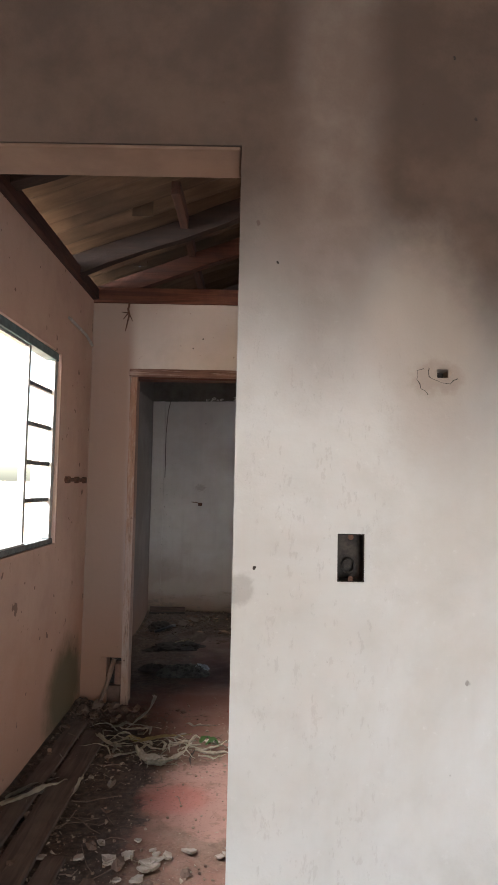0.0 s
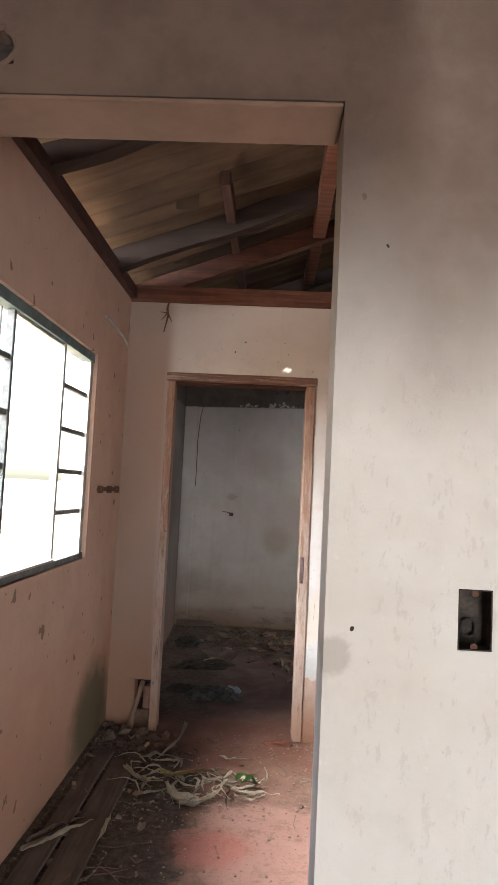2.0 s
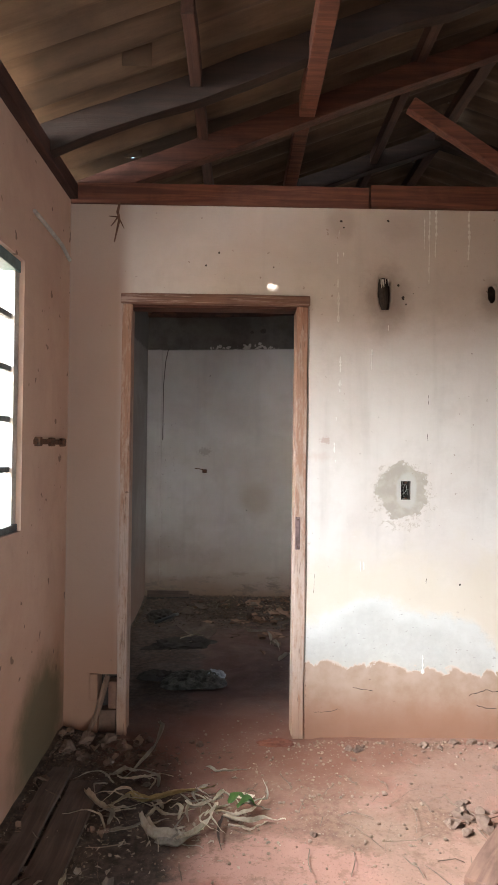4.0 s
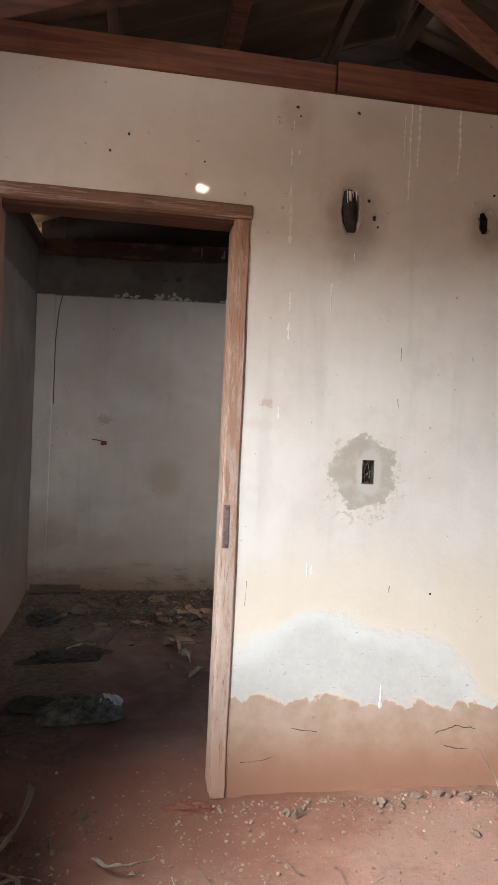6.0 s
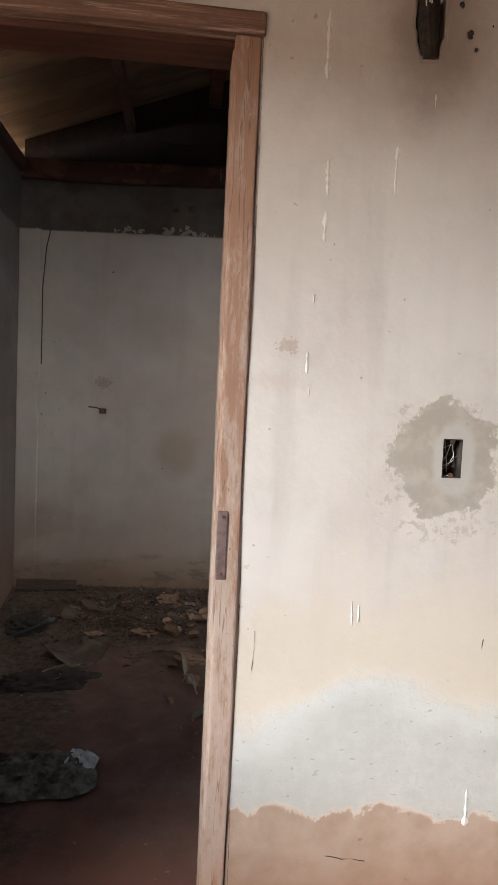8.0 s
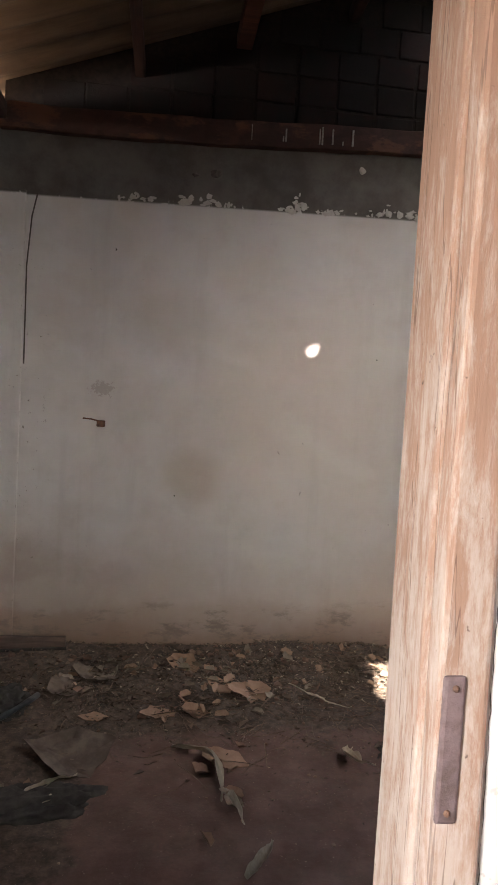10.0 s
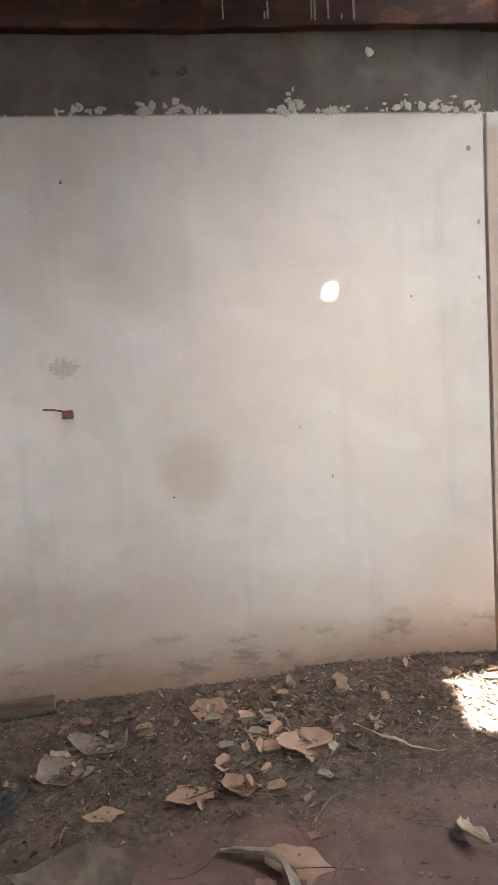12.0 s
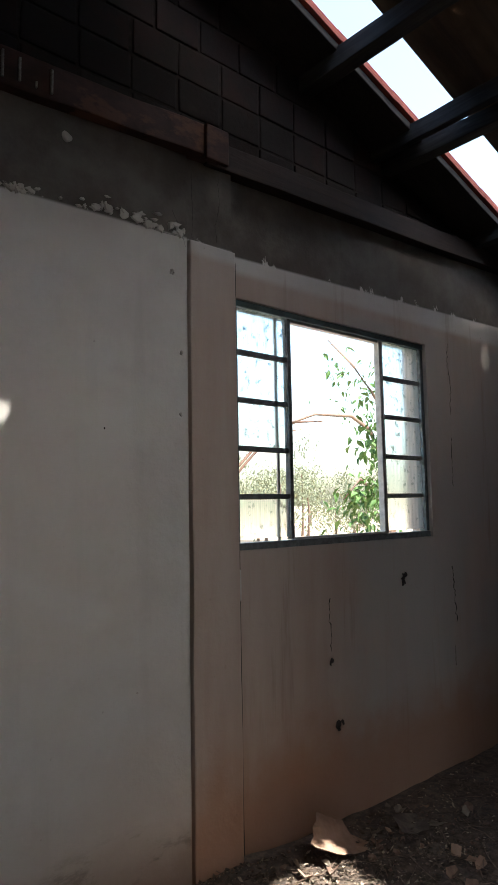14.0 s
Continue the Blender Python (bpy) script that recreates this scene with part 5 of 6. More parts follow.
# ---- things on the floor ----
HUSK = make_wood("dry_maize_husk", (0.70, 0.63, 0.50), (0.50, 0.42, 0.31), (30, 4, 30), rough=0.6)
HUSK_YELLOW = make_wood("yellow_maize_husk", (0.62, 0.50, 0.25), (0.45, 0.34, 0.15), (30, 4, 30), rough=0.7)
HUSK_GREY = make_wood("grey_maize_husk", (0.50, 0.46, 0.38), (0.34, 0.30, 0.24), (30, 4, 30), rough=0.65)
CARD = make_plain("brown_cardboard", (0.36, 0.235, 0.17), (0.25, 0.155, 0.11), 9, 0.9, bump=0.15)
CARD_GREY = make_plain("weathered_cardboard", (0.20, 0.155, 0.125), (0.095, 0.072, 0.06), 10, 0.9, bump=0.2)
PLANK = make_wood("rotten_floor_board", (0.17, 0.12, 0.095), (0.085, 0.06, 0.05), (20, 1.4, 20))
PLANK_RED = make_wood("reddish_floor_board", (0.26, 0.15, 0.11), (0.15, 0.085, 0.065), (20, 1.4, 20))
CLOTH = make_plain("dark_dirty_cloth", (0.075, 0.068, 0.062), (0.035, 0.032, 0.03), 14, 0.95, bump=0.6)
PLASTIC = make_plain("bluish_white_plastic", (0.60, 0.67, 0.71), (0.34, 0.39, 0.43), 22, 0.4, bump=0.5)
SACK = make_plain("mouldy_green_sack", (0.17, 0.175, 0.155), (0.03, 0.032, 0.028), 24, 0.85, bump=0.8)
STONE = make_plain("broken_plaster_rubble", (0.30, 0.205, 0.16), (0.20, 0.125, 0.095), 30, 0.95, vary=0.6)
LITTER = make_plain("dry_leaf_litter", (0.25, 0.19, 0.15), (0.12, 0.088, 0.07), 18, 0.95, vary=0.95)
TWIG = make_wood("dry_twig", (0.24, 0.17, 0.125), (0.13, 0.09, 0.07))
GREEN = make_plain("fresh_green_leaf", (0.10, 0.20, 0.05), (0.07, 0.14, 0.035), 20, 0.5)


def ribbon(points, width, seed, curl=0.6, lift=0.012, n=26):
    """A dry leaf or husk: a tapering, twisting, cupped strip along a smooth path."""
    pts = [Vector((p[0], p[1], (p[2] if len(p) > 2 else 0.0))) for p in points]
    bm = bmesh.new()
    rows = []
    for i in range(n + 1):
        u = i / n * (len(pts) - 1)
        k = min(int(u), len(pts) - 2)
        f = u - k
        p0, p1, p2, p3 = pts[max(k - 1, 0)], pts[k], pts[k + 1], pts[min(k + 2, len(pts) - 1)]
        c = 0.5 * ((2 * p1) + (p2 - p0) * f + (2 * p0 - 5 * p1 + 4 * p2 - p3) * f * f + (3 * p1 - p0 - 3 * p2 + p3) * f ** 3)
        d = 0.5 * ((p2 - p0) + 2 * (2 * p0 - 5 * p1 + 4 * p2 - p3) * f + 3 * (3 * p1 - p0 - 3 * p2 + p3) * f * f)
        d = d.normalized() if d.length > 1e-6 else Vector((1, 0, 0))
        side = Vector((-d.y, d.x, 0)).normalized()
        s = i / n
        w = width * (0.25 + 0.75 * math.sin(math.pi * min(1, s * 1.15 + 0.08)) ** 0.7) * (1 + 0.35 * noise.noise(Vector((s * 6, seed, 0))))
        tw = 1.1 * noise.noise(Vector((s * 3.2, seed, 4)))
        base = heap(c.x, c.y) + c.z + lift + 0.012 * (1 + noise.noise(Vector((s * 5, seed, 9))))
        row = []
        for q in (-1, -0.5, 0, 0.5, 1):
            off = q * w / 2
            row.append(bm.verts.new((c.x + side.x * off * math.cos(tw), c.y + side.y * off * math.cos(tw), max(heap(c.x, c.y) + 0.002, base + off * math.sin(tw) + curl * w * (q * q - 0.4) + 0.004 * noise.noise(Vector((s * 25, q * 4, seed)))))))
        rows.append(row)
    for a, b in zip(rows, rows[1:]):
        for q in range(4):
            bm.faces.new((a[q], a[q + 1], b[q + 1], b[q]))
    r = bmesh.ops.solidify(bm, geom=bm.faces[:], thickness=0.0012)
    return bm


def husks():
    rnd = random.Random(21)
    group = "maize husks on the floor"
    fixed = [
        ([(-0.56, 4.53, 0.05), (-0.53, 4.44, 0.06), (-0.55, 4.30, 0.03), (-0.61, 4.14), (-0.66, 4.04)], 0.035, HUSK_GREY, "long grey dried husk strip curling from the threshold"),
        ([(-0.68, 4.06), (-0.60, 4.05), (-0.52, 4.09), (-0.44, 4.07)], 0.022, HUSK, "thin dried maize husk lying on red floor"),
        ([(-0.62, 3.90), (-0.50, 3.87, 0.01), (-0.38, 3.92, 0.02), (-0.26, 3.99)], 0.05, HUSK_YELLOW, "broad yellowed maize leaf lying on red floor"),
        ([(-0.78, 3.93, 0.01), (-0.74, 3.85, 0.02), (-0.66, 3.80), (-0.56, 3.82)], 0.04, HUSK, "pale curled maize husk lying on red floor"),
        ([(-0.73, 4.06), (-0.65, 4.10, 0.01), (-0.58, 4.12)], 0.035, HUSK_GREY, "short grey maize husk lying on red floor"),
        ([(-0.53, 3.72, 0.03), (-0.48, 3.63, 0.01), (-0.38, 3.62), (-0.28, 3.70, 0.01), (-0.25, 3.80, 0.03)], 0.045, HUSK, "large curved pale maize husk on the pile"),
        ([(-0.46, 3.60), (-0.38, 3.59), (-0.30, 3.66)], 0.04, HUSK_GREY, "grey maize husk under the pile"),
        ([(-0.37, 3.85, 0.02), (-0.33, 3.78, 0.03), (-0.27, 3.83, 0.03), (-0.30, 3.89, 0.02)], 0.022, HUSK, "looped pale maize husk on the pile"),
        ([(-0.22, 3.76, 0.01), (-0.14, 3.74), (-0.06, 3.76), (0.02, 3.75)], 0.028, HUSK, "thin pale maize husk trailing from the pile"),
        ([(-0.20, 3.72), (-0.12, 3.70), (-0.05, 3.74)], 0.02, HUSK, "thin pale maize husk trailing from the pile"),
        ([(-0.22, 3.78), (-0.235, 3.66), (-0.22, 3.55)], 0.018, PLANK, "dark dried maize stalk beside the pile"),
        ([(-0.27, 3.84, 0.02), (-0.22, 3.90, 0.03), (-0.16, 3.87)], 0.03, HUSK, "pale crumpled maize husk on the pile"),
        ([(-0.98, 3.04, 0.01), (-0.90, 3.17, 0.02), (-0.84, 3.28, 0.02), (-0.79, 3.37)], 0.05, HUSK, "long pale husk lying along the pink wall"),
        ([(-0.99, 3.12), (-0.92, 3.26, 0.01), (-0.80, 3.44)], 0.03, HUSK_GREY, "grey husk lying along the pink wall"),
        ([(-0.74, 3.22), (-0.72, 3.34, 0.02), (-0.73, 3.44)], 0.03, HUSK, "small pale husk beside the rotten board"),
        ([(-0.10, 6.36), (0.0, 6.31, 0.01), (0.06, 6.22, 0.02), (0.07, 6.08), (0.06, 5.98)], 0.05, HUSK_GREY, "grey-green dried husk curled on the floor"),
        ([(0.06, 6.05, 0.01), (0.10, 5.93, 0.02), (0.12, 5.84)], 0.035, HUSK_GREY, "rolled grey husk end on the floor"),
        ([(0.10, 5.62), (0.16, 5.68, 0.02), (0.20, 5.77)], 0.05, HUSK_GREY, "crumpled grey husk near the door frame"),
        ([(-0.62, 6.03), (-0.52, 6.06, 0.03), (-0.43, 6.13, 0.02)], 0.035, HUSK, "twisted pale husk beside the dark cloth"),
        ([(-0.60, 5.98), (-0.50, 6.0, 0.01), (-0.44, 6.06)], 0.03, HUSK, "pale husk beside the dark cloth"),
        ([(0.46, 6.86), (0.54, 6.75, 0.01), (0.62, 6.67), (0.70, 6.62)], 0.018, HUSK, "long thin dry stalk on leaf litter"),
        ([(0.60, 6.30), (0.57, 6.24, 0.02), (0.60, 6.17, 0.02), (0.66, 6.16)], 0.06, HUSK, "crumpled pale dry leaf on the floor"),
        ([(1.05, 3.95, 0.16), (1.10, 3.90, 0.10), (1.06, 4.06, 0.03), (1.13, 4.30, 0.10), (1.11, 4.42, 0.16)], 0.018, HUSK, "thin looped straw leaning at the wall foot"),
    ]
    for k, (pts, w, m, label) in enumerate(fixed):
        tagged(part("maize_husk", ribbon(pts, w * 0.72, k * 1.7, 0.5), m, smooth=True), label, "husk", group)
    for k in range(34):
        x, y, a = rnd.gauss(-0.42, 0.17), rnd.gauss(3.82, 0.13), rnd.random() * math.tau
        l = rnd.uniform(0.05, 0.13)
        pts = [(x, y, 0.01), (x + l * math.cos(a), y + l * math.sin(a), 0.03 * rnd.random()), (x + 1.8 * l * math.cos(a + 0.6), y + 1.8 * l * math.sin(a + 0.6), 0.01)]
        tagged(part("maize_husk", ribbon(pts, rnd.uniform(0.007, 0.02), 40 + k, 0.5, n=14), rnd.choice((HUSK, HUSK, HUSK_GREY)), smooth=True), "small pale dried husk in the pile", "husk", group)
    for k, (x, y) in enumerate(((-0.20, 3.82), (-0.165, 3.79))):
        tagged(part("green_leaf", ribbon([(x, y, 0.03), (x + 0.04, y + 0.025, 0.05), (x + 0.07, y + 0.01, 0.03)], 0.035, k + 70, 0.3, n=8), GREEN, smooth=True), "small fresh green leaf on the husk pile", "leaf")


husks()


def board(name, a, b, width, thick, seed, material, label, raise_=0.0, roll=0.0):
    a, b = Vector((*a, 0)), Vector((*b, 0))
    d = b - a
    h = max(heap(a.x, a.y), heap(b.x, b.y)) + raise_
    m = Matrix.Translation((a.x, a.y, h)) @ pose(0, 0, 0, 0, 0, math.degrees(math.atan2(d.y, d.x)) - 90) @ pose(0, 0, 0, 0, roll, 0)
    bm = rough_box(-width / 2, width / 2, 0, d.length, 0, thick, 16, 0.007, seed, None, 0.004)
    me = part(name, bm, material)
    me.matrix_world = m
    return tagged(me, label, "board")


board("floor_board", (-0.79, 2.35), (-0.80, 4.02), 0.13, 0.022, 1, PLANK, "rotten grey board lying along the pink wall")
board("floor_board", (-0.93, 2.45), (-0.92, 4.10), 0.09, 0.020, 2, PLANK, "rotten dark board against the foot of the pink wall")
board("floor_board", (-0.68, 1.95), (-0.66, 2.75), 0.08, 0.018, 7, PLANK, "short rotten board lying in the dirt")
board("floor_board", (0.62, 3.36), (1.03, 3.90), 0.10, 0.045, 3, PLANK_RED, "reddish broken board lying on the floor")
board("skirting_plank", (-1.0, YC - 0.055), (-0.63, YC - 0.05), 0.03, 0.06, 4, PLANK, "dark short plank at the foot of the back wall", 0.0)
board("stick", (-1.0, YC - 0.09), (-0.62, YC - 0.075), 0.014, 0.014, 5, CLOTH, "thin black stick lying along the back wall")


def torn_sheet(w, l, seed, fold, thick=0.0025):
    """A torn scrap: straight torn sides between a few corners, creased across and curling at the rim."""
    rnd = random.Random(int(seed * 31) + 5)
    corners = sorted(k * math.tau / 6 + rnd.uniform(-0.45, 0.45) for k in range(6))
    pts = [(math.cos(a) * rnd.uniform(0.72, 1.15), math.sin(a) * rnd.uniform(0.72, 1.15)) for a in corners]
    outline = []
    for k in range(6):
        (ax, ay), (bx, by) = pts[k], pts[(k + 1) % 6]
        for i in range(4):
            j = 0.05 * rnd.uniform(-1, 1) if i else 0.0
            outline.append((ax + (bx - ax) * i / 4 + j, ay + (by - ay) * i / 4 - j))
    crease = rnd.uniform(0, math.pi)
    shift, curl = rnd.uniform(-0.25, 0.25), rnd.uniform(0.15, 0.5)
    size = (w + l) / 4
    bm = bmesh.new()
    layers = []
    for dz in (thick, 0.0):
        rings = []
        for q in (0.34, 0.67, 1.0):
            ring = []
            for a, b in outline:
                a, b = a * q, b * q
                d = a * math.cos(crease) + b * math.sin(crease) - shift
                e = -a * math.sin(crease) + b * math.cos(crease)
                z = size * (0.42 * fold * abs(d) * (1 if d > 0 else 0.5) + curl * q ** 3 * max(0.0, e) * 0.5 + 0.07 * noise.noise(Vector((a * 3, b * 3, seed))))
                ring.append(bm.verts.new((a * w / 2, b * l / 2, max(0.0, z) + dz)))
            rings.append(ring)
        mid = bm.verts.new((0, 0, max(0.0, size * 0.42 * fold * abs(shift) * 0.5) + dz))
        layers.append((mid, rings))
    n = len(outline)
    for mid, rings in layers:
        for k in range(n):
            bm.faces.new((mid, rings[0][k], rings[0][(k + 1) % n]))
            for r0, r1 in zip(rings, rings[1:]):
                bm.faces.new((r0[k], r1[k], r1[(k + 1) % n], r0[(k + 1) % n]))
    for k in range(n):
        bm.faces.new((layers[0][1][2][k], layers[1][1][2][k], layers[1][1][2][(k + 1) % n], layers[0][1][2][(k + 1) % n]))
    bmesh.ops.recalc_face_normals(bm, faces=bm.faces[:])
    return bm


def card(x, y, w, l, turn, tilt, seed, material, label, fold=0.5, z=None):
    ob = part("cardboard_scrap", torn_sheet(w * 1.12, l * 1.15, seed, fold), material)
    ob.matrix_world = pose(x, y, heap(x, y) + 0.004 if z is None else z, tilt, tilt * 0.6, turn)
    return tagged(ob, label, "cardboard", "cardboard scraps")


def dry_leaves():
    """Stiff curled leaves lying singly and in drifts."""
    rnd = random.Random(44)
    shapes = []
    for k in range(9):
        ob = part("dry_leaf", torn_sheet(0.070, 0.042, 50 + k, 2.4, 0.0012), (LEAF_TAN, LEAF_BROWN, LEAF_GREY)[k % 3])
        shapes.append(ob.data)
        bpy.data.objects.remove(ob)
    drifts = [(0.27, 6.80, 0.09, 0.06, 9), (-0.02, 6.63, 0.09, 0.05, 8), (0.02, 7.02, 0.10, 0.05, 7), (0.12, 6.90, 0.07, 0.05, 5), (-0.62, 6.84, 0.14, 0.10, 16), (-0.45, 7.0, 0.12, 0.06, 8), (-0.56, 6.03, 0.12, 0.06, 7), (0.10, 6.26, 0.08, 0.05, 3),
              (0.80, 6.95, 0.16, 0.10, 12), (1.25, 7.08, 0.16, 0.06, 12), (1.75, 7.05, 0.25, 0.10, 12), (2.4, 6.85, 0.35, 0.20, 18), (0.45, 7.05, 0.30, 0.07, 12), (-0.2, 6.85, 0.25, 0.12, 8), (-0.62, 3.5, 0.10, 0.35, 9), (-0.9, 3.7, 0.05, 0.3, 7), (-0.72, 4.25, 0.10, 0.08, 5), (0.07, 5.95, 0.05, 0.12, 4)]
    for cx, cy, sx, sy, count in drifts:
        for _ in range(count):
            x, y = max(XL + 0.06, rnd.gauss(cx, sx)), min(rnd.gauss(cy, sy), YC - 0.06)
            ob = new("dry_leaf", rnd.choice(shapes))
            k = rnd.uniform(0.55, 1.25)
            ob.matrix_world = pose(x, y, heap(x, y) + rnd.uniform(0.004, 0.014), rnd.uniform(-14, 14), rnd.uniform(-14, 14), rnd.uniform(0, 360)) @ Matrix.Diagonal((k, k, k, 1))
            tagged(ob, "curled brown dry leaf lying on the dirty floor", "leaf", "dry leaves on the floor")


LEAF_TAN = make_plain("tan_dry_leaf", (0.35, 0.235, 0.17), (0.25, 0.16, 0.115), 25, 0.85, bump=0.3)
LEAF_BROWN = make_plain("brown_dry_leaf", (0.23, 0.145, 0.105), (0.13, 0.085, 0.065), 25, 0.85, bump=0.3)
LEAF_GREY = make_plain("grey_dry_leaf", (0.30, 0.25, 0.20), (0.17, 0.14, 0.115), 25, 0.9, bump=0.3)
dry_leaves()


card(-0.02, 7.08, 0.20, 0.11, -28, 9, 1, CARD, "torn brown cardboard scrap on leaf litter")
card(0.25, 6.80, 0.20, 0.17, 20, 7, 2, CARD, "large folded brown cardboard scrap on leaf litter", 1.2)
card(0.29, 6.79, 0.12, 0.16, 65, -12, 12, CARD, "folded flap of brown cardboard on the litter", 1.4)
card(0.13, 6.88, 0.12, 0.08, -10, 8, 3, CARD, "small brown cardboard scrap on leaf litter")
card(-0.16, 6.63, 0.15, 0.11, 12, 5, 4, CARD, "brown cardboard scrap on dusty floor")
card(-0.02, 6.62, 0.13, 0.12, 48, 12, 5, CARD, "torn brown cardboard scrap on dusty floor", 1.5)
card(0.10, 6.27, 0.19, 0.10, -35, 4, 6, CARD, "flat brown cardboard scrap on dusty floor", 0.3)
card(-0.58, 6.84, 0.17, 0.15, -25, 9, 7, CARD_GREY, "weathered cardboard scrap on leaf litter", 1.0)
card(-0.47, 6.97, 0.22, 0.12, -20, 5, 8, CARD_GREY, "weathered cardboard scrap near the wall", 0.8)
card(-0.74, 6.74, 0.14, 0.12, 40, 10, 9, CARD_GREY, "weathered cardboard scrap in the corner", 1.2)
card(-0.42, 6.60, 0.13, 0.08, 5, 3, 10, CARD, "small brown cardboard scrap on dusty floor", 0.4)
card(-0.50, 6.30, 0.30, 0.27, 14, 6, 11, CARD_GREY, "large grey weathered cardboard sheet on the floor", 0.9)
card(0.10, 7.03, 0.10, 0.06, 30, 8, 14, CARD, "small brown cardboard scrap near the wall")
# flat torn chunk of wall stuff, built with the card shape and colour
card(1.86, 7.16, 0.34, 0.20, 4, 24, 15, CARD, "flat torn brown chunk leaning on the stained wall", 0.8, 0.05)
card(1.47, 6.86, 0.12, 0.05, 20, 10, 16, HUSK_YELLOW, "orange-brown torn scrap in the sunlight", 1.0)
card(0.93, 6.70, 0.08, 0.06, 20, 6, 17, CARD, "small brown scrap beside the sunlit litter", 0.8)
card(2.25, 7.05, 0.24, 0.14, 30, 6, 18, CARD_GREY, "pale grey cardboard scrap under the window", 0.8)
card(-0.14, 3.95, 0.09, 0.06, 25, 5, 19, HUSK, "small pale paper scrap on red floor", 0.6)


def plaster_shards():
    """Pale broken plaster chips by the wall foot and in the dirt near the first doorway."""
    rnd = random.Random(12)
    shapes = []
    for k in range(5):
        ob = part("plaster_shard", torn_sheet(0.07, 0.05, 80 + k, 0.25, 0.009), SHARD)
        shapes.append(ob.data)
        bpy.data.objects.remove(ob)
    for cx, cy, sx, sy, count in ((-0.22, 2.72, 0.16, 0.09, 17), (-0.45, 2.85, 0.10, 0.10, 8), (-0.03, 2.80, 0.06, 0.08, 4), (-0.80, 3.25, 0.10, 0.25, 6)):
        for _ in range(count):
            x, y, k = rnd.gauss(cx, sx), rnd.gauss(cy, sy), rnd.uniform(0.35, 1.1)
            ob = new("plaster_shard", rnd.choice(shapes))
            ob.matrix_world = pose(x, y, heap(x, y) + 0.006, rnd.uniform(-12, 12), rnd.uniform(-12, 12), rnd.uniform(0, 360)) @ Matrix.Diagonal((k, k, k, 1))
            tagged(ob, "pale broken plaster chip lying in dirt", "plaster chip", "plaster chips on the floor")


SHARD = make_plain("pale_broken_plaster", (0.46, 0.40, 0.34), (0.30, 0.235, 0.185), 14, 0.9)
plaster_shards()


def crumple(name, x, y, sx, sy, sz, seed, material, label, category, rough=1.0, turn=0):
    """A slumped, crumpled heap: a flattened ball pushed into creases, its underside flat on the floor."""
    bm = bmesh.new()
    bmesh.ops.create_icosphere(bm, subdivisions=5, radius=1.0)
    for v in bm.verts:
        p = v.co.copy()
        n = noise.noise(p * 1.4 + Vector((seed, 0, 0))) * 0.45
        ridge = 1 - abs(noise.noise(p * 2.6 + Vector((0, seed, 0)))) * 2
        fine = 1 - abs(noise.noise(p * 6.0 + Vector((0, 0, seed)))) * 2
        s = 1 + n + rough * (0.20 * ridge + 0.07 * fine)
        v.co = Vector((p.x * s * sx, p.y * s * sy, max(0.0, p.z * (0.6 + 0.5 * n + rough * (0.35 * ridge + 0.16 * fine))) * sz + (0.003 if p.z > 0 else 0.0)))
    ob = part(name, bm, material, smooth=True)
    ob.matrix_world = pose(x, y, heap(x, y) - 0.008, 0, 0, turn)
    return tagged(ob, label, category)


def draped_sheet(name, x, y, w, l, seed, material, label, category, high=0.03, turn=0):
    """A limp rumpled sheet with a rounded torn outline, lying in creases on the floor."""
    bm = bmesh.new()
    n = 40
    top, under = {}, {}
    for i in range(n + 1):
        for j in range(n + 1):
            u, v = i / n * 2 - 1, j / n * 2 - 1
            edge = 1 + 0.16 * noise.noise(Vector((math.atan2(v, u) * 1.3, seed, 2)))
            d = (abs(u) ** 3.2 + abs(v) ** 3.2) ** (1 / 3.2)
            k = min(1.0, edge)
            p = Vector((u * w / 2 * k, v * l / 2 * k, 0))
            ridge = 1 - abs(noise.noise(Vector((u * 2.1, v * 2.6, seed)))) * 2.4
            fine = 1 - abs(noise.noise(Vector((u * 5.5, v * 6.5, seed + 3)))) * 2.4
            z = high * (0.55 + 0.45 * max(-0.6, ridge) + 0.28 * fine) * min(1.0, max(0.12, 2.2 * (1.0 - d) + 0.2))
            if d < 1.06:
                top[i, j] = bm.verts.new((p.x, p.y, max(0.003, z)))
                under[i, j] = bm.verts.new((p.x, p.y, max(0.003, z) - 0.0025))
    for g in (top, under):
        for i in range(n):
            for j in range(n):
                q = [(i, j), (i + 1, j), (i + 1, j + 1), (i, j + 1)]
                if all(k in g for k in q):
                    bm.faces.new([g[k] for k in q])
    bmesh.ops.delete(bm, geom=[v for v in bm.verts if not v.link_faces], context="VERTS")
    ob = part(name, bm, material, smooth=True)
    ob.matrix_world = pose(x, y, heap(x, y) + 0.004, 0, 0, turn)
    return tagged(ob, label, category)


def sack():
    draped_sheet("sack", -0.44, 5.26, 0.40, 0.27, 3.0, SACK, "mouldy dark sack spread in creases on the floor", "sack", 0.045, 6)
    draped_sheet("sack", -0.66, 5.33, 0.26, 0.16, 9.0, CLOTH, "dark rag lying against the mouldy sack", "sack", 0.03, -8)
    bag = draped_sheet("plastic_bag", -0.31, 5.325, 0.13, 0.11, 6.0, PLASTIC, "crumpled bluish white plastic bag on the sack", "bag", 0.03, -6)
    bag.location.z += 0.022


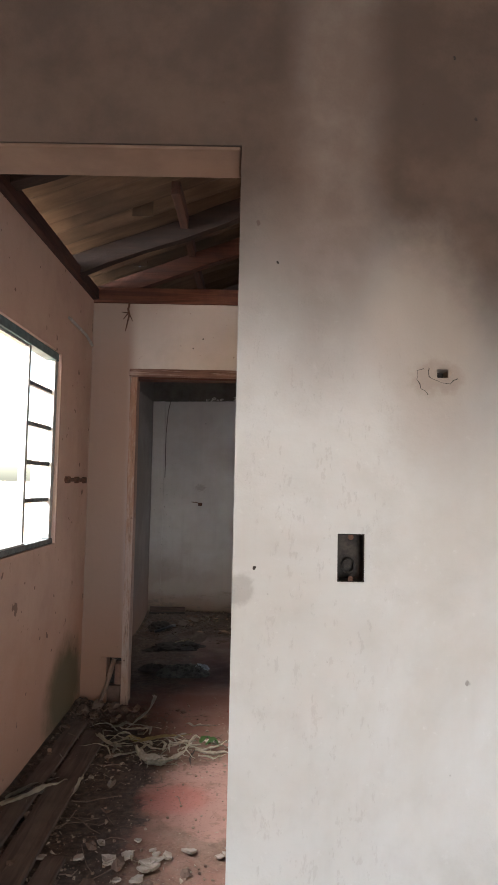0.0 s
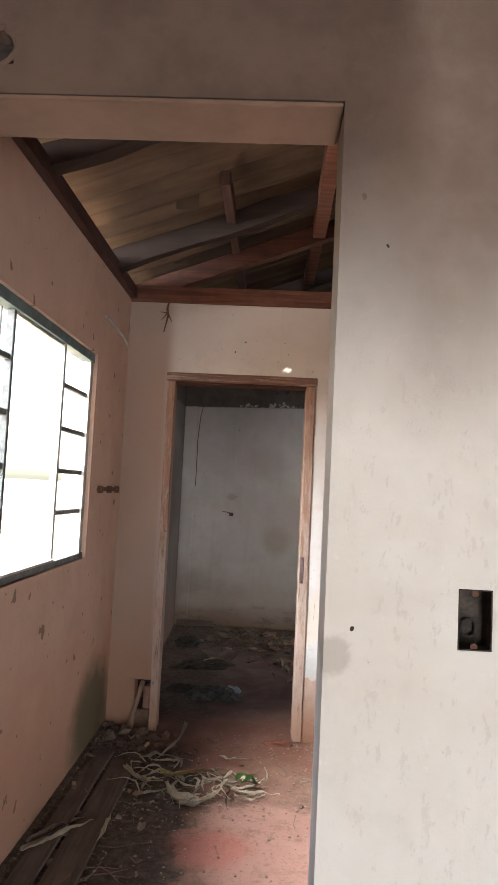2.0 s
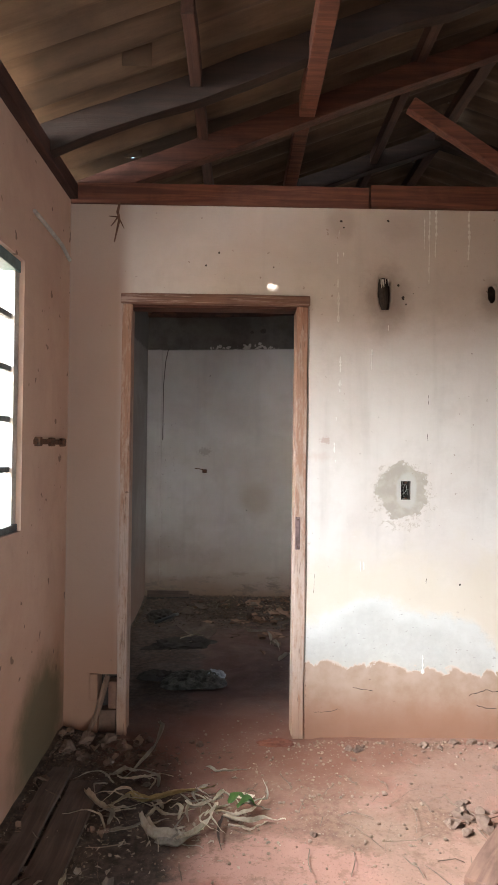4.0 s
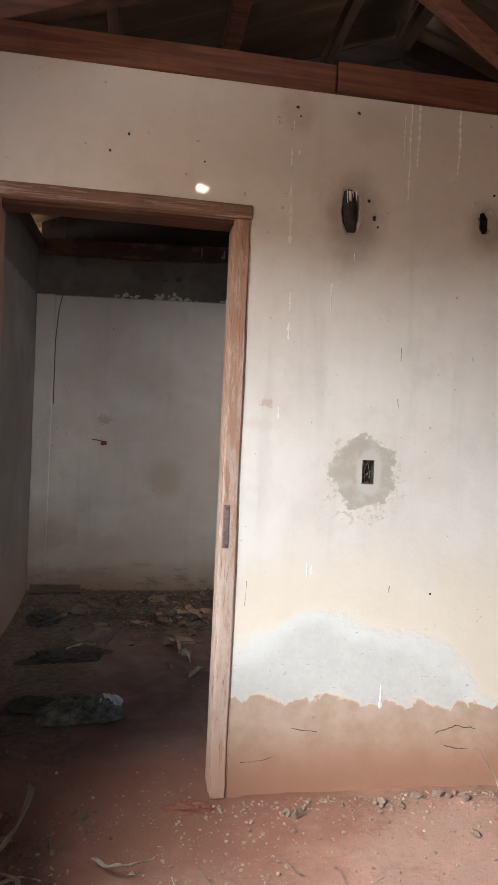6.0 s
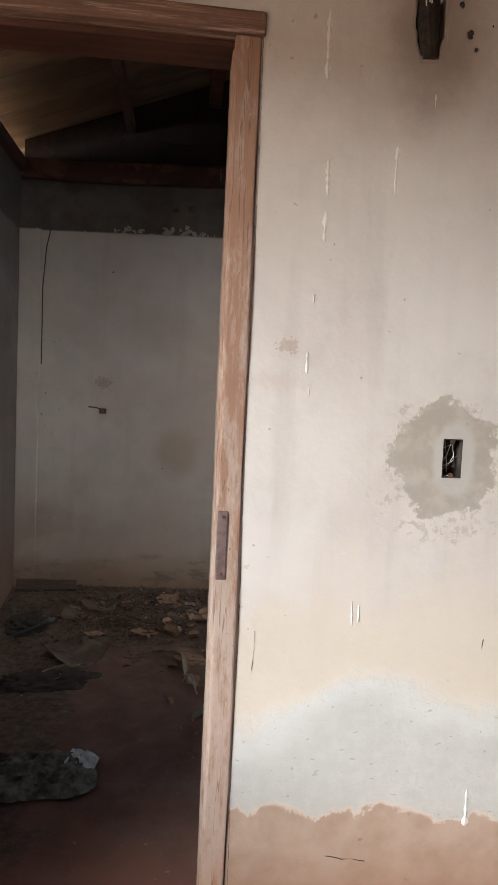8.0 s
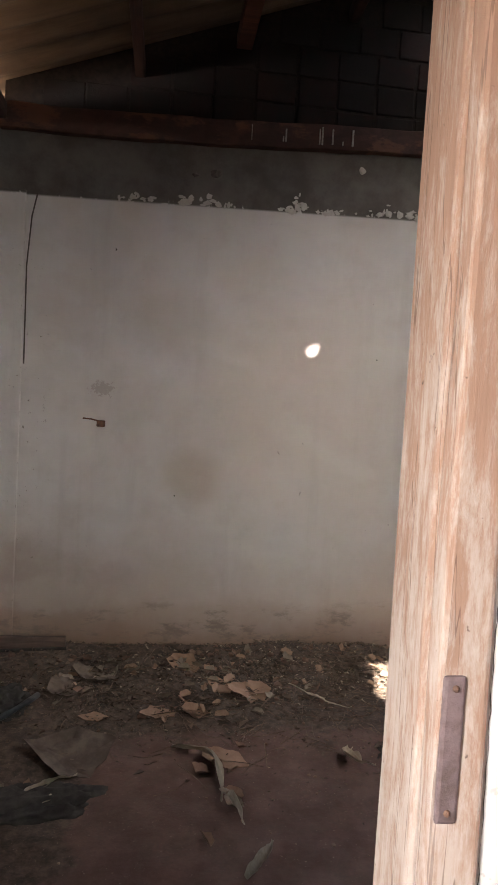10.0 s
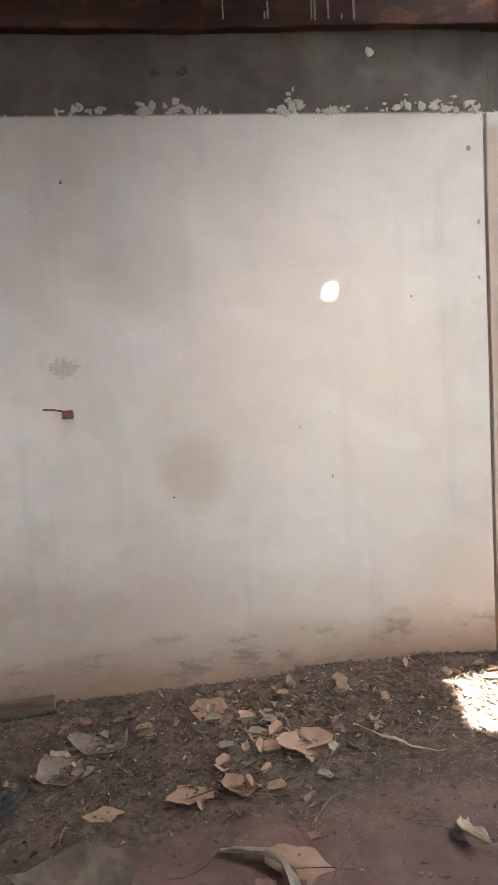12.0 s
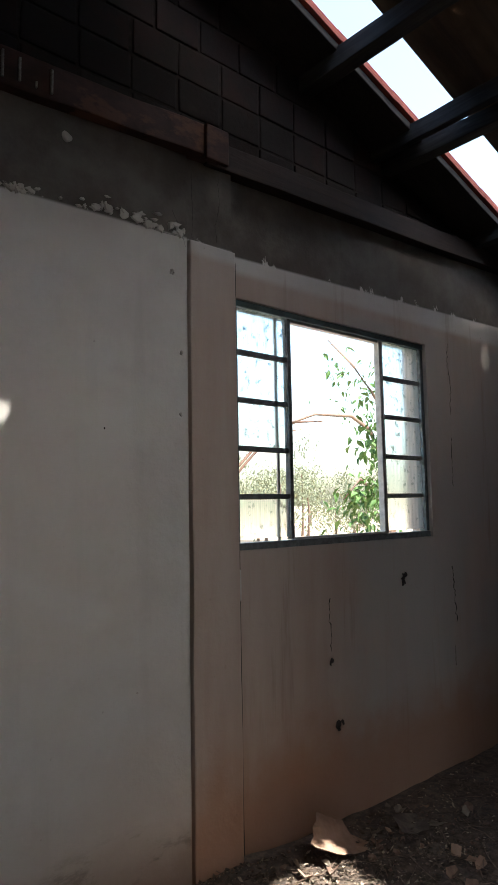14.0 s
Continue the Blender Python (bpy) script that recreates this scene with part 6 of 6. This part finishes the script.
sack()
crumple("cloth", -0.58, 6.02, 0.20, 0.08, 0.06, 5.0, CLOTH, "dark dirty cloth crumpled on the floor", "cloth", 1.2, 10)
crumple("cloth", 0.83, 6.25, 0.10, 0.08, 0.05, 8.0, CLOTH, "dark torn cloth crumpled on the floor", "cloth", 1.3, -30)
crumple("paper_scrap", 0.86, 6.22, 0.045, 0.06, 0.05, 9.5, PLASTIC, "greyish white crumpled paper on dark cloth", "paper", 1.2, -20)
crumple("cloth", -0.82, 6.70, 0.10, 0.12, 0.06, 12.0, CLOTH, "dark rag crumpled in the corner", "cloth", 1.2)
crumple("earth_mound", 0.02, 4.44, 0.08, 0.035, 0.035, 14.0, make_plain("red_earth", (0.22, 0.085, 0.055), (0.15, 0.055, 0.04), 20, 0.95), "low mound of red earth beside the door frame", "earth", 0.6)
bm = bmesh.new()
tube(bm, [(-0.84, 6.52, 0.03), (-0.76, 6.57, 0.05), (-0.70, 6.66, 0.06), (-0.68, 6.76, 0.04)], 0.013, 10)
tagged(part("hose", bm, make_plain("black_rubber_hose", (0.06, 0.07, 0.075), (0.03, 0.033, 0.036), 20, 0.4), smooth=True), "short black rubber hose bent on the floor", "hose")


def rock(x, y, r, seed, label="broken lump of plaster rubble on the floor"):
    bm = bmesh.new()
    bmesh.ops.create_icosphere(bm, subdivisions=2, radius=r * 0.8)
    for v in bm.verts:
        v.co = v.co * (1 + 0.9 * noise.noise(v.co / r * 1.3 + Vector((seed, 0, 0))) + 0.25 * noise.noise(v.co / r * 4 + Vector((0, seed, 0))))
    rnd = random.Random(int(seed * 100))
    for _ in range(7):
        n = Vector((rnd.gauss(0, 1), rnd.gauss(0, 1), rnd.gauss(0, 1))).normalized()
        d = r * rnd.uniform(0.5, 0.72)
        for v in bm.verts:
            over = v.co.dot(n) - d
            if over > 0:
                v.co -= n * over
    for v in bm.verts:
        v.co.z = max(v.co.z * 0.75, -r * 0.3)
    ob = part("rubble_lump", bm, STONE)
    ob.matrix_world = pose(x, y, heap(x, y) + r * 0.25, 0, 0, seed * 50)
    tagged(ob, label, "rubble", "rubble lumps")


for k, (x, y, r) in enumerate(((0.72, 3.82, 0.045), (0.78, 3.74, 0.05), (0.70, 3.70, 0.03), (0.66, 3.76, 0.035), (0.80, 3.85, 0.03), (0.74, 3.90, 0.025), (0.36, 4.36, 0.022), (0.40, 4.35, 0.027), (0.43, 4.38, 0.02), (0.37, 4.27, 0.015),
                               (0.45, 3.98, 0.017), (0.12, 3.70, 0.02), (0.88, 4.42, 0.03), (0.97, 4.43, 0.028), (1.06, 4.40, 0.03), (0.80, 4.38, 0.02), (1.0, 4.2, 0.022), (-0.70, 4.35, 0.05), (-0.66, 4.28, 0.035), (-0.78, 4.40, 0.045), (-0.88, 4.38, 0.05), (-0.60, 4.46, 0.03),
                               (-0.95, 4.28, 0.05), (-0.86, 4.22, 0.035), (-0.35, 4.42, 0.028), (-0.39, 4.45, 0.02), (-0.3, 2.62, 0.03), (-0.42, 2.72, 0.035), (-0.5, 2.60, 0.04), (-0.16, 2.70, 0.028), (-0.55, 2.85, 0.03), (-0.20, 2.52, 0.03), (0.02, 2.62, 0.022))):
    rock(x, y, r, k * 0.73 + 1)


def scatter(name, label, category, material, count, places, maker, seed):
    """Loose small stuff in one mesh; places are (x, y, spread_x, spread_y, weight)."""
    rnd = random.Random(seed)
    verts, faces = [], []
    weights = [p[4] for p in places]
    for _ in range(count):
        p = rnd.choices(places, weights)[0]
        x, y = rnd.gauss(p[0], p[2]), rnd.gauss(p[1], p[3])
        x = min(max(x, XL + 0.03), XR - 0.05)
        if y > 4.64:
            y = min(y, YC - 0.02)
        elif 4.46 < y and not -0.66 < x < 0.05:
            y = 4.46 - (y - 4.46)
        if y < 1.74:
            continue
        vs, fs = maker(rnd)
        n = len(verts)
        h = heap(x, y)
        verts += [(x + v[0], y + v[1], h + v[2]) for v in vs]
        faces += [[n + i for i in f] for f in fs]
    me = bpy.data.meshes.new(name)
    me.from_pydata(verts, [], faces)
    me.materials.append(material)
    return tagged(new(name, me), label, category, kind="stuff")


bm = bmesh.new()
bmesh.ops.create_icosphere(bm, subdivisions=1, radius=1.0)
ICO_VERTS = [tuple(v.co) for v in bm.verts]
ICO_FACES = [tuple(v.index for v in f.verts) for f in bm.faces]
bm.free()


def pebble(rnd, big=1.0):
    r = big * 0.0013 + big * 0.0075 * rnd.random() ** 5
    vs = []
    squash = rnd.uniform(0.45, 0.85)
    for a, b, c in ICO_VERTS:
        k = r * rnd.uniform(0.72, 1.18)
        vs.append((a * k, b * k, c * k * squash + r * 0.35))
    return vs, ICO_FACES


def leaf_bit(rnd, big=1.0):
    l = big * (0.005 + 0.022 * rnd.random() ** 2.0)
    w = l * rnd.uniform(0.25, 0.7)
    a, tilt, cup = rnd.random() * math.tau, rnd.uniform(-0.5, 0.5), rnd.uniform(0.0, 0.6) * w
    ca, sa = math.cos(a), math.sin(a)
    pts = [(-l / 2, rnd.uniform(-0.3, 0.3) * w, 0), (l * rnd.uniform(-0.4, 0.2), w / 2, cup), (l / 2, rnd.uniform(-0.4, 0.4) * w, 0.3 * cup), (l * rnd.uniform(-0.3, 0.4), -w / 2, cup), (0, 0, -0.1 * cup)]
    z0 = rnd.uniform(0.002, 0.014)
    vs = [(x * ca - y * sa, x * sa + y * ca, max(0.001, z + z0 + x * math.sin(tilt))) for x, y, z in pts]
    vs += [(x, y, z - 0.001) for x, y, z in vs]
    top = [(0, 4, 1), (1, 4, 2), (2, 4, 3), (3, 4, 0)]
    return vs, top + [tuple(i + 5 for i in f[::-1]) for f in top]


def twig_bit(rnd):
    l, r, a = rnd.uniform(0.04, 0.22), rnd.uniform(0.0008, 0.0025), rnd.random() * math.tau
    ca, sa = math.cos(a), math.sin(a)
    vs, fs = [], []
    bend = rnd.uniform(-0.25, 0.25) * l
    for i in range(4):
        u = i / 3 - 0.5
        off = bend * (0.25 - u * u)
        z = 0.004 + rnd.uniform(0, 0.02)
        for k in range(3):
            b = k * math.tau / 3
            vs.append((u * l * ca - (off + r * math.cos(b)) * sa, u * l * sa + (off + r * math.cos(b)) * ca, z + r * math.sin(b)))
    for i in range(3):
        for k in range(3):
            fs.append((i * 3 + k, i * 3 + (k + 1) % 3, i * 3 + 3 + (k + 1) % 3, i * 3 + 3 + k))
    return vs, fs


PALE_BITS = make_plain("pale_plaster_crumbs", (0.40, 0.30, 0.23), (0.27, 0.185, 0.135), 30, 0.95, vary=0.6)
PALE_LITTER = make_plain("pale_leaf_bits", (0.52, 0.44, 0.34), (0.36, 0.28, 0.21), 30, 0.9, vary=0.6)
scatter("gravel", "crumbled plaster and grit over the red floor", "gravel", PALE_BITS, 3600,
        [(0.15, 4.0, 0.28, 0.28, 5), (0.5, 3.7, 0.5, 0.4, 1.6), (0.9, 4.38, 0.5, 0.07, 3), (-0.5, 3.4, 0.35, 0.6, 2), (-0.3, 2.6, 0.3, 0.25, 2), (0.0, 4.5, 0.2, 0.12, 1), (0.2, 5.6, 0.5, 0.5, 0.6), (1.35, 6.9, 0.45, 0.2, 2.0)], pebble, 1)
scatter("dirt_crumbs", "dark dirt crumbs over the floor", "dirt", STONE, 4500,
        [(-0.85, 3.4, 0.14, 0.7, 3), (-0.8, 4.3, 0.2, 0.12, 2), (0.5, 4.1, 0.5, 0.3, 2), (0.9, 4.4, 0.5, 0.06, 2), (0.2, 6.95, 0.7, 0.25, 3), (1.9, 6.7, 0.7, 0.35, 2), (-0.2, 2.5, 0.4, 0.3, 2), (0.8, 6.4, 0.5, 0.3, 1)], pebble, 2)
scatter("leaf_litter", "brown dry leaf litter over the back of the room", "leaf litter", LITTER, 20000,
        [(0.3, 7.05, 0.7, 0.14, 5), (0.2, 6.75, 0.6, 0.2, 4), (1.3, 7.0, 0.35, 0.16, 4), (2.2, 6.9, 0.5, 0.25, 4), (-0.6, 6.85, 0.25, 0.25, 2), (-0.85, 3.3, 0.12, 0.7, 2), (-0.75, 4.25, 0.2, 0.15, 1), (2.6, 6.2, 0.6, 0.6, 2), (0.9, 6.3, 0.4, 0.25, 0.7)], leaf_bit, 3)
scatter("large_dry_leaves", "curled brown dry leaves over the litter", "leaf litter", LITTER, 420,
        [(0.3, 7.0, 0.7, 0.16, 5), (0.2, 6.7, 0.6, 0.2, 4), (1.3, 7.0, 0.4, 0.16, 3), (2.2, 6.9, 0.5, 0.25, 4), (-0.6, 6.85, 0.25, 0.25, 3), (-0.85, 3.3, 0.12, 0.6, 2), (2.6, 6.2, 0.6, 0.6, 2)], lambda r: leaf_bit(r, 2.6), 9)
scatter("clods", "dark earth clods against the foot of the walls", "dirt", STONE, 500,
        [(0.3, 7.15, 0.7, 0.08, 4), (0.2, 6.9, 0.6, 0.15, 2), (-0.85, 4.35, 0.12, 0.10, 2), (-0.9, 3.5, 0.07, 0.5, 2), (0.9, 4.42, 0.4, 0.04, 1.5), (2.2, 7.0, 0.5, 0.2, 3), (0.75, 3.8, 0.08, 0.08, 1)], lambda r: pebble(r, 3.2), 10)
scatter("pale_leaf_bits", "pale dry leaf and bark bits on the floor", "leaf litter", PALE_LITTER, 2400,
        [(1.3, 6.98, 0.4, 0.15, 4), (0.4, 7.0, 0.6, 0.18, 3), (-0.5, 3.75, 0.25, 0.2, 2), (-0.85, 3.2, 0.12, 0.6, 1), (2.2, 6.9, 0.5, 0.25, 2), (-0.3, 2.6, 0.3, 0.2, 1)], leaf_bit, 4)
scatter("twigs", "thin dry twigs and straw over the floor", "twigs", TWIG, 750,
        [(0.85, 6.98, 0.2, 0.12, 4), (0.5, 6.6, 0.5, 0.3, 3), (0.2, 7.0, 0.6, 0.15, 2), (0.3, 3.7, 0.4, 0.4, 0.7), (-0.6, 3.4, 0.2, 0.5, 1), (1.8, 6.8, 0.5, 0.25, 2)], twig_bit, 5)


# ---- outside ----
BARK = make_wood("grey_brown_bark", (0.22, 0.15, 0.11), (0.11, 0.075, 0.055), (9, 9, 2), world_space=True)
BARK_RED = make_wood("reddish_dead_branch", (0.15, 0.085, 0.06), (0.07, 0.04, 0.03), (9, 9, 2), world_space=True)
LEAF = make_plain("green_tree_leaf", (0.10, 0.19, 0.045), (0.065, 0.13, 0.035), 6, 0.55, vary=0.5)
SHRUB = make_plain("dusty_olive_shrub", (0.25, 0.27, 0.18), (0.17, 0.19, 0.115), 2, 0.9, vary=0.5)


def leaves(spots, size, seed, per):
    """Many small folded leaves round the given spots (x, y, z, spread)."""
    rnd = random.Random(seed)
    verts, faces = [], []
    for x, y, z, s in spots:
        for _ in range(per):
            c = Vector((rnd.gauss(x, s), rnd.gauss(y, s), rnd.gauss(z, s * 0.8)))
            m = Euler((rnd.uniform(-1.0, 1.0), rnd.uniform(0.2, 1.3), rnd.random() * math.tau)).to_matrix()
            l = size * rnd.uniform(0.6, 1.2)
            w = l * rnd.uniform(0.38, 0.52)
            n = len(verts)
            for p in ((0, 0, 0), (l * 0.35, w / 2, 0.10 * l), (l * 0.75, w * 0.32, 0.06 * l), (l, 0, -0.12 * l), (l * 0.75, -w * 0.32, 0.06 * l), (l * 0.35, -w / 2, 0.10 * l), (l * 0.5, 0, 0)):
                verts.append(tuple(c + m @ Vector(p)))
            faces += [(n, n + 1, n + 6), (n + 1, n + 2, n + 6), (n + 2, n + 3, n + 6), (n + 3, n + 4, n + 6), (n + 4, n + 5, n + 6), (n + 5, n, n + 6)]
    return verts, faces


def tree(label, trunk, limbs, spots, size, per, seed):
    ob = thing("tree", label, "tree", at=(0, 0, 0))
    bm = bmesh.new()
    tube(bm, trunk[0], trunk[1], 10)
    part("trunk", bm, BARK, ob, smooth=True)
    for pts, radii in limbs:
        bm = bmesh.new()
        tube(bm, pts, radii, 7)
        part("limb", bm, BARK, ob, smooth=True)
    verts, faces = leaves(spots, size, seed, per)
    me = bpy.data.meshes.new("crown")
    me.from_pydata(verts, [], faces)
    me.materials.append(LEAF)
    crown = new("crown", me)
    crown.parent = ob
    return ob


def outside():
    young = tree("leafy young tree behind the house near the window",
         ([(5.6, 9.7, -0.12), (5.55, 9.65, 0.8), (5.5, 9.6, 1.7), (5.45, 9.6, 2.8)], [0.09, 0.08, 0.06, 0.03]),
         [([(5.5, 9.6, 1.6), (5.1, 9.5, 2.1), (4.7, 9.4, 2.2), (4.2, 9.4, 2.18), (3.8, 9.4, 2.05)], [0.035, 0.025, 0.016, 0.012, 0.008]),
          ([(5.5, 9.6, 1.9), (5.1, 9.4, 2.4), (4.75, 9.4, 2.7), (4.4, 9.4, 2.9)], [0.03, 0.02, 0.012, 0.005]),
          ([(5.5, 9.6, 1.0), (5.1, 9.5, 1.5), (4.8, 9.4, 1.6), (4.55, 9.4, 1.4)], [0.03, 0.02, 0.012, 0.006])],
         [(4.98, 9.4, 1.25, 0.11), (4.85, 9.4, 1.5, 0.12), (5.05, 9.4, 1.5, 0.12), (4.75, 9.4, 1.42, 0.08), (5.0, 9.4, 1.05, 0.12), (5.0, 9.4, 1.32, 0.10), (5.2, 9.5, 1.85, 0.13), (5.12, 9.4, 2.15, 0.10), (5.05, 9.4, 2.0, 0.10), (5.2, 9.5, 2.4, 0.2), (5.3, 9.6, 1.2, 0.25), (5.4, 9.6, 2.9, 0.3)], 0.11, 40, 3)
    verts, faces = leaves([(4.72, 9.4, 2.42, 0.16), (4.5, 9.4, 2.66, 0.10), (4.95, 9.4, 2.3, 0.12)], 0.06, 21, 26)
    me = bpy.data.meshes.new("leaf_spray")
    me.from_pydata(verts, [], faces)
    me.materials.append(LEAF)
    spray = new("leaf_spray", me)
    spray.parent = young
    tagged(spray, "thin spray of small green leaves", kind="stuff")
    for pts in ([(3.0, 9.3, 1.45), (3.28, 9.4, 1.68), (3.47, 9.4, 1.85), (3.62, 9.42, 1.98), (4.0, 9.45, 2.10), (4.4, 9.5, 2.14)], [(3.02, 9.38, 1.40), (3.35, 9.4, 1.70), (3.6, 9.4, 1.92), (3.95, 9.4, 2.02)], [(2.95, 9.4, 1.38), (2.4, 9.5, 0.6), (2.2, 9.5, -0.12)]):
        bm = bmesh.new()
        tube(bm, pts, [0.012] * (len(pts) - 1) + [0.006], 7)
        tagged(part("dead_branch", bm, BARK_RED, smooth=True), "reddish dead branch leaning behind the window", "branch")
    # tall tree beside the house, added unseen; crown over the ridge shades the open strip
    c = Vector((2.4, 6.95, 3.35)) + SUN_FROM * 6.0
    spots = [(c.x + dx, c.y + dy, c.z + dz, 0.24) for dx in frange(-1.5, 2.2, 12) for dy, dz in ((-0.15, 0.0), (0.15, 0.25))]
    tree("unseen tall tree added to shade the open roof strip",
         ([(6.4, 3.2, -0.12), (6.3, 3.3, 2.5), (6.0, 3.5, 5.0), (5.4, 3.7, 7.2)], [0.28, 0.24, 0.19, 0.13]),
         [([(5.4, 3.7, 7.2), (4.4, 3.9, 8.2), (3.2, c.y, c.z - 0.1), (c.x, c.y, c.z), (c.x - 1.4, c.y, c.z)], [0.12, 0.09, 0.07, 0.05, 0.015]),
          ([(6.0, 3.5, 5.0), (6.8, 3.0, 6.3), (7.4, 2.8, 7.4)], [0.10, 0.07, 0.03])],
         spots + [(6.8, 3.0, 6.6, 0.6), (7.4, 2.8, 7.6, 0.6), (5.4, 3.7, 7.8, 0.5)], 0.17, 190, 8)
    # shrubs far behind
    rnd = random.Random(4)
    for k in range(60):
        a = rnd.uniform(25, 62)
        d = rnd.uniform(24, 48)
        x, y = d * math.sin(radians(a)), 5 + d * math.cos(radians(a))
        h = rnd.uniform(1.2, 4.2)
        ob = thing("shrub", "dusty olive shrub far behind the house", "shrub", group="shrubs behind the house")
        bm = bmesh.new()
        tube(bm, [(x, y, -0.12), (x + 0.1, y, h * 0.5), (x, y, h * 0.8)], [0.08, 0.05, 0.02], 6)
        part("stem", bm, BARK, ob)
        spots = [(x + rnd.gauss(0, 0.8), y + rnd.gauss(0, 0.8), h * rnd.uniform(0.3, 1.0), 0.35) for _ in range(9)]
        verts, faces = leaves(spots, 0.15, k, 110)
        me = bpy.data.meshes.new("crown")
        me.from_pydata(verts, [], faces)
        me.materials.append(SHRUB)
        new("crown", me).parent = ob


outside()
